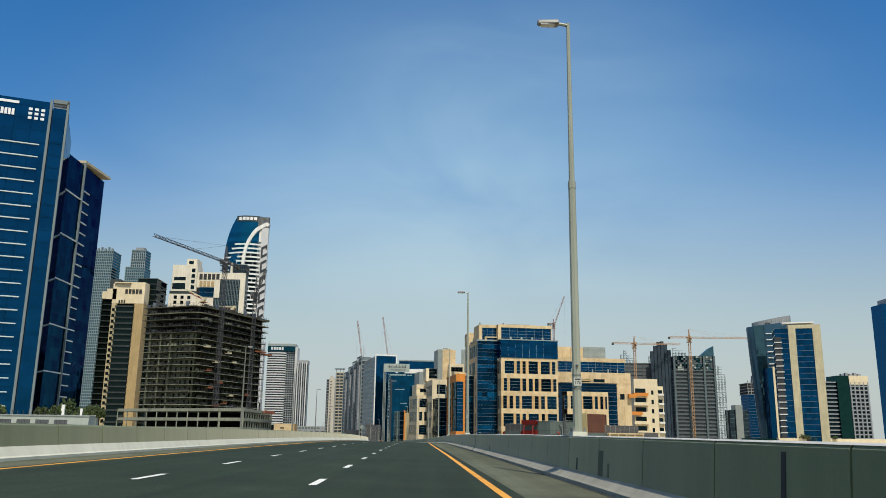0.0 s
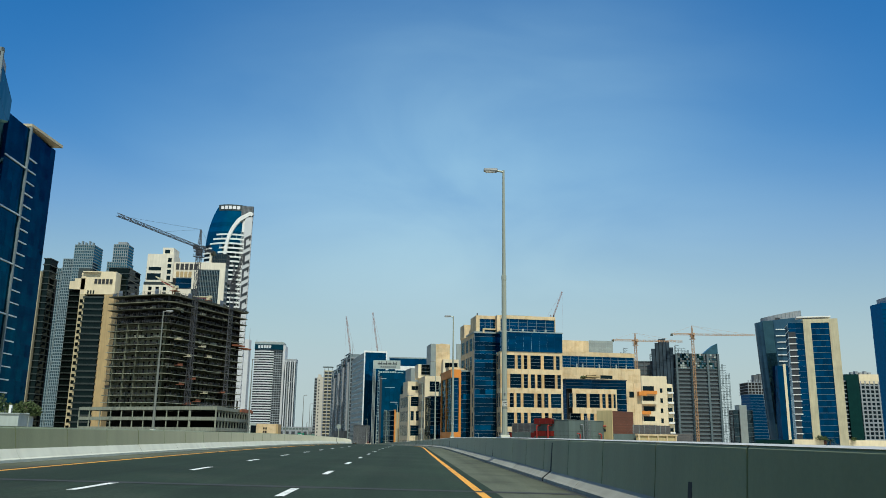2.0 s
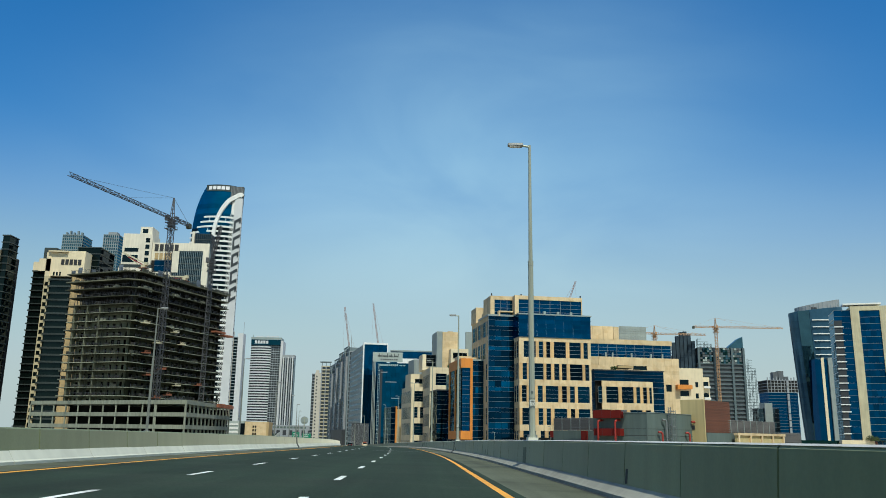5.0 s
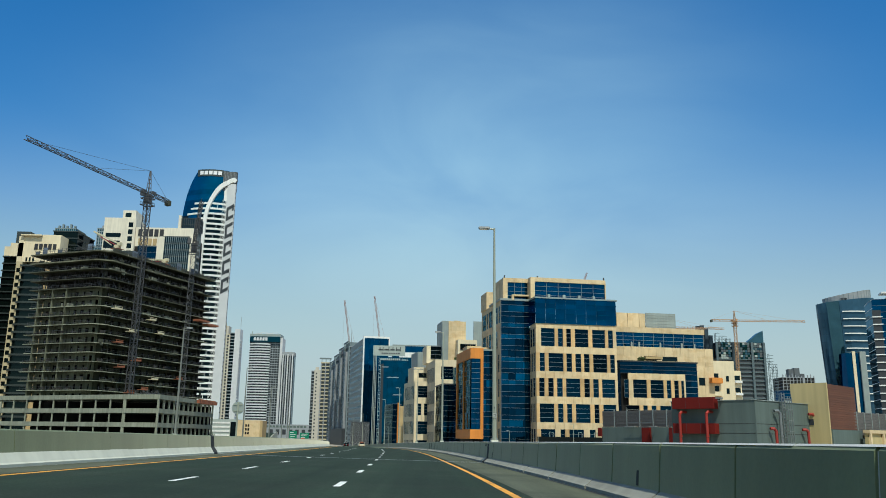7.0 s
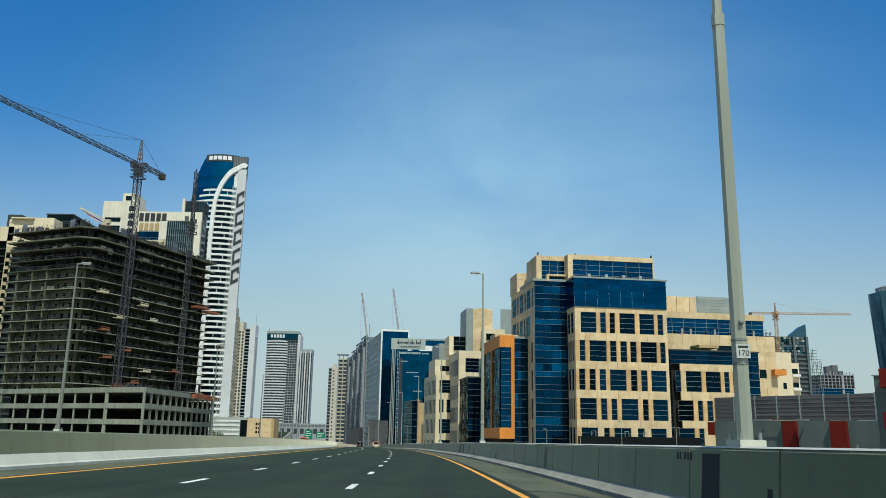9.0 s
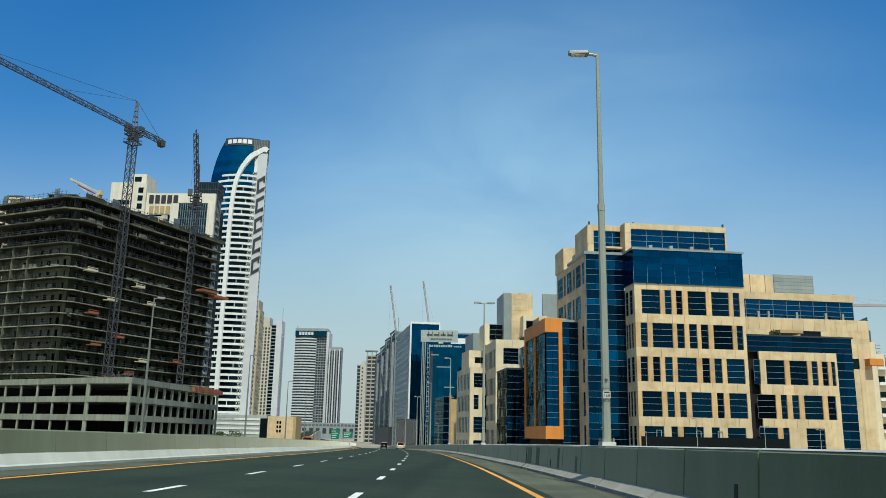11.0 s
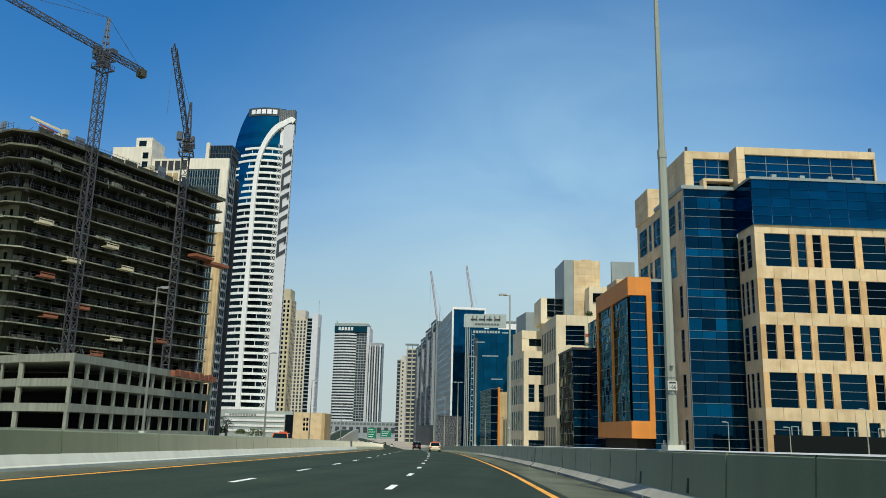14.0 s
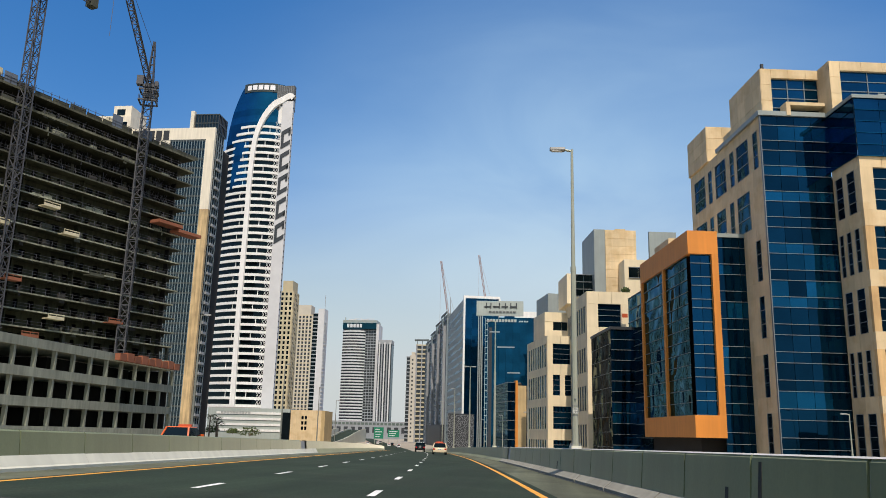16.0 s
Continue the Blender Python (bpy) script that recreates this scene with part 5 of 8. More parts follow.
# ---- apartment block under construction ----
def building_site():
    g = -GROUND
    b = thing("unfinished_building", -113.9, 402.0, GROUND, -21.8, "raw concrete apartment block under construction with open floors", "building site")
    W, L, base, top = 31.0, 58.5, g + 11.5, g + 63.0
    n = 16
    step = (top - base) / n
    rnd = random.Random(7)
    for i in range(n + 1):
        z = base + step * i
        d = 1.1 if i % 5 else 0.6
        if i >= n - 2:
            d = 1.8
        bm = bmesh.new()
        pts = [(-W - d, -d), (-2.0, -d), (d, 2.0), (d, L + d), (-W - d, L + d)]
        thick = 0.3 if i >= n - 1 else 0.13
        lo = [bm.verts.new((x, y, z - thick)) for x, y in pts]
        hi = [bm.verts.new((x, y, z + 0.16)) for x, y in pts]
        bm.faces.new(lo[::-1])
        bm.faces.new(hi)
        for k in range(5):
            bm.faces.new((lo[k], lo[(k + 1) % 5], hi[(k + 1) % 5], hi[k]))
        bmesh.ops.recalc_face_normals(bm, faces=bm.faces)
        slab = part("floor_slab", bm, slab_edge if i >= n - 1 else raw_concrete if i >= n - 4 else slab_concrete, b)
        slab.data.materials.append(site_wall)  # darker soffit: shade of the underside put into the colour
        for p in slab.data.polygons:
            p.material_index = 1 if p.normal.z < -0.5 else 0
        if i == n:
            break
        # guard rails on the slab's edge
        bm = bmesh.new()
        for h in (0.55, 1.1):
            add_box(bm, d - 0.15, d - 0.07, 2.0, L, z + 0.16 + h - 0.025, z + 0.16 + h + 0.025)
            add_box(bm, -W, -2.0, -d + 0.07, -d + 0.15, z + 0.16 + h - 0.025, z + 0.16 + h + 0.025)
        for k in range(20):
            add_box(bm, d - 0.15, d - 0.07, 2.2 + 3.0 * k, 2.28 + 3.0 * k, z + 0.16, z + 1.35)
        for k in range(10):
            add_box(bm, -W + 3.0 * k, -W + 0.08 + 3.0 * k, -d + 0.07, -d + 0.15, z + 0.16, z + 1.35)
        part("guard_rail", bm, crane_grey, b)
        # boards, blocks and sheeting left along the slab's edge
        bm = bmesh.new()
        for k in range(15):
            y, w_, h_ = rnd.uniform(1, L - 3), rnd.uniform(0.3, 2.6), rnd.uniform(0.2, 1.2)
            add_box(bm, d - 1.2, d - 0.3 - rnd.random() * 0.4, y, y + w_, z + 0.16, z + 0.16 + h_)
            if k % 3 == 0:
                add_box(bm, d - 0.3, d - 0.22, y, y + w_ * 0.8, z - 0.7 * h_, z - 0.16)
        for k in range(7):
            x, w_, h_ = rnd.uniform(-W, -4), rnd.uniform(0.3, 2.4), rnd.uniform(0.2, 1.2)
            add_box(bm, x, x + w_, -d + 0.3, -d + 0.9, z + 0.16, z + 0.16 + h_)
        tagged(part("site_clutter", bm, rnd.choice((raw_concrete, block_wall, slab_concrete)), b), "boards and blocks along the slab edge", kind="stuff")
        # block walls with door and window openings set back behind the balconies
        if i < n - 4:
            lo_, hi_ = z + 0.16, z + step - 0.13
            bm = bmesh.new()
            for k in range(17):
                y = 2.6 + 3.35 * k
                gap = rnd.choice((1.0, 1.3, 1.9)) if (k + i) % 7 else 2.6
                sill = rnd.choice((0.0, 0.0, 0.9))
                add_box(bm, -2.15, -1.9, y, y + 3.35 - gap, lo_, hi_)
                add_box(bm, -2.15, -1.9, y + 3.35 - gap, y + 3.35, lo_ + 2.15, hi_)
                if sill:
                    add_box(bm, -2.15, -1.9, y + 3.35 - gap, y + 3.35, lo_, lo_ + sill)
                if k % 4 == 1:  # party walls between the balconies
                    add_box(bm, -1.9, -0.5, y, y + 0.2, lo_, hi_)
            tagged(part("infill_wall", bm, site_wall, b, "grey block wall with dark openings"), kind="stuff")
            # end front in the paler copy that carries its extra light
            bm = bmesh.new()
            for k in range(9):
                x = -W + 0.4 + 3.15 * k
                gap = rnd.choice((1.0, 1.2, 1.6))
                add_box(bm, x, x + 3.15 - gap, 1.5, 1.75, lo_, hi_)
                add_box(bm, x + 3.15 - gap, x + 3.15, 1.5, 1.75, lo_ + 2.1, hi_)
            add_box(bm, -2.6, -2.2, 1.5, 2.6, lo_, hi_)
            tagged(part("infill_wall", bm, site_render_lit, b, "grey block wall with dark openings"), kind="stuff")
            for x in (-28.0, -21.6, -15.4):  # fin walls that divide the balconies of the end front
                piece("fin_wall", site_render_lit, b, x, x + 0.35, -0.75, 1.49, lo_, hi_)
            if i < 2:
                for k in range(9):
                    piece("column", raw_concrete, b, -0.9, -0.3, 5.0 + 6.8 * k, 5.6 + 6.8 * k, lo_, hi_)
        else:
            bm = bmesh.new()
            for k in range(110):
                y = rnd.uniform(0.5, L)
                beam(bm, (-0.6 - rnd.random() * 3, y, z + 0.16), (-0.6 - rnd.random() * 3, y, z + step - 0.16), 0.09)
            for k in range(9):
                piece("column", raw_concrete, b, -2.6, -1.9, 3.0 + 6.8 * k, 3.7 + 6.8 * k, z + 0.16, z + step - 0.16)
            for k in range(60):
                x = rnd.uniform(-W, -1)
                beam(bm, (x, 0.5 + rnd.random() * 2, z + 0.16), (x, 0.5 + rnd.random() * 2, z + step - 0.16), 0.09)
            tagged(part("formwork", bm, crane_grey, b), "thin steel formwork props", kind="stuff")
    # added near-black wall and fill: shade of the deep floors in their colour
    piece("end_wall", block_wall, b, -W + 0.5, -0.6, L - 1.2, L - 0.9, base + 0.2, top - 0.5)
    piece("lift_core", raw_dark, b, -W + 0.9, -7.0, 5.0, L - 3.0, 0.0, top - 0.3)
    for x, y in ((-20.0, 14.0), (-9.0, 30.0), (-14.0, 48.0)):
        piece("core_stub", raw_concrete, b, x, x + 5.0, y, y + 6.0, top, top + 1.8)
    # rail, posts and loose poles round the roof
    bm = bmesh.new()
    for h in (0.7, 1.3):
        add_box(bm, 1.55, 1.62, 2.0, L, top + 0.16 + h, top + 0.22 + h)
        add_box(bm, -W, -2.0, -1.6, -1.53, top + 0.16 + h, top + 0.22 + h)
    for k in range(34):
        y = 2.0 + 1.75 * k
        add_box(bm, 1.55, 1.63, y, y + 0.08, top + 0.1, top + 1.5 + 0.5 * rnd.random())
    for k in range(17):
        x = -W + 1.8 * k
        add_box(bm, x, x + 0.08, -1.62, -1.54, top + 0.1, top + 1.5 + 0.5 * rnd.random())
    for k in range(14):
        x, y = rnd.uniform(-W, -1), rnd.uniform(1, L)
        beam(bm, (x, y, top + 0.2), (x + rnd.uniform(-2.5, 2.5), y + rnd.uniform(-2.5, 2.5), top + rnd.uniform(0.5, 3.0)), 0.12)
    tagged(part("roof_rail", bm, crane_grey, b), "steel edge rail and loose poles on the roof", kind="stuff")
    # edge screens and starter bars on the roof
    for k in range(15):
        y = 2.0 + 4.0 * k
        piece("edge_board", raw_concrete, b, 1.2, 1.4, y, y + 3.6, top + 0.16, top + 1.0 + 0.4 * (k % 3 == 0))
    bm = bmesh.new()
    for k in range(70):
        x, y = rnd.uniform(-W, 0), rnd.uniform(0, L)
        beam(bm, (x, y, top), (x, y, top + rnd.uniform(1.0, 2.4)), 0.07)
    tagged(part("rebar_bundle", bm, crane_grey, b), "bundles of steel starter bars", kind="stuff")
    # concrete placing booms on pedestals, net screens along the roof
    for x, y, ang, up, ln in ((-10.6, 16.5, 0.1, 5.6, 11.0), (-12.3, 45.4, 0.2, 0.5, 8.5)):
        pump = piece("concrete_pump", platform_cream, b, x - 0.9, x + 0.9, y - 0.9, y + 0.9, top + 5.0, top + 6.4, "cream concrete placing boom on a steel pedestal")
        bm = bmesh.new()
        for sx in (-0.7, 0.7):
            for sy in (-0.7, 0.7):
                beam(bm, (sx, sy, -5.7), (sx, sy, -0.7), 0.22)
        for q in range(4):
            zq = -5.4 + 1.2 * q
            beam(bm, (-0.7, -0.7, zq), (0.7, -0.7, zq + 1.2), 0.14)
            beam(bm, (0.7, -0.7, zq), (0.7, 0.7, zq + 1.2), 0.14)
        add_box(bm, -1.7, 1.7, -1.7, 1.7, -0.9, -0.72)
        part("pedestal", bm, rust_mesh, pump, "rusty steel pedestal")
        bm = bmesh.new()
        beam(bm, (0.9, 0.0, 1.1), (-ln, -ln * ang, up + 1.0), 0.55)
        beam(bm, (-ln, -ln * ang, up + 1.0), (-ln * 0.25, -ln * ang * 0.25, 0.9), 0.3)
        add_box(bm, 0.2, 1.7, -0.6, 0.6, 0.4, 1.7)
        part("boom", bm, platform_cream, pump, "folded cream boom")
        bm = bmesh.new()
        beam(bm, (0.0, 0.0, 0.5), (-ln * 0.72, -ln * ang * 0.72, up * 0.72 + 0.35), 0.34)
        part("ram", bm, pipe_red, pump, "red boom ram")
    for k in (0, 1, 3, 7):
        x = -W + 3.4 * k
        piece("net_screen", roof_net, b, x, x + 2.0, -1.3, -1.2, top + 0.16, top + (2.6 if k % 3 else 1.4))
    for k in (1, 4, 5):
        y = 3.0 + 8.3 * k
        piece("net_screen", roof_net, b, 1.45, 1.55, y, y + 2.6, top + 0.16, top + (2.4 if k % 2 else 3.0))
    # podium car park
    p = thing("car_park_podium", -83.2, 379.0, GROUND, 0.0, "raw concrete podium with open parking decks", "building site")
    PL = 60.0
    outline = [(-70.0, 34.0), (-12.0, 4.0), (0.0, 0.0), (1.6, PL), (-60.0, PL)]
    for i in range(5):
        z = g - 5.6 + 4.28 * i
        bm = bmesh.new()
        lo = [bm.verts.new((x, y, z - 0.25)) for x, y in outline]
        hi = [bm.verts.new((x, y, z + 1.15)) for x, y in outline]
        bm.faces.new(lo[::-1])
        bm.faces.new(hi)
        for k in range(5):
            bm.faces.new((lo[k], lo[(k + 1) % 5], hi[(k + 1) % 5], hi[k]))
        bmesh.ops.recalc_face_normals(bm, faces=bm.faces)
        part("deck_band", bm, podium_concrete, p)
        if i == 4:
            break
        for (xa, ya), (xb, yb), m in ((outline[0], outline[1], 10), (outline[1], outline[2], 1), (outline[2], outline[3], 12)):
            for k in range(m + 1):
                f = k / m
                x, y = xa + (xb - xa) * f, ya + (yb - ya) * f
                if m == 12:
                    piece("column", podium_concrete, p, x - 0.75, x - 0.15, y + 0.1, y + 0.6, z + 1.15, z + 4.03)
                elif m == 10:
                    piece("column", podium_concrete, p, x - 0.22, x + 0.22, y + 0.2, y + 0.7, z + 1.15, z + 4.03)
                else:
                    piece("column", podium_concrete, p, x - 0.7, x - 0.15, y + 0.3, y + 0.8, z + 1.15, z + 4.03)
    # added dark wall and core: shade of the decks put into their colour
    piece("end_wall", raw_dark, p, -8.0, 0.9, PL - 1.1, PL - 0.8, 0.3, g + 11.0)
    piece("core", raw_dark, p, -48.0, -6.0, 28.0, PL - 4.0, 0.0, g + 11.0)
    # hanging work platforms
    for y, z, m in ((6.0, 31.5, rust_mesh), (8.0, 23.0, rust_mesh), (12.0, 36.0, platform_cream), (22.0, 41.5, platform_cream), (27.0, 37.0, platform_cream), (21.0, 16.0, rust_mesh),
                    (26.0, 20.0, platform_cream), (16.0, 26.0, rust_mesh), (34.0, 30.0, raw_concrete), (4.0, 43.0, platform_cream), (40.0, 21.0, rust_mesh), (14.0, 14.5, rust_mesh)):
        ob = piece("work_platform", m, b, 1.2, 3.0, y, y + 3.6, g + z, g + z + 0.18)
        piece("platform_rail", m, ob, 0.8, 0.88, -1.8, 1.8, 0.8, 0.95)
        piece("platform_rail", m, ob, 0.8, 0.88, -1.8, 1.8, 0.09, 0.5)
        for v in (-1.75, 0.0, 1.67):
            piece("platform_post", m, ob, 0.8, 0.88, v, v + 0.08, 0.09, 0.95)
    # net screens over the podium's end
    for k in range(9):
        y = 36.0 + 2.6 * k
        piece("net_panel", rust_mesh, p, 0.6 + 0.027 * y, 1.6 + 0.027 * y, y, y + 2.3, g + 11.4, g + 12.6 + 0.3 * (k % 2))
    for y, z in ((50.0, 45.0), (56.0, 44.0)):
        piece("net_panel", rust_mesh, b, 0.5, 3.5, y, y + 7.0, g + z, g + z + 0.7)
    bm = bmesh.new()
    for k in range(40):
        x, y = rnd.uniform(-9, -2), rnd.uniform(3, 9)
        beam(bm, (x, y, g + 11.5 + 1.2), (x + rnd.uniform(-1.5, 1.5), y + rnd.uniform(-1, 1), g + 13.0 + rnd.random() * 1.4), 0.1)
    tagged(part("scaffold_heap", bm, crane_grey, p), "heap of grey scaffold tubes", kind="stuff")


building_site()


# ---- tower cranes ----
def lattice(bm, a, b, w, step, bar=0.1, tri=False):
    """A lattice boom from a to b: corner chords, rings and diagonals."""
    a, b = Vector(a), Vector(b)
    d = (b - a)
    q = d.to_track_quat("Z", "Y")
    n = max(2, round(d.length / step))
    h = w / 2
    corners = [(-h, -h), (h, -h), (h, h), (-h, h)] if not tri else [(-h, -h), (h, -h), (0, h)]
    m = len(corners)
    rings = []
    for i in range(n + 1):
        c = a + d * i / n
        rings.append([c + q @ Vector((x, y, 0)) for x, y in corners])
    for k in range(m):
        beam(bm, rings[0][k], rings[-1][k], bar * 1.3)
    for i in range(n):
        for k in range(m):
            j = (k + 1) % m
            beam(bm, rings[i][k], rings[i][j], bar * 0.8)
            beam(bm, rings[i][k] if i % 2 else rings[i][j], rings[i + 1][j] if i % 2 else rings[i + 1][k], bar * 0.8)


def tower_crane(x, y, z, mast_h, jib, cw, az, mat, label, peak=7.0, mast_w=2.0, jib_up=0.0, bar=0.16, luff=False):
    c = thing("tower_crane", x, y, z, az, label, "tower crane", "tower cranes")
    bm = bmesh.new()
    lattice(bm, (0, 0, 0), (0, 0, mast_h), mast_w, mast_w * 1.3, bar)
    part("mast", bm, mat, c, "lattice steel mast")
    bm = bmesh.new()
    w = mast_w * 0.5
    for z0, z1, k in ((-2.6, -1.4, 1.25), (-1.2, -0.2, 1.1), (-0.1, 0.5, 1.35), (0.5, 0.9, 1.0)):
        add_box(bm, -w * k, w * k, -w * k, w * k, mast_h + z0, mast_h + z1)
    for z0 in (-3.4, -0.9):  # work platforms with rails
        o = mast_w * 1.0
        for sx, sy in ((-1, 0), (1, 0), (0, -1), (0, 1)):
            beam(bm, (sx * o - sy * o, sy * o - sx * o, mast_h + z0), (sx * o + sy * o, sy * o + sx * o, mast_h + z0), 0.3)
            beam(bm, (sx * o - sy * o, sy * o - sx * o, mast_h + z0 + 1.1), (sx * o + sy * o, sy * o + sx * o, mast_h + z0 + 1.1), 0.07)
            for f in (-1, -0.33, 0.33, 1):
                px, py = sx * o + f * sy * o, sy * o + f * sx * o
                beam(bm, (px, py, mast_h + z0), (px, py, mast_h + z0 + 1.1), 0.07)
    add_box(bm, mast_w * 0.7, mast_w * 1.5, -mast_w * 0.2, mast_w * 0.7, mast_h + 0.4, mast_h + 2.5)
    add_box(bm, -mast_w * 0.9, -mast_w * 0.5, -mast_w * 1.4, -mast_w * 0.4, mast_h + 1.0, mast_h + 2.2)
    part("slewing_cab", bm, mat, c, "crane cab and slewing ring")
    h = mast_h + 1.4
    bm = bmesh.new()
    tip = (0, jib * math.cos(radians(jib_up)), h + jib * math.sin(radians(jib_up)))
    lattice(bm, (0, 1.0, h), tip, mast_w * 0.7, 2.2, bar * 0.9, True)
    part("jib", bm, mat, c, "long lattice jib")
    bm = bmesh.new()
    lattice(bm, (0, -0.5, h), (0, -cw, h - (0 if luff else cw * math.tan(radians(jib_up)))), mast_w * 0.7, 2.4, bar * 0.9)
    part("counter_jib", bm, mat, c)
    zc = h - (0 if luff else cw * math.tan(radians(jib_up)))
    piece("counterweight", raw_concrete, c, -mast_w * 0.5, mast_w * 0.5, -cw - 1.0, -cw + 0.7, zc - 1.6, zc + 0.4, "concrete counterweight")
    bm = bmesh.new()
    # pointed head: four legs that meet, with rungs
    k = mast_w * 0.4
    for sx in (-k, k):
        for sy in (-k, k):
            beam(bm, (sx, sy, mast_h), (sx * 0.2, sy * 0.2, h + peak), bar * 1.5)
    for q in range(1, 6):
        f = q / 6
        r, zq = k * (1 - 0.88 * f), mast_h + (h + peak - mast_h) * f
        for a_, b_ in (((-r, -r), (r, -r)), ((r, -r), (r, r)), ((r, r), (-r, r)), ((-r, r), (-r, -r))):
            beam(bm, (*a_, zq), (*b_, zq), bar)
    part("peak", bm, mat, c)
    bm = bmesh.new()
    if not luff:
        for f in (0.45, 0.85):
            beam(bm, (0, 0, h + peak), (0, jib * f * math.cos(radians(jib_up)), h + 0.9 + jib * f * math.sin(radians(jib_up))), bar * 0.5)
        beam(bm, (0, 0, h + peak), (0, -cw + 0.6, zc + 0.6), bar * 0.5)
    else:
        beam(bm, (0, -cw * 0.6, h + peak * 0.8), tip, bar * 0.5)
        beam(bm, (0, 0, h + peak), (0, -cw * 0.9, zc + 0.4), bar * 0.5)
        beam(bm, tip, (0, tip[1], h - 10), bar * 0.4)
    part("tie_rod", bm, mat, c)
    return c


CRANE_Z = GROUND + 11.0
tower_crane(-106.0, 415.5, CRANE_Z, 83.0, 60.0, 12.0, 162.0, crane_grey, "grey tower crane standing against the unfinished block", peak=8.6, mast_w=1.8)
tower_crane(-95.0, 441.6, CRANE_Z, 70.6, 42.8, 6.0, 198.0, crane_grey, "grey luffing tower crane with its boom swung out", peak=10.0, mast_w=1.8, jib_up=8.0, luff=True)


# ---- curved white tower with a blue glass crown ----
def curved_tower():
    g = -GROUND
    b = thing("curved_tower", -158.3, 690.0, GROUND, 0.0, "tall curved white apartment tower with blue glass crown", "apartment tower")
    H = g + 184.0

    def left_edge(z):
        """The left edge leans in near the top."""
        k = max(0.0, (z - (g + 120)) / 64.0)
        return -18.8 + 1.6 * max(0.0, 1 - z / 60.0) + 11.5 * k ** 4

    def face(u):
        """Plan of the bowed front: v for a place u across."""
        return -14.0 * math.cos((min(u, 14.3) - 2.0) / 22.0 * 1.25)

    FLAT = face(14.3)

    def bow(bm, u0, u1, z0, z1, out, thick, n=14, top0=None):
        """A slab that follows the bowed front; top0 sets another left end for its upper edge."""
        last = None
        top0 = u0 if top0 is None else top0
        for i in range(n + 1):
            u, w = u0 + (u1 - u0) * i / n, top0 + (u1 - top0) * i / n
            v, q = face(u) - out, face(w) - out
            ring = [bm.verts.new(p) for p in ((u, v, z0), (u, v + thick, z0), (w, q + thick, z1), (w, q, z1))]
            if last:
                for k in range(4):
                    bm.faces.new((last[k], last[(k + 1) % 4], ring[(k + 1) % 4], ring[k]))
            else:
                bm.faces.new(ring[::-1])
            last = ring
        bm.faces.new(last)
        bmesh.ops.recalc_face_normals(bm, faces=bm.faces)

    # glazed core in storey-high rings
    n = 47
    step = (H - g - 11.0) / n
    dividers = bmesh.new()
    for i in range(n):
        z = g + 11.0 + step * i
        bm = bmesh.new()
        bow(bm, left_edge(z) + 0.6, 14.3, z, z + step, 0.0, 14.0, 14, left_edge(z + step) + 0.6)
        ob = part("storey", bm, glass_crown if z > 157.0 else glass_dark, b, "", True)
        for p in ob.data.polygons:
            p.use_smooth = False
        # the balcony field steps away from a wedge of blue glass towards the top
        le = left_edge(z)
        if z < 132.0:
            runs = ((le - 0.4, 14.3),)
        elif z < 157.0:
            runs = ((le - 0.4, -12.4 + 1.8 * (z - 132.0) / 25.0), (-10.2 + 6.2 * (z - 132.0) / 25.0, 14.3))
            bm = bmesh.new()
            bow(bm, -12.2, -2.0, z, z + step, 0.25, 0.6, 6)
            part("blue_wedge", bm, glass_crown, b)
        elif z < 168.0:
            runs = ((-13.7 + 0.72 * (z - 157.0), 14.3),)
        else:
            runs = ()
        for u0, u1 in runs:
            bm = bmesh.new()
            bow(bm, u0, u1, z, z + 1.3, 0.8 if u1 > 0 or z < 132 else 0.4, 1.0)
            part("balcony_band", bm, white_wall, b)
        if i % 2 and 20 < z < 165:
            for u in (-3.2 - i % 3, 5.6 + i % 4):
                add_box(dividers, u, u + 0.25, face(u) - 0.5, face(u) + 0.2, z + 1.3, z + step)
    tagged(part("balcony_divider", dividers, white_wall, b), "thin white walls between balconies", kind="stuff")
    # zigzag braces beside the blank wall
    bm = bmesh.new()
    for i in range(41):
        z = g + 13.0 + step * i
        for ua, ub in ((11.6, 12.9), (12.9, 11.6), (12.9, 14.2), (14.2, 12.9)):
            beam(bm, (ua, face(ua) - 0.9, z - 0.8), (ub, face(ub) - 0.9, z + step - 2.0), 0.15)
    tagged(part("brace", bm, white_wall, b), "white zigzag braces", kind="stuff")
    # stem between the balconies and the sweeping arch
    bm = bmesh.new()
    pts = [(0.6, 18.0), (0.1, 62.0), (0.3, 108.0), (0.3, 135.0), (1.3, 156.0), (4.1, 167.6), (9.4, 177.4), (14.1, 181.6), (18.2, 183.9), (20.2, 182.6)]
    # smooth run through the control places
    fine = []
    for i in range(len(pts) - 1):
        p0, p1, p2, p3 = (Vector(pts[max(0, min(len(pts) - 1, i + k))]) for k in (-1, 0, 1, 2))
        for k in range(5):
            f = k / 5
            fine.append(0.5 * ((2 * p1) + (p2 - p0) * f + (2 * p0 - 5 * p1 + 4 * p2 - p3) * f * f + (3 * p1 - p0 - 3 * p2 + p3) * f ** 3))
    fine.append(Vector(pts[-1]))
    last = None
    for i, c in enumerate(fine):
        way = (fine[min(i + 1, len(fine) - 1)] - fine[max(i - 1, 0)]).normalized()
        ring = []
        for s in (-1, 1):
            uu = c.x + s * 1.25 * way.y
            zz = c.y - s * 1.25 * way.x * 1.3
            for o in (1.9, -0.5):
                ring.append(bm.verts.new((uu, face(uu) - o, zz)))
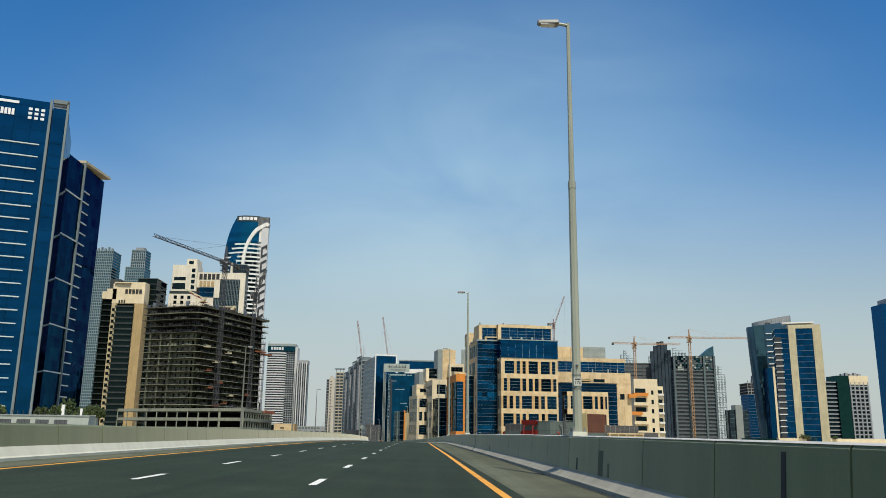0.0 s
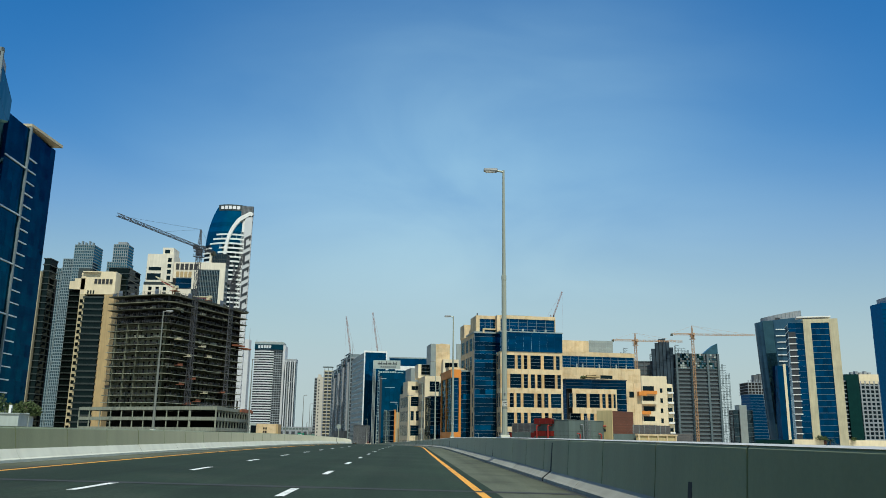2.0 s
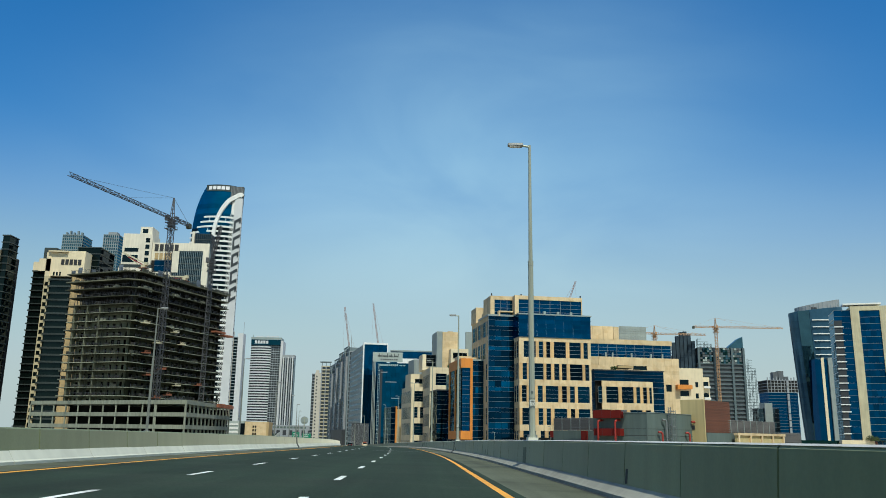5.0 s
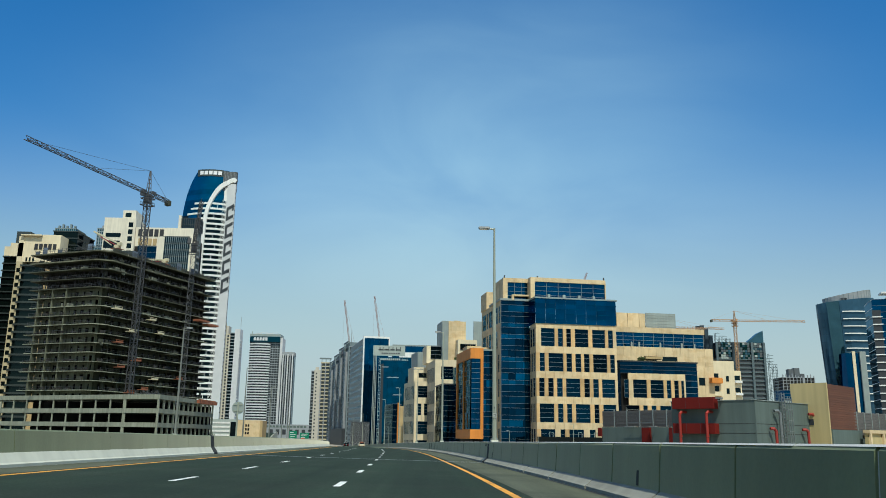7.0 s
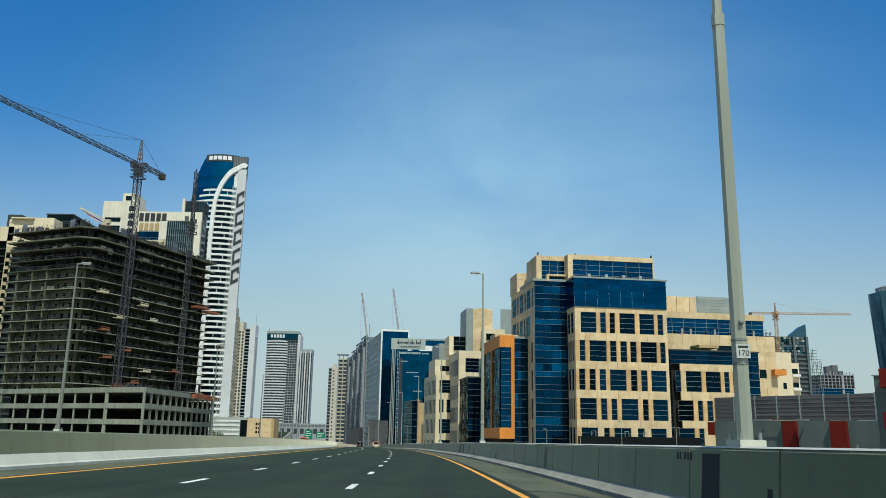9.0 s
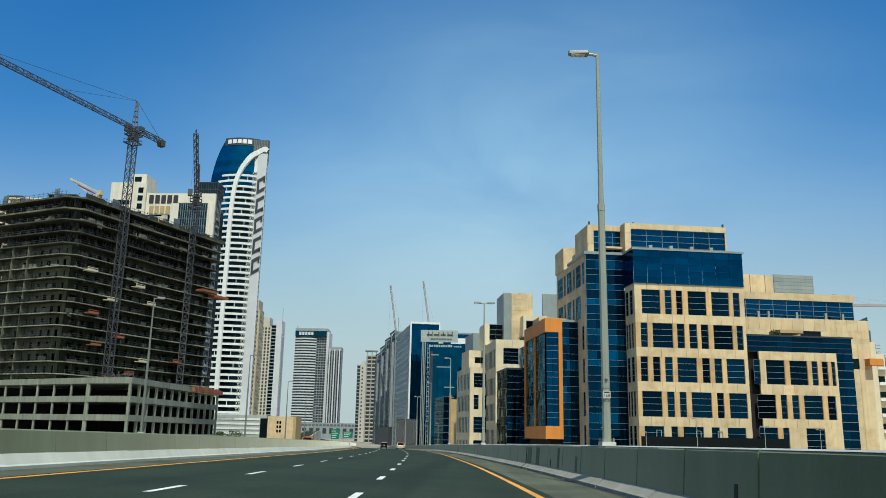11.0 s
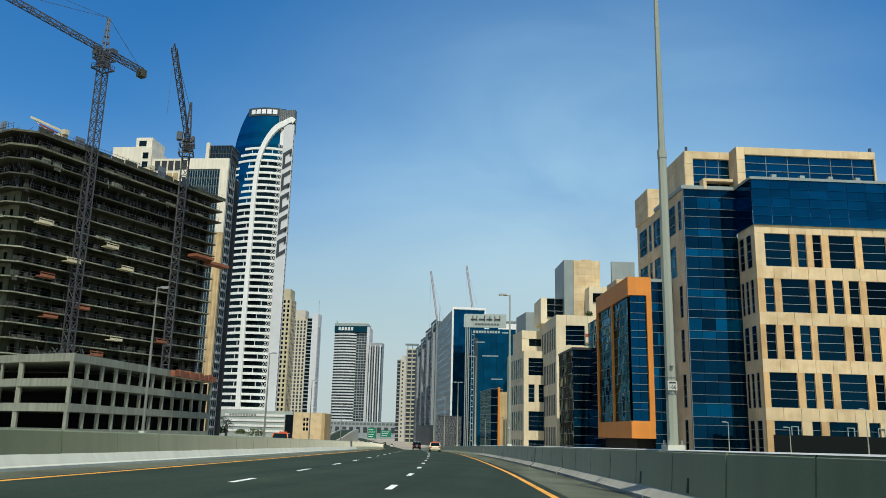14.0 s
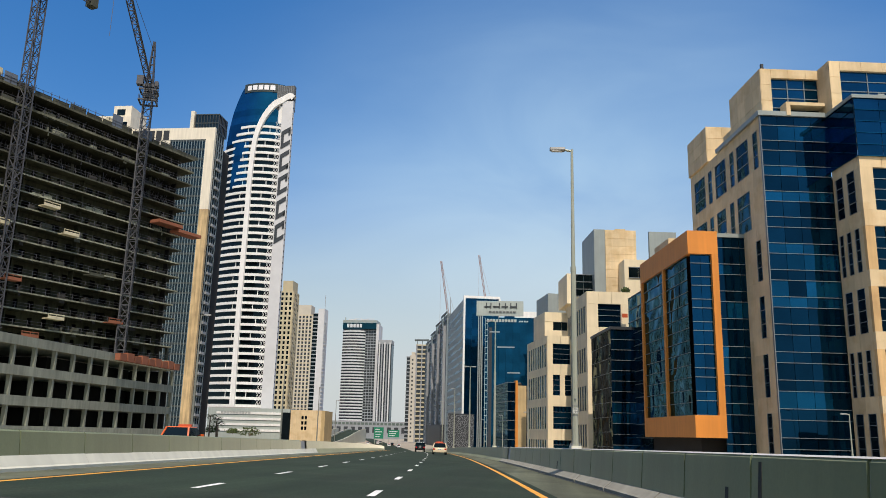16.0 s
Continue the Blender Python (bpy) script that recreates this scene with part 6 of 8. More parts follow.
        ring = [ring[0], ring[1], ring[3], ring[2]]
        if last:
            for k in range(4):
                bm.faces.new((last[k], last[(k + 1) % 4], ring[(k + 1) % 4], ring[k]))
        last = ring
    bmesh.ops.recalc_face_normals(bm, faces=bm.faces)
    part("arch", bm, white_wall, b, "white sweeping arch rib")
    # blank wall with upright sign strokes, white reveal under the arch
    piece("blank_wall", far_band, b, 14.3, 20.2, FLAT - 1.5, FLAT + 0.9, g + 9.0, 181.0, "smooth pale grey blank wall")
    piece("blank_wall", white_wall, b, 11.4, 14.3, FLAT - 1.0, FLAT + 0.9, 168.5, 178.5)
    for i in range(5):
        z = 101.5 + 13.0 * i
        bm = bmesh.new()
        for ua, ub, zb, zt in ((14.9, 19.9, 0.0, 2.3), (14.9, 19.9, 7.4, 9.8), (14.9, 16.3, 2.2, 7.5), (18.8, 19.9, -0.6 if i % 2 else 5.4, 1.0 if i % 2 else 8.0)):
            k0, k1 = 0.6 * (ua - 14.9), 0.6 * (ub - 14.9)
            a = [bm.verts.new((u, FLAT - 1.78, z + zz)) for u, zz in ((ua, zb + k0), (ub, zb + k1), (ub, zt + k1), (ua, zt + k0))]
            c = [bm.verts.new((p.co.x, p.co.y + 0.4, p.co.z)) for p in a]
            bm.faces.new(a)
            bm.faces.new(c[::-1])
            for k in range(4):
                bm.faces.new((a[k], c[k], c[(k + 1) % 4], a[(k + 1) % 4]))
        bmesh.ops.recalc_face_normals(bm, faces=bm.faces)
        part("sign_bar", bm, sign_grey, b, "dark grey slanted sign bars")
    bm = bmesh.new()
    for i in range(52):  # small vents down the edge of the blank wall
        z = g + 14.0 + 3.05 * i
        add_box(bm, 20.18, 20.4, FLAT - 1.3, FLAT - 0.5, z, z + 0.9)
    tagged(part("edge_vent", bm, sign_grey, b), "row of small dark vents", kind="stuff")
    # dark ribbed crown behind the arch
    bm = bmesh.new()
    bow(bm, -7.4, 11.0, H - 5.0, H, 0.35, 14.0)
    part("crown_band", bm, dark_band, b, "dark crown band")
    bm = bmesh.new()
    bow(bm, 11.0, 20.0, 176.0, H - 0.4, 0.1, 3.0, 8)
    crown = part("crown_screen", bm, slate, b, "dark grey ribbed crown screen")
    for i in range(9):
        piece("rib", far_grey, crown, 11.2 + i, 11.35 + i, face(11.2 + i) - 0.4, face(11.2 + i) - 0.1, 180.0, H - 0.6)
    for i in range(5):
        bm = bmesh.new()
        u = -5.4 + 3.2 * i
        bow(bm, u, u + 2.5, H - 3.9, H - 1.2, 0.6, 0.5, 2)
        part("sign_letter", bm, sign_white, b)
    # podium
    p = thing("podium_building", -155.5, 640.0, GROUND, 0.0, "low pale grey-green podium with horizontal bands", "podium")
    piece("wall", pale_render, p, 0.0, 38.0, 0.0, 44.0, 0.0, g + 9.6)
    for i in range(4):
        piece("band", white_wall, p, 4.0, 34.0, -0.25, 0.0, g - 0.6 + 2.5 * i, g + 0.4 + 2.5 * i)
    piece("glass_end", glass_grey, p, 34.5, 38.2, -0.3, 1.0, 0.0, g + 8.0)
    letter_bars(p, "f", 0.0, 6.0, 20.0, g + 7.0, g + 8.2, 10, grey_panel)
    q = thing("beige_building", -117.0, 640.0, GROUND, 0.0, "low apricot rendered building with a few small windows", "building")
    piece("wall", cream, q, 0.0, 14.0, 0.0, 14.0, 0.0, g + 9.2)
    piece("wall", tan_stone, q, 14.0, 15.6, 0.0, 14.0, 0.0, g + 9.0)
    for i in range(3):
        for j in range(2):
            piece("window", glass_dark, q, 5.0 + 1.5 * j, 6.0 + 1.5 * j, -0.08, 0.2, g + 0.6 + 2.3 * i, g + 2.1 + 2.3 * i)


curved_tower()


# ---- far towers ----
def far_towers():
    g = -GROUND
    group = "far towers"
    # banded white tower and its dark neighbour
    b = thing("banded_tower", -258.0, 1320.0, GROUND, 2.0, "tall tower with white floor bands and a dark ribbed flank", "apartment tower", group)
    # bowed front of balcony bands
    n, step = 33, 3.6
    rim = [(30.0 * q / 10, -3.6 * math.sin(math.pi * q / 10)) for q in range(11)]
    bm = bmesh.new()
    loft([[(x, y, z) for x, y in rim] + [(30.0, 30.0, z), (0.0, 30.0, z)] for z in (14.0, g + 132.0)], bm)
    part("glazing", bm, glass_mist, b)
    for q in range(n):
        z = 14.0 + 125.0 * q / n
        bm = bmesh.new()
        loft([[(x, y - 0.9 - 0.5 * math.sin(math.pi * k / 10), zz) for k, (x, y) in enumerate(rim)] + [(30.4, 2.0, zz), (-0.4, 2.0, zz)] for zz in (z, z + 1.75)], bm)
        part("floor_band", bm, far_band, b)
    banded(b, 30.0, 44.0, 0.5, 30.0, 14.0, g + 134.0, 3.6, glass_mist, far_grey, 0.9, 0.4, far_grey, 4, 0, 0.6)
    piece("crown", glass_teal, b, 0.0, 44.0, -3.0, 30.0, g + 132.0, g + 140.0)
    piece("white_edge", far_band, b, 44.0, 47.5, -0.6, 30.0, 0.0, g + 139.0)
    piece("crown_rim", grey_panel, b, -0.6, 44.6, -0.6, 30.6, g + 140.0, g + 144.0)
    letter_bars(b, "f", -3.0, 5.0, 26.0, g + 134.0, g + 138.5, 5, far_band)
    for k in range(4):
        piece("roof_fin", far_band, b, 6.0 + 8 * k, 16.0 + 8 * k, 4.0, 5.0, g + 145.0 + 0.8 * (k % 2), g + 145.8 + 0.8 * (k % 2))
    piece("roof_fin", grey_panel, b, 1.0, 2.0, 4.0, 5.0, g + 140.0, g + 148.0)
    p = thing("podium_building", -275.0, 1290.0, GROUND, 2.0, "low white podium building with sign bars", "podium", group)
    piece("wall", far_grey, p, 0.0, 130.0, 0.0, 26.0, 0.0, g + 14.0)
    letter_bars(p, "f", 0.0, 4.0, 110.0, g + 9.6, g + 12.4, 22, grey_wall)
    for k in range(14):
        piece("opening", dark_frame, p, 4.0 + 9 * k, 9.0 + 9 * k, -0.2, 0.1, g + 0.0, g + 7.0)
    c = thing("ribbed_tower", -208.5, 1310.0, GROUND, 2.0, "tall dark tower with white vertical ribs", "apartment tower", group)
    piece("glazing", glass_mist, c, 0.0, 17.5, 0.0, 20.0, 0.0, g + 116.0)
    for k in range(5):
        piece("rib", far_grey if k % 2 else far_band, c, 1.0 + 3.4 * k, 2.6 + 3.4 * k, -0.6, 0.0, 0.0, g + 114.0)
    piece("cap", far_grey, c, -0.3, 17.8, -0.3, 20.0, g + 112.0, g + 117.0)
    # beige and white towers
    d = thing("beige_tower", -187.0, 830.0, GROUND, 0.0, "slim beige apartment tower", "apartment tower", group)
    banded(d, 0.0, 9.0, 0.0, 14.0, 0.0, g + 96.0, 3.4, glass_dark, far_brown, 1.3, 0.2, far_brown, 3, 4, 1.4)
    piece("crown", far_brown, d, 1.0, 8.2, 1.0, 13.0, g + 96.0, g + 104.0)
    e = thing("beige_tower", -236.0, 1030.0, GROUND, 0.0, "beige apartment tower with brown balconies and a curved crown", "apartment tower", group)
    banded(e, 0.0, 17.0, 0.0, 16.0, 0.0, g + 108.0, 3.5, glass_mist, far_brown, 1.1, 0.3, far_cream, 5, 4, 1.5)
    piece("crown", far_cream, e, 1.0, 15.0, 1.0, 14.0, g + 108.0, g + 118.0)
    f = thing("white_tower", -218.5, 1030.0, GROUND, 0.0, "slim white tower with a dark balcony flank", "apartment tower", group)
    piece("wall", far_band, f, 5.0, 11.0, 0.0, 14.0, 0.0, g + 114.5)
    banded(f, 0.0, 5.0, 0.5, 14.0, 0.0, g + 110.0, 3.5, glass_dark, far_grey, 0.9, 0.3)
    for k in range(30):
        piece("balcony_edge", far_band, f, 11.0, 12.2, 1.0, 8.0, 4.0 + 3.6 * k, 4.8 + 3.6 * k)
    piece("mast", far_grey, f, 11.0, 11.3, 0.0, 0.3, g + 114.0, g + 128.0)
    # towers in the gap beside the hotel
    h = thing("beige_tower", -122.0, 1000.0, GROUND, 3.0, "slim beige apartment tower with a dark balcony edge", "apartment tower", group)
    piece("wall", far_cream, h, 3.0, 9.8, 0.0, 16.0, 0.0, g + 68.5)
    piece("crown", far_cream, h, 4.0, 7.0, 2.0, 12.0, g + 68.5, g + 71.5)
    banded(h, 0.0, 3.0, 0.3, 16.0, 0.0, g + 67.0, 3.4, glass_mist, far_grey, 0.9, 0.3)
    for q in range(19):
        piece("window", glass_mist, h, 4.6, 6.0, -0.06, 0.2, 4.0 + 3.7 * q, 5.6 + 3.7 * q)
    i = thing("grey_tower", -103.0, 930.0, GROUND, 3.0, "brown-grey apartment tower with balconies and a roof frame", "apartment tower", group)
    banded(i, 0.0, 8.4, 0.0, 16.0, 0.0, g + 70.0, 3.5, glass_mist, far_brown, 1.1, 0.6, far_grey, 2, 3, 0.9)
    for u in (0.0, 4.0, 8.0):
        piece("roof_frame", haze_frame, i, u, u + 0.6, 0.0, 0.6, g + 70.0, g + 74.0)
    piece("roof_frame", haze_frame, i, -2.0, 9.4, -0.3, 6.0, g + 74.0, g + 75.0)
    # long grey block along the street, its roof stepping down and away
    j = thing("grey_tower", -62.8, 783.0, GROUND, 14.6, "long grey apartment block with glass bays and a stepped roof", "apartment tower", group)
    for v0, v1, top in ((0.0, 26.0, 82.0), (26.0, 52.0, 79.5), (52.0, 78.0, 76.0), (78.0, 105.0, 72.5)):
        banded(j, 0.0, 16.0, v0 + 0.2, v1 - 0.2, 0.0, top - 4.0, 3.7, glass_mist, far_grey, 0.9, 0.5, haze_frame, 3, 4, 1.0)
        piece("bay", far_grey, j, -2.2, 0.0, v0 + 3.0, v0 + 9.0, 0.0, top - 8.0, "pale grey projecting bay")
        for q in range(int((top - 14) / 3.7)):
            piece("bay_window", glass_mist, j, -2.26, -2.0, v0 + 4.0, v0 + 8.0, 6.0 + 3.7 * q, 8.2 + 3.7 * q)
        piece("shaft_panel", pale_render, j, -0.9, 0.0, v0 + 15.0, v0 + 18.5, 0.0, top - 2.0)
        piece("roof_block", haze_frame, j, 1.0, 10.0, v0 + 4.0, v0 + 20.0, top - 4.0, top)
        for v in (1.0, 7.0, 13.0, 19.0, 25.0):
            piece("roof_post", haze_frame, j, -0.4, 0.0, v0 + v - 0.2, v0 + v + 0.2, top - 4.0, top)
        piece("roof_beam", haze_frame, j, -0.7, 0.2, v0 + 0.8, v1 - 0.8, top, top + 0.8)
    piece("mast", far_grey, j, 2.0, 2.4, 3.0, 3.4, 82.0, 92.0)
    piece("base", dark_frame, j, -3.5, -1.0, -2.0, 60.0, 0.0, g + 6.0, "dark recessed street floor")
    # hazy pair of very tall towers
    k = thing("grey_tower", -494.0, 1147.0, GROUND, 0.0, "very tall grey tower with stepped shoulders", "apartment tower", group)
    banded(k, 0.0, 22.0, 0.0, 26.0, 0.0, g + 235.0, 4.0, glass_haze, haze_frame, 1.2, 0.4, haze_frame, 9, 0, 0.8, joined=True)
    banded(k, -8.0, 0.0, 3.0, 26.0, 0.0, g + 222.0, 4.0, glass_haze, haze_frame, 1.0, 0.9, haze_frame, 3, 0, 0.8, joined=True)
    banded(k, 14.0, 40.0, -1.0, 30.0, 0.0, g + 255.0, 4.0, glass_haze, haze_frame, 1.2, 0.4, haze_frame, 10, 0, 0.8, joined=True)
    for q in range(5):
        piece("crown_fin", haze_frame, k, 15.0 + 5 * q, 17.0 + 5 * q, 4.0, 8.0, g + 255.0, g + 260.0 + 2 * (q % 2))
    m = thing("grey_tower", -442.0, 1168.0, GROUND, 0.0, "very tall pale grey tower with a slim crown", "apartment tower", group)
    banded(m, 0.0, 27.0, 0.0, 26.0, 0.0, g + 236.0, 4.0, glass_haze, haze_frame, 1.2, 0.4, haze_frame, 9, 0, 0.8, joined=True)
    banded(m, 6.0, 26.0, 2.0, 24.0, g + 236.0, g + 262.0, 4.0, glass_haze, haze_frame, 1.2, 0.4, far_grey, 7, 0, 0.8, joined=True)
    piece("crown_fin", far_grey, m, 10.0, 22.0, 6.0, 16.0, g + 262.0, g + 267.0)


far_towers()


# ---- towers across the low ground ----
def right_towers():
    g = -GROUND
    group = "towers across the low ground"
    # cream and blue slab
    a = thing("office_tower", 231.0, 535.0, GROUND, -19.0, "cream office tower with blue glass stripes and balcony bands", "office tower", group)
    curtain(a, "f", 0.0, 0.0, 9.5, 0.0, g + 74.0, 2, 24, glass_blue, bar_h=0.1)
    piece("core", raw_dark, a, 0.4, 31.0, 0.6, 20.0, 0.0, g + 73.5)
    curtain(a, "l", 0.0, 0.0, 20.0, 0.0, g + 73.6, 3, 19, glass_deep, bar=fin_white, bar_h=0.3)
    piece("stone_pier", far_stone, a, 9.5, 14.5, -0.8, 20.0, 0.0, g + 76.0)
    piece("stone_pier", far_stone, a, 26.0, 31.6, -0.8, 20.0, 0.0, g + 76.0)
    piece("stone_pier", far_stone, a, 14.5, 26.0, -0.8, 3.0, g + 73.6, g + 76.0)
    curtain(a, "f", 0.2, 14.5, 26.0, 0.0, g + 73.6, 4, 22, glass_blue, bar_h=0.2)
    for i in range(17):
        z = g + 2.0 + 3.9 * i
        # solid dark blocks drawn for balcony recesses; their depth is only in the colour
        piece("balcony_recess", dark_frame, a, -0.3, 4.2 - (i < 4), -0.8, -0.05, z + 0.6, z + 3.85)
        piece("balcony_band", white_wall, a, -0.6, 4.8 - (i < 4), -1.2, 0.0, z, z + 0.55)
    piece("roof_edge", white_wall, a, 6.0, 28.0, 2.0, 10.0, g + 77.4, g + 78.2)
    a.scale.x = 0.895
    # curved glass tower behind, wider towards its sloped top
    c = thing("curved_glass_tower", 277.7, 646.0, GROUND, 0.0, "curved grey-blue glass tower with a sloped rounded top", "office tower", group)
    n, turns = 20, [2 * math.pi * k / 36 for k in range(36)]
    roof_slope = lambda x: g + 83.5 + 0.11 * (x + 19.0)

    def round_at(f, a_, grow=0.0):
        wide = 13.5 + 6.0 * f ** 0.8 if math.cos(a_) < 0 else 15.0
        return (wide + grow) * math.cos(a_), (12.0 + grow) * math.sin(a_)

    for i in range(n):
        z0, z1 = (g + 82) * i / n, (g + 82) * (i + 1) / n
        bm = bmesh.new()
        low = [bm.verts.new((*round_at(i / n, a_), z0 + 0.04)) for a_ in turns]
        high = []
        for a_ in turns:
            x, y = round_at((i + 1) / n, a_)
            high.append(bm.verts.new((x, y, z1 if i < n - 1 else roof_slope(x))))
        for k in range(36):
            bm.faces.new((low[k], low[(k + 1) % 36], high[(k + 1) % 36], high[k]))
        bm.faces.new(high)
        bm.faces.new(low[::-1])
        part("storey", bm, glass_sky, c)
        if i > 6:
            bm = bmesh.new()
            rows = []
            for a_ in turns[24:35]:
                rows.append([bm.verts.new((*round_at(i / n, a_, gr), z0 + dz)) for gr, dz in ((0.0, -0.15), (0.7, -0.15), (0.7, 0.45), (0.0, 0.45))])
            for p, q in zip(rows, rows[1:]):
                for k in range(4):
                    bm.faces.new((p[k], q[k], q[(k + 1) % 4], p[(k + 1) % 4]))
            bm.faces.new(rows[0][::-1])
            bm.faces.new(rows[-1])
            part("floor_band", bm, white_wall, c)
    # smooth glass fin up the face
    bm = bmesh.new()
    fin = [(round_at(f, math.radians(a_), 0.5), (g + 84) * f) for f in (0.0, 0.25, 0.5, 0.75, 1.0) for a_ in (212.0, 236.0)]
    vs = [bm.verts.new((*p, z)) for p, z in fin] + [bm.verts.new((p[0] * 0.9, p[1] * 0.9, z)) for p, z in fin]
    for k in range(0, 8, 2):
        bm.faces.new((vs[k], vs[k + 1], vs[k + 3], vs[k + 2]))
        bm.faces.new((vs[k + 10], vs[k], vs[k + 2], vs[k + 12]))
        bm.faces.new((vs[k + 1], vs[k + 11], vs[k + 13], vs[k + 3]))
    bm.faces.new((vs[8], vs[9], vs[19], vs[18]))
    part("glass_fin", bm, glass_haze, c, "smooth pale glass fin")
    # ribbed metal crown, rising to one side
    bm = bmesh.new()
    low, high = [], []
    for a_ in turns:
        x, y = round_at(1.0, a_)
        x, y = 1.0 + 0.82 * x, 0.88 * y
        low.append(bm.verts.new((x, y, roof_slope(x) - 0.3)))
        high.append(bm.verts.new((x, y, g + 87.0 + 0.2 * (x + 15.0))))
    for k in range(36):
        bm.faces.new((low[k], low[(k + 1) % 36], high[(k + 1) % 36], high[k]))
    bm.faces.new(high)
    bmesh.ops.recalc_face_normals(bm, faces=bm.faces)
    part("crown", bm, far_grey, c, "pale ribbed roof drum")
    bm = bmesh.new()
    for a_ in turns[18:]:
        x, y = round_at(1.0, a_)
        x, y = 1.0 + 0.82 * x, 0.88 * y - 0.05
        beam(bm, (x, y, roof_slope(x)), (x, y, g + 87.02 + 0.2 * (x + 15.0)), 0.16)
    part("crown_rib", bm, haze_frame, c)
    letter_bars(c, "f", -9.6, -9.5, -5.5, g + 84.6, g + 86.2, 4, sign_grey)
    piece("low_block", glass_blue, c, -13.0, -3.0, -16.0, -8.0, 0.0, g + 52.0)
    piece("low_block", cream_pale, c, -9.2, -7.4, -16.4, -8.0, 0.0, g + 53.0)
    piece("low_block", grey_panel, c, -5.0, -1.5, -17.0, -8.0, 0.0, g + 53.0)
    c.scale = (1.074, 1.074, 1.067)
    # concrete frame with green nets
    d = thing("unfinished_tower", 192.0, 785.0, GROUND, 0.0, "grey apartment tower under construction with scaffold edge", "building site", group)
    banded(d, 46.0, 86.0, 0.0, 34.0, 0.0, g + 66.0, 3.5, slate, blue_slate, 0.8, 1.0)
    for u in (46.5, 60.0, 75.5, 85.5):
        piece("pier", blue_slate, d, u - 0.9, u + 0.9, -1.8, 0.0, 0.0, g + 80.0, "blue-grey full-height pier")
    rnd = random.Random(3)
    # patched glazing near the top
    for q in range(20):
        for r in range(7):
            piece("panel", rnd.choice((glass_green, pale_render, blue_slate, glass_haze, slate)), d, 46.1 + 2.0 * q, 47.9 + 2.0 * q, -0.3, 0.0, g + 66.1 + 2.0 * r, g + 67.8 + 2.0 * r)
    piece("core", raw_dark, d, 47.0, 85.0, 0.2, 30.0, g + 66.0, g + 80.0)
    bm = bmesh.new()
    v = [bm.verts.new(p) for p in ((72.0, 0, g + 80), (86.0, 0, g + 80), (86.0, 0, g + 90), (82.0, 0, g + 88), (72.0, 6, g + 80), (86.0, 6, g + 80), (86.0, 6, g + 90), (82.0, 6, g + 88))]
    for f in ((0, 1, 2, 3), (4, 7, 6, 5), (0, 4, 5, 1), (1, 5, 6, 2), (2, 6, 7, 3), (3, 7, 4, 0)):
        bm.faces.new([v[q] for q in f])
    part("sloped_crown", bm, glass_haze, d)
    banded(d, 0.0, 44.0, 20.0, 46.0, 0.0, g + 74.0, 3.6, slate, blue_slate, 0.9, 0.5, slate, 6, 0, 1.4)
    # netted scaffold wrapped round the near corner
    for q in range(6):
        piece("scaffold_net", dark_net, d, 27.0 + 3.1 * q, 29.9 + 3.1 * q, 9.0 - q, 12.0 - q, 0.0, g + 80.0 + (5.0, 10.5, 14.0, 14.5, 12.0, 6.0)[q], "dark blue-grey scaffold netting")
    # tube scaffolds in bays along the edges, each to its own height
    for x0, y0, bays, zb, tops in ((86.2, -1.0, 3, 0.0, (66, 70, 62)), (28.0, 19.0, 6, 74.0, (80, 86, 92, 94, 90, 84)), (0.0, 19.0, 4, 74.0, (82, 86, 80, 78)), (46.0, -0.9, 4, 80.0, (88, 85, 84, 83))):
        bm = bmesh.new()
        for q in range(bays + 1):
            h = tops[min(q, bays - 1)] + rnd.uniform(-1, 1)
            for v in (0.0, 2.4):
                beam(bm, (x0 + 3.0 * q, y0 + v, max(zb, 0.1) + (g if zb else 0)), (x0 + 3.0 * q, y0 + v, g + h), 0.3)
        for q in range(bays):
            z = zb
            while z < tops[q] - 1.0:
                z += 2.4
                beam(bm, (x0 + 3.0 * q - 0.3, y0, g + z), (x0 + 3.0 * q + 3.3, y0, g + z), 0.34)
                if rnd.random() < 0.4:
                    beam(bm, (x0 + 3.0 * q, y0, g + z), (x0 + 3.0 * q + 3.0, y0, g + z - 2.4), 0.2)
        tagged(part("scaffold", bm, blue_slate, d), "tube scaffold along the edge", kind="stuff")
    # far unfinished tower, small blue blocks, green and white block, very tall glass tower
    e = thing("unfinished_tower", 449.5, 1140.0, GROUND, 0.0, "distant concrete tower under construction over blue glass floors", "building site", group)
    banded(e, 0.0, 38.0, 0.0, 30.0, 0.0, g + 63.5, 4.0, glass_blue, slate, 0.4, 0.15)
    banded(e, -0.8, 39.0, 0.0, 30.0, g + 63.5, g + 79.0, 3.8, raw_dark, far_grey, 0.6, 0.9, far_grey, 9, 0, 0.7)
    for q in range(11):
        piece("column", far_grey, e, -0.6 + 3.9 * q, 0.4 + 3.9 * q, 0.0, 1.0, g + 79.0, g + 80.6 + 3.4 * rnd.random())
    for u0, u1, zt in ((10.0, 16.5, 90.0), (17.2, 24.0, 91.5), (24.6, 30.0, 84.5)):
        piece("core_stub", slate, e, u0, u1, 6.0, 14.0, g + 79.0, g + zt)
    for z in range(10):
        piece("hoist", far_grey, e, 23.6, 26.4, -2.0, -0.3, 1.0 + 8.6 * z, 8.6 + 8.6 * z)
    f = thing("glass_block", 310.0, 840.0, GROUND, 0.0, "low blue glass office block with a grey stair tower", "office building", group)
    curtain(f, "f", 0.0, 0.0, 5.6, 0.0, g + 31.0, 2, 9, glass_grey)
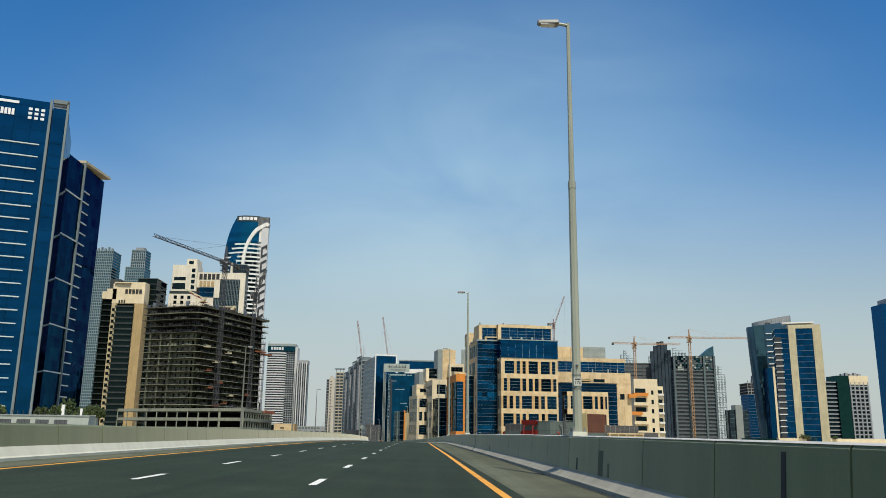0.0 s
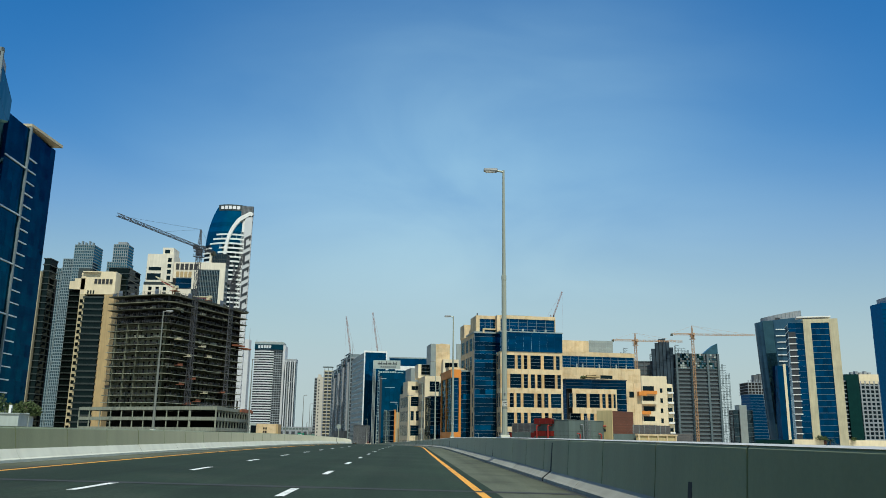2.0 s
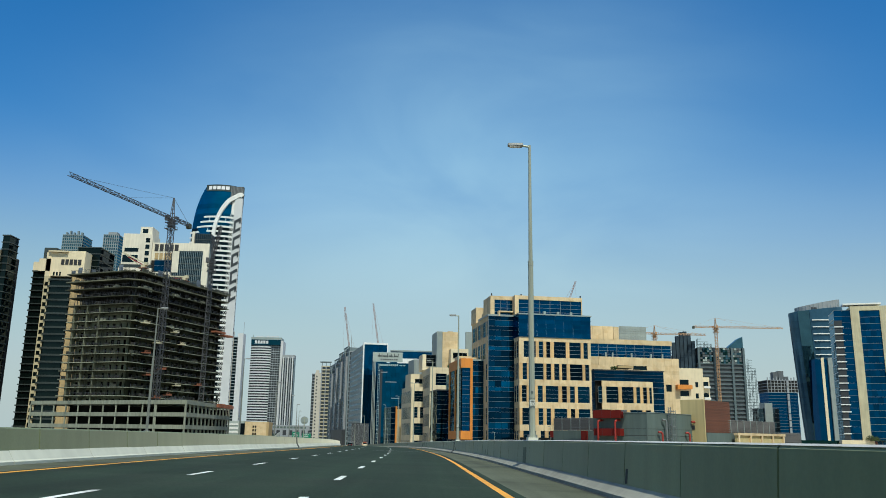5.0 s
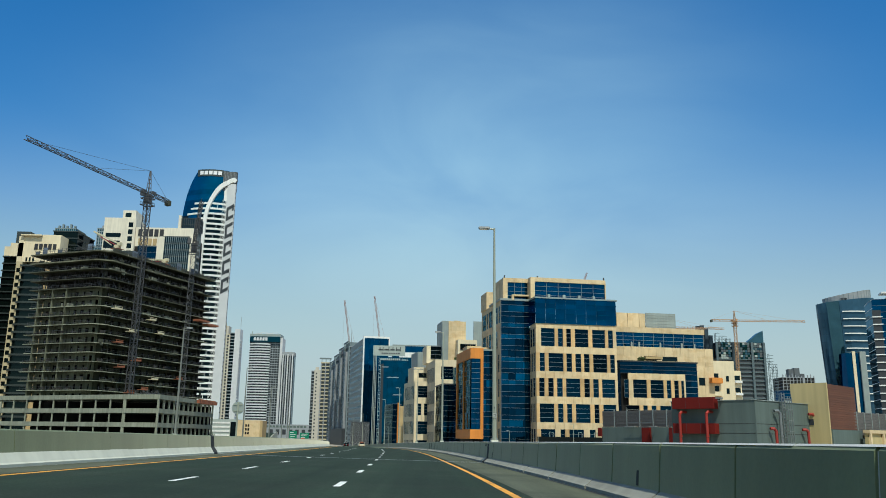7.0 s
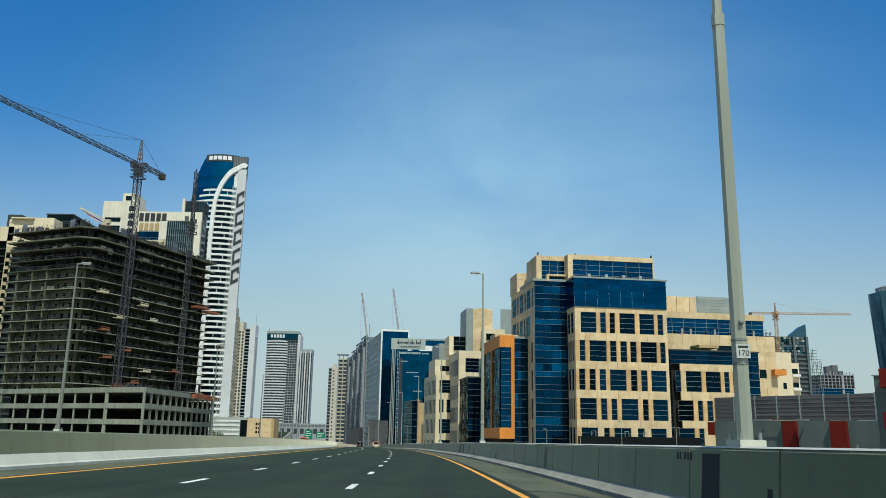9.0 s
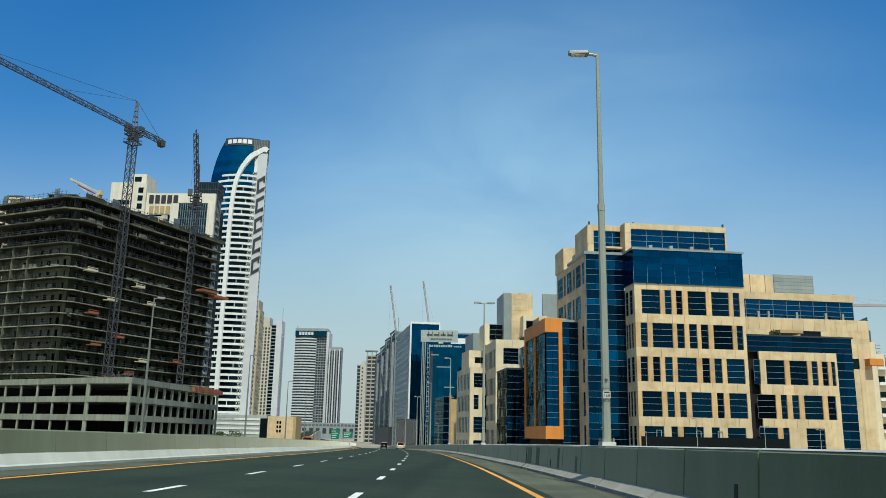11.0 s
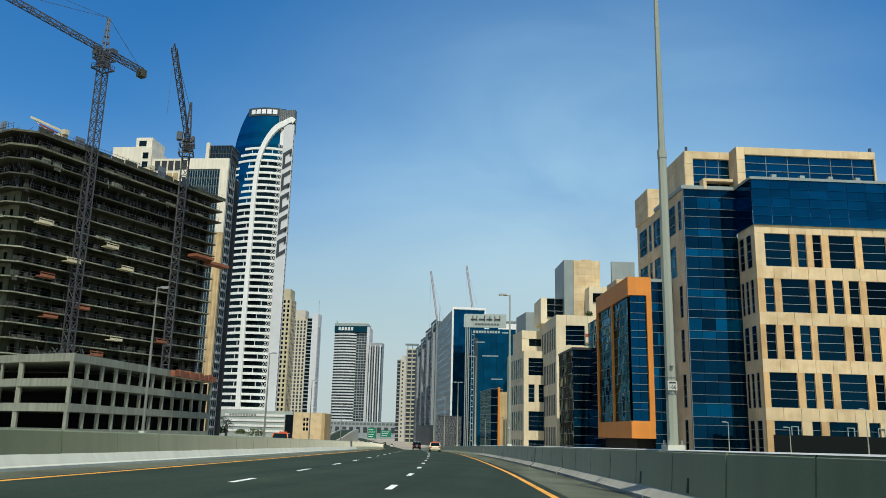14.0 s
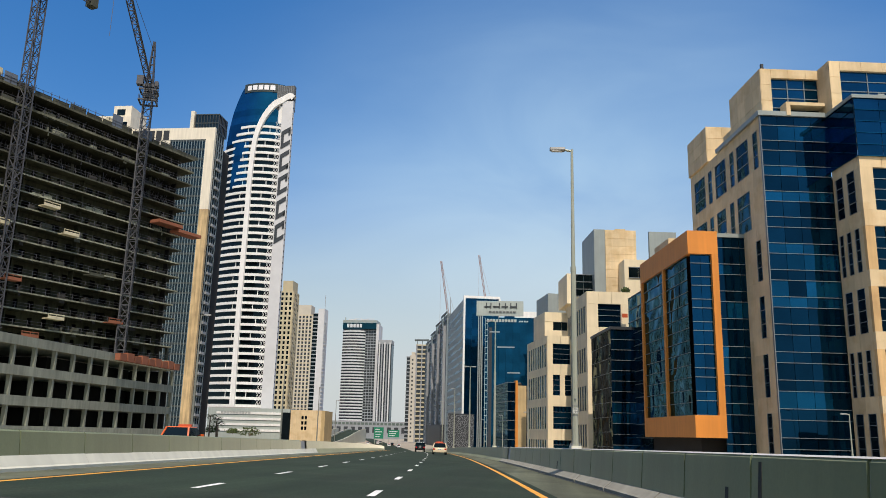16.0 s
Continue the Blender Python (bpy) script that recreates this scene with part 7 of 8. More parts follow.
    curtain(f, "f", 0.0, 12.8, 19.5, 0.0, g + 31.0, 2, 9, glass_grey)
    piece("core", raw_dark, f, 0.4, 19.2, 0.4, 14.0, 0.0, g + 30.8)
    piece("stair_tower", grey_panel, f, 5.6, 12.8, -2.0, 10.0, 0.0, g + 36.0)
    h = thing("apartment_tower", 368.0, 745.0, GROUND, 0.0, "white apartment tower with balconies and a green glass corner", "apartment tower", group)
    piece("glass_corner", glass_green, h, 8.0, 20.0, 0.0, 20.0, 0.0, g + 60.0)
    banded(h, 20.0, 36.0, 0.0, 20.0, 0.0, g + 54.0, 3.5, glass_dark, far_grey, 1.2, 0.8, far_grey, 4, 0, 1.0)
    piece("crown", cream_pale, h, 19.0, 36.6, -0.8, 20.0, g + 52.0, g + 60.0)
    banded(h, -2.0, 8.0, 2.0, 20.0, 0.0, g + 54.0, 3.5, glass_dark, far_grey, 1.0, 0.5)
    for q in range(5):
        piece("roof_unit", far_grey, h, 14.0 + 4 * q, 16.4 + 4 * q, 3.0, 6.0, g + 60.0, g + 62.0 + (q % 2))
    k = thing("glass_tower", 880.0, 1540.0, GROUND, 0.0, "very tall blue glass tower with a crossed lattice edge", "office tower", group)
    piece("glazing", glass_blue, k, 0.0, 60.0, 0.0, 40.0, 0.0, g + 262.0)
    for q in range(30):
        piece("floor_line", glass_teal, k, 0.0, 16.0, -0.4, 0.0, 6.0 + 8.6 * q, 6.6 + 8.6 * q)
    bm = bmesh.new()
    for q in range(12):
        z = 20.0 + 20.0 * q
        beam(bm, (17.0, -0.8, z), (32.0, -0.8, z + 20.0), 1.0)
        beam(bm, (32.0, -0.8, z), (17.0, -0.8, z + 20.0), 1.0)
    part("lattice", bm, white_wall, k)
    piece("crown", far_grey, k, 14.0, 60.0, -1.0, 40.0, g + 262.0, g + 274.0)
    # cream apartment block with orange balconies
    m = thing("apartment_building", 121.5, 480.0, GROUND, 6.0, "cream apartment building with orange balconies", "apartment building", group)
    piece("wall", cream_pale, m, 0.0, 14.5, 0.0, 16.0, 0.0, g + 35.6)
    piece("wall", cream_pale, m, 14.5, 18.6, 2.0, 16.0, 0.0, g + 31.6)
    for q in range(5):
        z = g + 4.0 + 5.4 * q
        piece("balcony", orange_panel if q in (2, 4) else cream_pale, m, -1.0 - (2.0 if q == 2 else 0.0), 8.0 - (4.0 if q == 2 else 0.0), -2.0, 0.0, z, z + 1.8)
        piece("window", glass_dark, m, 0.6, 7.0, -0.06, 0.3, z + 1.8, z + 4.4)
        piece("window", glass_dark, m, 10.4, 11.8, -0.06, 0.3, z + 1.0, z + 3.4)
        piece("balcony", white_wall, m, 15.2, 18.5, 0.8, 2.0, z + 0.6, z + 1.6)
        piece("window", glass_dark, m, 15.4, 18.0, 1.9, 2.3, z + 1.8, z + 3.8)
    # low walled forecourt of the far towers
    w = thing("forecourt_wall", 226.0, 529.0, GROUND, 0.0, "long pale forecourt wall with a dark gate", "boundary wall", group)
    piece("wall", cream_pale, w, 0.0, 18.0, 0.0, 4.0, 0.0, g + 2.8)
    piece("gate", brown_clad, w, 18.0, 28.0, 1.0, 3.0, 0.0, g + 2.2)
    piece("wall", cream_pale, w, 28.0, 90.0, 0.0, 4.0, 0.0, g + 2.8)
    piece("wall", glass_green, w, -22.0, 0.0, 3.0, 6.0, 0.0, g + 2.4)


right_towers()
tower_crane(253.2, 780.0, GROUND, 103.0, 58.0, 19.0, -92.0, crane_yellow, "orange and cream tower crane in front of an unfinished tower", peak=8.0, mast_w=2.0, bar=0.19)
tower_crane(199.6, 780.0, GROUND, 96.4, 45.0, 21.0, -88.0, crane_yellow, "pale tower crane behind the unfinished tower", peak=7.0, mast_w=2.0, bar=0.19)
for x, y, h, up, az in ((-62.5, 800.0, 76.0, 80.0, 90.0), (-37.5, 800.0, 80.0, 80.0, 90.0)):
    tower_crane(x, y, GROUND, h, 42.0, 5.0, az, crane_red, "distant red luffing crane with a raised boom", peak=5.0, mast_w=1.5, jib_up=up, bar=0.2, luff=True)

tower_crane(124.8, 800.0, GROUND, 117.0, 30.0, 5.0, -90.0, crane_red, "distant luffing crane with a raised boom behind the office roof", peak=5.0, mast_w=1.5, jib_up=68.0, bar=0.2, luff=True)


# ---- low plant buildings beside the flyover, turned half across it ----
def riser(parent, mat, label, x, y, z, dx, dy):
    """A pipe that rises to z and bends back to the wall."""
    bm = bmesh.new()
    beam(bm, (x, y, 0.2), (x, y, z - 0.2), 0.2, 8)
    beam(bm, (x, y, z - 0.24), (x + 0.3 * dx, y + 0.3 * dy, z), 0.2, 8)
    beam(bm, (x + 0.26 * dx, y + 0.26 * dy, z), (x + dx, y + dy, z), 0.2, 8)
    pipe = part("pipe", bm, mat, parent, label)
    bm = bmesh.new()
    beam(bm, (x, y, z * 0.78), (x, y, z * 0.78 + 0.16), 0.27, 8)
    part("pipe_joint", bm, mat, pipe)


def plant_building():
    g = -GROUND
    b = thing("plant_building", 30.4, 218.6, GROUND, 38.0, "low grey plant building with louvre screens and red panels", "plant building")
    piece("wall", grey_wall, b, 0.0, 0.4, -4.0, 14.0, 0.0, g + 2.8)
    piece("body", grey_wall, b, 0.44, 12.0, -4.0, 13.9, 0.0, g + 2.5)
    piece("roof", roof_grey, b, 0.44, 12.0, -4.0, 13.9, g + 2.504, g + 2.66)
    for i in range(9):
        v = -4.0 + 2.0 * i
        for k in range(12):
            z = g + 2.84 + 0.168 * k
            piece("louvre_slat", louvre_grey, b, 0.02 + 0.03 * (k % 2), 0.16, v + 0.05, v + 1.95, z, z + 0.14)
        piece("louvre_post", grey_panel, b, 0.0, 0.2, v - 0.05, v + 0.05, g + 2.8, g + 4.9)
        piece("louvre_back", louvre_grey, b, 0.2, 0.23, v + 0.06, v + 1.94, g + 2.82, g + 4.84)
    for v0, v1 in ((6.3, 7.5), (2.2, 3.5)):
        piece("red_panel", red_panel, b, -0.35, 0.0, v0, v1, 0.0, g + 2.75)
    piece("red_panel", red_panel, b, -0.2, 0.5, 14.004, 14.6, g + 1.6, g + 2.7)
    for v, w in ((8.2, 1.5), (5.0, 0.9)):
        arm = piece("wall_lamp", lamp_grey, b, -0.9, -0.5, v, v + w, g + 2.78, g + 2.92, "grey bulkhead lamp")
        piece("bracket", lamp_grey, arm, 0.2, 0.52, -0.06, 0.06, -0.05, 0.03)
    piece("rail", alu, b, -0.5, -0.44, 6.0, 9.6, g + 3.3, g + 3.36, "thin steel rail")
    for v in (1.4, 9.6):
        piece("valve", lamp_grey, b, -0.4, -0.25, v, v + 0.15, g + 0.3, g + 1.0)

    c = thing("plant_building", 29.7, 199.1, GROUND, 42.0, "grey rendered plant room with red boxes, pipes and a steel ladder", "plant building")
    piece("wall", grey_wall, c, 0.0, 0.4, 0.404, 8.9, 0.0, g + 5.1)
    piece("wall", grey_wall, c, 0.0, 12.6, 0.0, 0.4, 0.0, g + 5.1)
    piece("body", grey_wall, c, 0.41, 12.5, 0.41, 8.6, 0.0, g + 4.8)
    piece("roof", roof_grey, c, 0.41, 12.5, 0.41, 8.6, g + 4.804, g + 4.96)
    piece("coping", grey_panel, c, -0.06, 0.46, -0.06, 9.0, g + 5.104, g + 5.16)
    piece("coping", grey_panel, c, 0.464, 12.66, -0.06, 0.46, g + 5.104, g + 5.16)
    for z in (g + 4.35, g + 1.95):
        box = piece("red_box", red_panel, c, -0.9, -0.02, 3.75, 8.25, z, z + (1.1 if z > g + 3 else 0.98), "red steel box")
        for v in (-0.75, 0.75):
            piece("seam", dark_frame, box, -0.445, -0.44, v - 0.015, v + 0.015, -0.5, 0.48)
    for v in (7.3, 4.4):
        riser(c, pipe_red, "red riser pipe", -1.15, v, g + 4.05, 1.15, 0.0)
    for z in (g + 2.0, g + 2.9):
        piece("wall_groove", joint_dark, c, -0.012, 0.0, 0.1, 3.7, z, z + 0.04)
        piece("wall_groove", joint_dark, c, 0.1, 12.5, -0.012, 0.0, z, z + 0.04)
    for u, h in ((2.9, 2.5), (10.1, 2.5), (12.0, 4.1)):
        riser(c, pipe_red, "red riser pipe", u, -0.55, g + h, -0.7 if u > 11 else -0.5, 0.35)
    riser(c, alu, "bare steel riser pipe", 4.1, -0.5, g + 4.2, -0.6, 0.3)
    bm = bmesh.new()
    for q in (0.0, 0.6):
        beam(bm, (5.0 + q, -0.35, 0.5), (5.0 + q, -0.35, g + 6.0), 0.08)
    for k in range(38):
        beam(bm, (5.0, -0.35, 1.0 + 0.32 * k), (5.6, -0.35, 1.0 + 0.32 * k), 0.05)
    for k in range(9):
        z = 4.0 + 1.05 * k
        beam(bm, (4.85, -1.0, z), (5.75, -1.0, z), 0.06)
        beam(bm, (4.85, -1.0, z), (4.85, -0.3, z), 0.06)
        beam(bm, (5.75, -1.0, z), (5.75, -0.3, z), 0.06)
    for q in (4.85, 5.3, 5.75):
        beam(bm, (q, -1.0, 4.0), (q, -1.0, g + 5.6), 0.05)
    part("ladder", bm, alu, c, "steel caged ladder")
    lamp = piece("roof_lamp", lamp_grey, c, -0.9, -0.3, 3.0, 3.5, g + 5.25, g + 5.4, "small floodlight on the roof edge")
    piece("bracket", lamp_grey, lamp, 0.0, 0.6, -0.05, 0.05, -0.09, -0.05)

    d = thing("plant_building", 39.8, 205.6, GROUND, 44.0, "ochre rendered stair tower with a brown slatted side", "plant building")
    piece("wall", ochre_wall, d, 0.0, 0.3, -0.1, 3.6, 0.0, g + 7.3)
    piece("wall", dark_frame, d, 0.32, 8.4, 0.12, 0.3, g + 2.6, g + 7.2)
    piece("body", ochre_wall, d, 0.32, 8.4, 0.32, 3.6, 0.0, g + 7.0)
    piece("roof", roof_grey, d, 0.32, 8.4, 0.32, 3.6, g + 7.004, g + 7.16)
    for k in range(20):
        piece("slat", brown_clad, d, 0.32, 8.5, 0.0, 0.12, g + 2.62 + 0.23 * k, g + 2.84 + 0.23 * k)
    piece("wall", grey_wall, d, 0.32, 9.0, -0.25, 0.3, 0.0, g + 2.58)
    piece("window", dark_frame, d, -0.05, 0.1, 1.45, 2.0, g + 3.0, g + 3.6)

    e = thing("plant_building", 46.3, 210.2, GROUND, 40.8, "low ochre wall under a grey louvre screen", "plant building")
    piece("wall", ochre_wall, e, 0.0, 15.2, 0.0, 0.4, 0.0, g + 1.9)
    piece("wall", ochre_wall, e, 15.21, 20.0, 0.1, 0.4, 0.0, g + 0.9)
    piece("wall_cap", cream, e, -0.1, 15.3, -0.2, 0.5, g + 2.3, g + 2.66)
    piece("wall", ochre_wall, e, 0.0, 15.2, 0.1, 0.4, g + 1.904, g + 2.3)
    for u in range(5):
        piece("buttress", cream, e, 0.1 + 3.6 * u, 0.5 + 3.6 * u, -0.2, -0.004, 0.0, g + 2.29)
    for i in range(8):
        u = -1.6 + 2.05 * i
        for k in range(15):
            piece("louvre_slat", louvre_grey, e, u + 0.04, u + 2.01, 1.2 + 0.03 * (k % 2), 1.36, g + 2.1 + 0.165 * k, g + 2.24 + 0.165 * k)
        piece("louvre_post", grey_panel, e, u - 0.05, u + 0.05, 1.16, 1.4, g + 2.0, g + 4.62)
    piece("wall", grey_wall, e, -1.6, 14.8, 1.41, 1.6, 0.0, g + 4.5)
    for k in range(10):
        piece("louvre_slat", louvre_grey, e, 15.3, 24.0, 1.2 + 0.03 * (k % 2), 1.36, g + 1.0 + 0.19 * k, g + 1.17 + 0.19 * k)
    piece("wall", grey_wall, e, 15.3, 24.0, 1.41, 1.6, 0.0, g + 2.9)
    piece("body", grey_wall, e, -1.5, 24.0, 1.62, 10.0, 0.0, g + 2.2)
    piece("roof", roof_grey, e, -1.5, 24.0, 1.62, 10.0, g + 2.204, g + 2.36)


plant_building()


# ---- vehicles ----
taxi_cream = material("taxi_cream_paint", (0.66, 0.55, 0.36), 0.3, vary=0.03)
taxi_red = material("taxi_red_paint", (0.5, 0.09, 0.03), 0.35, vary=0.03)
black_paint = material("black_car_paint", (0.012, 0.012, 0.014), 0.25, vary=0.03)
orange_paint = material("orange_car_paint", (0.7, 0.12, 0.02), 0.35, vary=0.03)
tyre_rubber = material("tyre_rubber", (0.02, 0.02, 0.02), 0.9, vary=0.1)
tail_red = material("tail_lamp_red", (0.4, 0.01, 0.01), 0.2, vary=0.02)
chrome = material("chrome", (0.6, 0.6, 0.6), 0.15, metal=1.0, vary=0.02)


def car(lat, y, length, width, height, paint, roof_paint, label, boxy=False, back=1.0):
    m = road_pose(lat, y)
    c = thing("car", 0, 0, 0, 0, label, "car")
    c.matrix_basis = m
    L, W, H = length / 2, width / 2, height
    sill, belt = 0.3 if not boxy else 0.45, H * 0.6
    bm = bmesh.new()
    rings = []
    for v, k, z0, z1 in ((-L, 0.9, 0.42, belt * 0.92), (-L + 0.15, 0.97, sill, belt), (-L * 0.4, 1.0, sill, belt), (L * 0.35, 1.0, sill, belt * 0.98),
                         (L - 0.35, 0.96, sill, belt * (0.95 if boxy else 0.82)), (L, 0.85, 0.4, belt * (0.9 if boxy else 0.68))):
        w = W * k
        rings.append([(-w, v, z0), (-w * 1.0, v, (z0 + z1) / 2), (-w * 0.95, v, z1), (w * 0.95, v, z1), (w, v, (z0 + z1) / 2), (w, v, z0)])
    loft(rings, bm)
    part("body", bm, paint, c, "", True)
    bm = bmesh.new()
    slope = 0.12 if boxy else 0.45
    front = L * (0.32 if boxy else 0.38)
    rings = []
    for z, s in ((belt - 0.02, 0.0), (H - 0.06, 1.0)):
        b0, f0 = -L + 0.12 + slope * s * back, front - (0.25 if boxy else 0.75) * s
        w = W * (0.93 - (0.06 if boxy else 0.16) * s)
        rings.append([(-w, b0, z), (w, b0, z), (w, f0, z), (-w, f0, z)])
    loft(rings, bm)
    part("window_glass", bm, glass_dark, c, "dark tinted windows")
    bm = bmesh.new()
    w = W * (0.87 if boxy else 0.78)
    b0, f0 = -L + 0.14 + slope * back, front - (0.22 if boxy else 0.7)
    loft([[(-w, b0, H - 0.1), (w, b0, H - 0.1), (w, f0, H - 0.1), (-w, f0, H - 0.1)], [(-w * 0.93, b0 + 0.1, H), (w * 0.93, b0 + 0.1, H), (w * 0.93, f0 - 0.1, H), (-w * 0.93, f0 - 0.1, H)]], bm)
    part("roof", bm, roof_paint, c)
    for s in (-1, 1):
        bm = bmesh.new()
        beam(bm, (s * W * 0.92, -L + 0.12, belt - 0.02), (s * W * (0.86 if boxy else 0.77), -L + 0.12 + slope * back, H - 0.05), 0.1)
        part("rear_pillar", bm, paint, c)
        piece("tail_lamp", tail_red, c, s * W * 0.78 - 0.13, s * W * 0.78 + 0.13, -L - 0.01, -L + 0.12, belt * 0.66, belt * 0.88, "red tail lamp")
        piece("door_mirror", paint, c, s * (W + 0.02) - 0.1, s * (W + 0.02) + 0.1, front - 0.3, front - 0.16, belt, belt + 0.16)
        for v in (-L * 0.62, L * 0.62):
            r = 0.33 if not boxy else 0.4
            bm = bmesh.new()
            bmesh.ops.create_cone(bm, cap_ends=True, segments=20, radius1=r, radius2=r, depth=0.24, matrix=pose(s * (W - 0.12), v, r, 0, 90, 0))
            wheel = part("wheel", bm, tyre_rubber, c)
            bm = bmesh.new()
            bmesh.ops.create_cone(bm, cap_ends=True, segments=16, radius1=r * 0.6, radius2=r * 0.5, depth=0.26, matrix=pose(s * (W - 0.11), v, r, 0, 90, 0))
            part("rim", bm, chrome, wheel)
    piece("rear_bumper", black_paint if boxy else paint, c, -W * 0.9, W * 0.9, -L - 0.1, -L + 0.2, 0.34, 0.56)
    plate = piece("plate", sign_white, c, -0.26, 0.26, -L - 0.12, -L - 0.1, 0.6, 0.72, "white plate with dark bars")
    for i in range(4):
        piece("bar", sign_dark, plate, -0.2 + 0.1 * i, -0.14 + 0.1 * i, -0.016, -0.011, -0.035, 0.035)
    if boxy:
        bm = bmesh.new()
        bmesh.ops.create_cone(bm, cap_ends=True, segments=20, radius1=0.38, radius2=0.36, depth=0.24, matrix=pose(0, -L - 0.1, belt * 0.82, 90, 0, 0))
        wheel = part("spare_wheel", bm, tyre_rubber, c, "spare wheel on the tailgate")
        bm = bmesh.new()
        bmesh.ops.create_cone(bm, cap_ends=True, segments=16, radius1=0.2, radius2=0.2, depth=0.02, matrix=pose(0, -L - 0.24, belt * 0.82, 90, 0, 0))
        part("rim", bm, lamp_grey, wheel)
    else:
        piece("roof_sign", taxi_red, c, -0.42, 0.42, -0.35, -0.1, H, H + 0.16, "taxi roof sign")
    return c


car(-0.1, 388.0, 4.7, 1.84, 1.5, taxi_cream, taxi_red, "sand-coloured taxi saloon with a red roof on the road")
car(-2.5, 440.0, 4.4, 1.9, 1.86, black_paint, white_wall, "black boxy off-road car with a spare wheel behind", True)
car(-17.5, 335.0, 4.7, 1.84, 1.52, orange_paint, orange_paint, "orange saloon car on the opposite road")
for lat, y, p in ((-3.0, 720.0, white_wall), (0.5, 760.0, black_paint), (-6.5, 800.0, white_wall), (-3.0, 850.0, grey_panel), (0.4, 690.0, white_wall), (-14.0, 740.0, white_wall)):
    car(lat, y, 4.7, 1.85, 1.6, p, p, "distant car on the lower road", y == 760.0)


# ---- road signs over the lower road ----
def sign_gantry(x, y, w, z0, z1, boards):
    s = thing("road_sign", x, y, GROUND, 10.0, "green road sign with pale writing on steel posts", "road sign", "green road signs")
    bd = piece("board", sign_green, s, -w / 2, w / 2, -0.1, 0.1, z0 - GROUND, z1 - GROUND)
    h = z1 - z0
    for i in range(boards):
        z = -h / 2 + h * (i + 0.75) / (boards + 0.6)
        piece("bar", sign_white, bd, -w * 0.38, w * (0.1 + 0.12 * (i % 3)), -0.13, -0.1, z - 0.18, z + 0.18)
    for u in (-w * 0.4, w * 0.4):
        piece("post", pole_steel, s, u - 0.15, u + 0.15, 0.1, 0.4, 0.0, z1 - GROUND)


sign_gantry(-107.0, 800.0, 6.0, -3.4, 3.6, 4)
sign_gantry(-99.5, 812.0, 7.4, -2.4, 2.2, 3)
# ramps that climb away beyond the lower road
for x0, x1, w in ((-118.0, -150.0, 11.0), (-134.0, -172.0, 10.0)):
    r = thing("ramp", x0, 700.0, GROUND, 0.0, "pale concrete road ramp climbing away", "ramp")
    for k, (a, b_, m) in enumerate(((-w / 2, w / 2, asphalt), (-w / 2 - 0.5, -w / 2, white_plinth), (w / 2, w / 2 + 0.5, white_plinth))):
        bm = bmesh.new()
        h = 0.0 if k == 0 else 1.0
        pts = []
        for q in range(9):
            f = q / 8
            pts.append((x0 + (x1 - x0) * f - x0, 240.0 * f, 1.0 + 8.0 * f * f * (3 - 2 * f)))
        rings = [[(x + a, y_, 0.0), (x + b_, y_, 0.0), (x + b_, y_, z + h), (x + a, y_, z + h)] for x, y_, z in pts]
        loft(rings, bm)
        part("roadway" if k == 0 else "kerb_wall", bm, m, r)


# ---- lower street lamps, planting ----
for x, y, h, arms in ((43.5, 370.0, 12.2, (-1,)), (24.5, 372.0, 10.0, (-1,)), (57.0, 368.0, 10.8, (-1, 1)), (-10.0, 442.0, 11.5, (-1,)), (-16.0, 470.0, 11.5, (-1,)), (33.0, 371.0, 9.4, (-1,)),
                      (-22.0, 500.0, 11.0, (-1,)), (70.0, 372.0, 10.4, (-1, 1))):
    street_lamp(x, y, GROUND + 0.2, 8.0, arms, h, "small grey street lamp on the lower street", "lamps on the lower street", r0=0.12)


def bush(x, y, z, rx, ry, rz, n, label, seed, mat=leaf):
    rnd = random.Random(seed)
    t = thing("shrub", x, y, z, 0, label, "shrub", "shrubs")
    bm = bmesh.new()
    for i in range(n):
        while True:
            p = Vector((rnd.uniform(-1, 1), rnd.uniform(-1, 1), rnd.uniform(-0.2, 1)))
            if 0.3 < p.length < 1.0 + 0.15 * math.sin(7 * p.x + 5 * p.z):
                break
        p = Vector((p.x * rx, p.y * ry, p.z * rz + rz * 0.25))
        m = Matrix.Translation(p) @ Euler((rnd.uniform(0, 6), rnd.uniform(0, 6), rnd.uniform(0, 6))).to_matrix().to_4x4()
        s = rnd.uniform(0.25, 0.55)
        q = [bm.verts.new(m @ Vector(v)) for v in ((-s, 0, 0), (0, s * 0.45, 0.1 * s), (s, 0, 0), (0, -s * 0.45, 0.1 * s))]
        bm.faces.new(q)
    part("foliage", bm, mat, t)
    bm = bmesh.new()
    for i in range(4):
        beam(bm, (0, 0, -0.4), (rnd.uniform(-0.5, 0.5) * rx, rnd.uniform(-0.5, 0.5) * ry, rz * 0.7), 0.14, 6)
    part("stem", bm, bark, t)


piece_bed = thing("planter", -118.0, 226.5, GROUND, 10.0, "long raised planter along the grey wall", "planter")
piece("planter_box", pale_render, piece_bed, -18.0, 25.0, 9.0, 13.0, 0.0, 12.9)
for i, (u, v, r) in enumerate(((-114.0, 238.0, 2.2), (-110.0, 239.2, 2.0), (-106.0, 240.0, 2.4), (-103.5, 241.0, 2.4), (-99.6, 241.8, 2.0), (-96.6, 242.3, 2.6), (-94.8, 242.6, 1.8), (-119.0, 233.0, 2.2), (-126.0, 231.0, 2.4), (-132.0, 230.0, 2.6))):
    bush(u, v - 1.0, GROUND + 12.3, r, r, r * (1.1 if i != 3 else 1.8), 420, "leafy green shrub in a raised planter", 20 + i)
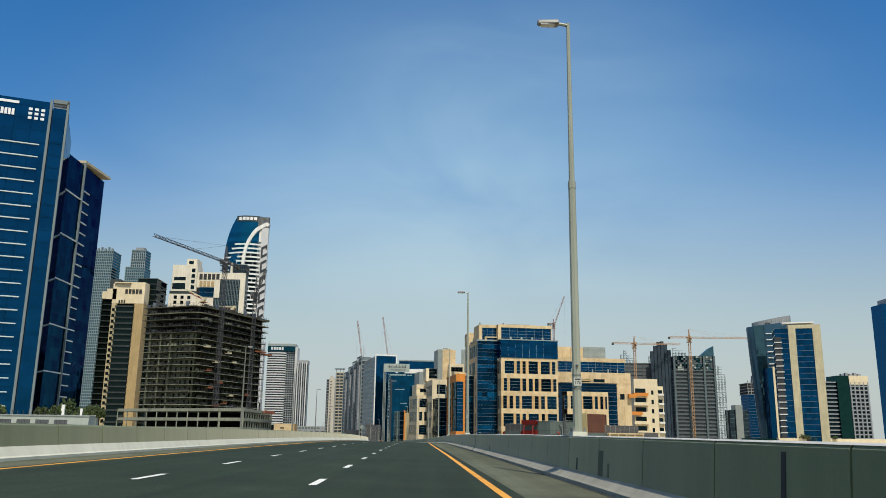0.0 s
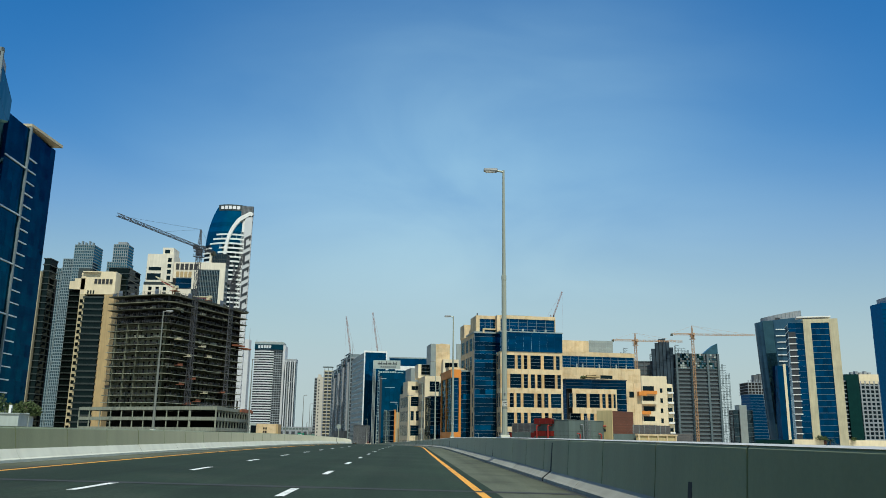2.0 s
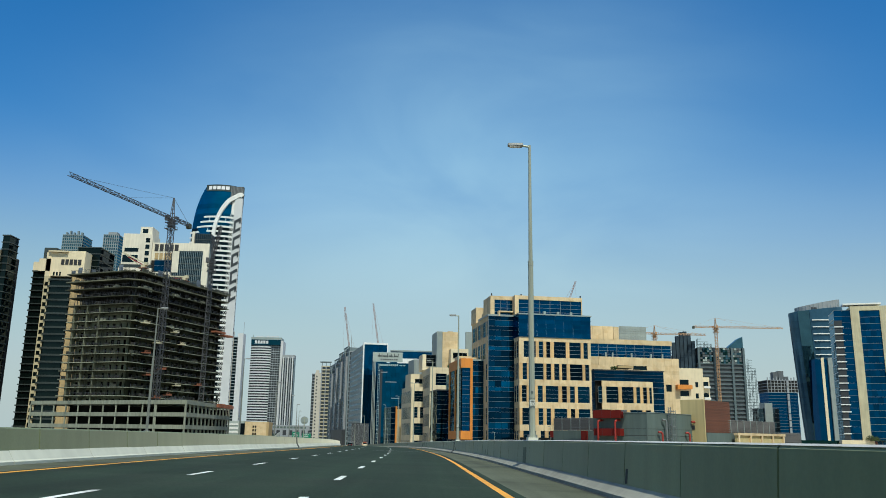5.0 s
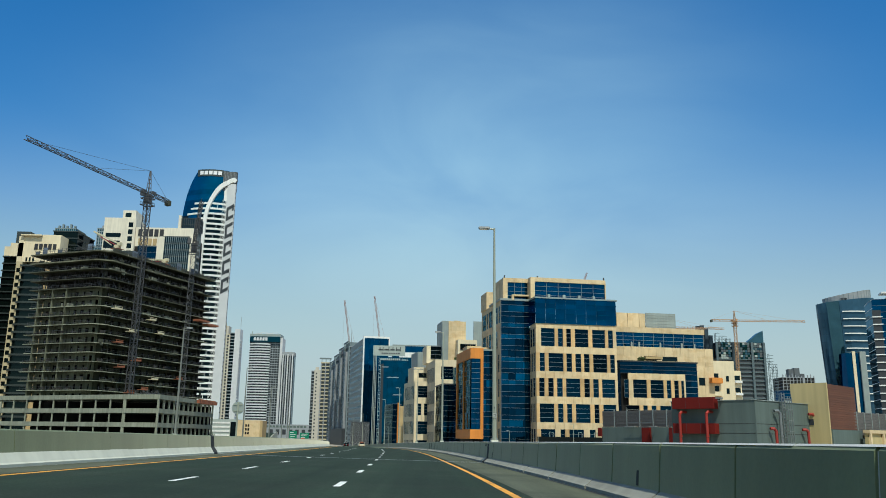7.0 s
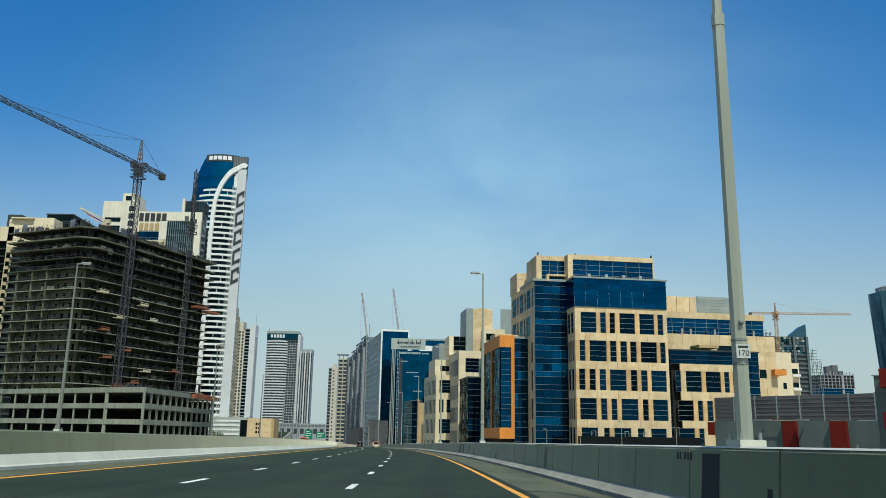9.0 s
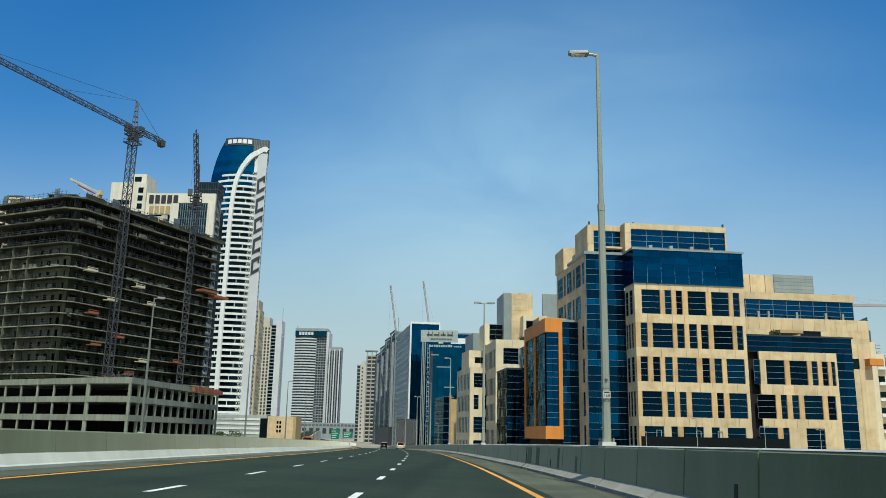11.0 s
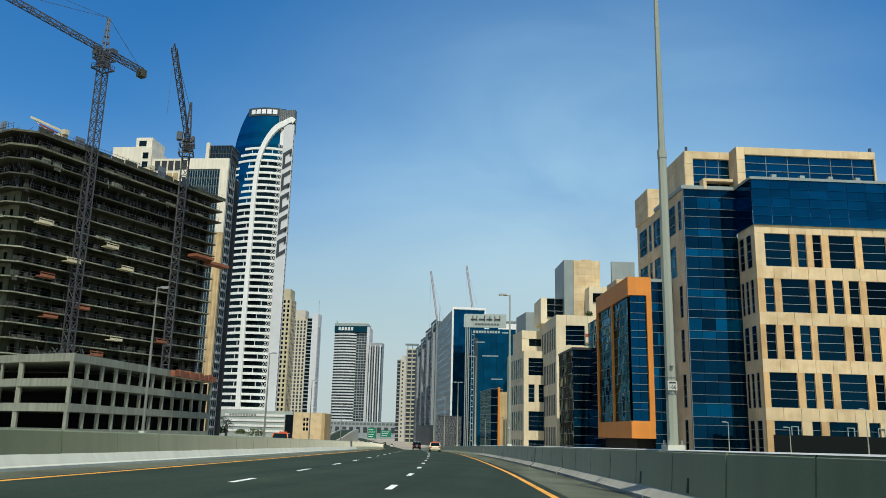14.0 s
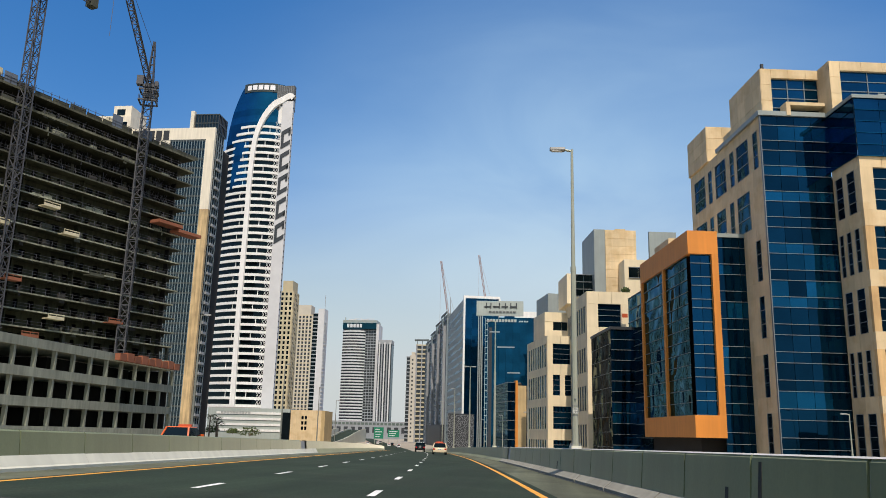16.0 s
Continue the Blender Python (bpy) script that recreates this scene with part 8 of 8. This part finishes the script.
for i, (u, v, r, z) in enumerate(((-150.0, 632.0, 3.5, 2.2), (-132.0, 630.0, 4.5, 1.2), (-141.0, 634.0, 2.5, 2.0))):
    bush(u, v, GROUND + z + 3.4, r, r, r * 0.7, 360, "rounded green shrub beside the podium", 40 + i)
for i, (u, v, r) in enumerate(((241.0, 527.5, 2.2), (244.0, 527.8, 1.8), (262.0, 528.0, 1.6))):
    bush(u, v, GROUND + 9.6, r, r, r, 200, "dusty green shrub over the forecourt wall", 50 + i)
for i, (u, v, z, r) in enumerate(((27.0, 403.0, 47.6, 1.2), (9.5, 486.0, 34.7, 1.6), (75.0, 408.6, 28.2, 1.3), (12.0, 466.0, 32.8, 0.9))):
    bush(u, v, z, r, r, r * 0.9, 120, "potted green plant on a roof terrace", 60 + i)


def palm(x, y, z, h, seed):
    rnd = random.Random(seed)
    t = thing("palm_tree", x, y, z, 0, "dark green date palm with drooping fronds", "tree", "palms")
    bm = bmesh.new()
    bmesh.ops.create_cone(bm, cap_ends=True, segments=10, radius1=0.34, radius2=0.24, depth=h, matrix=pose(0, 0, h / 2))
    part("trunk", bm, bark, t)
    bm = bmesh.new()
    for i in range(34):
        a = i * 2.4
        up = rnd.uniform(-0.3, 1.2)
        ln = rnd.uniform(2.4, 3.6)
        for k in range(12):
            f = k / 11
            r = ln * f
            c = Vector((math.cos(a) * r, math.sin(a) * r, h + up * r * 0.9 - 0.28 * r * r))
            side = Vector((-math.sin(a), math.cos(a), 0))
            for s in (-1, 1):
                w = 0.75 * (1 - 0.6 * f)
                tip = c + side * s * w + Vector((math.cos(a) * 0.3, math.sin(a) * 0.3, -0.25))
                q = [bm.verts.new(c), bm.verts.new(c + Vector((math.cos(a), math.sin(a), 0)) * 0.16), bm.verts.new(tip)]
                bm.faces.new(q)
    part("crown", bm, palm_leaf, t)


for i, (x, y, h) in enumerate(((-149.0, 627.0, 12.5), (-146.6, 629.0, 11.5), (-144.8, 626.0, 9.5), (247.0, 527.0, 9.5))):
    palm(x, y, GROUND, h, 70 + i)
# small red flag on the cream office
fl = thing("flag", 10.6, 465.0, 24.5, 8.5, "small red and white flag on a short pole", "flag")
bm = bmesh.new()
beam(bm, (0, -0.8, 0), (0.0, -1.2, 3.2), 0.08, 6)
part("flag_pole", bm, alu, fl)
piece("cloth", taxi_red, fl, 0.05, 1.3, -1.2, -1.14, 2.1, 3.0, "red cloth")
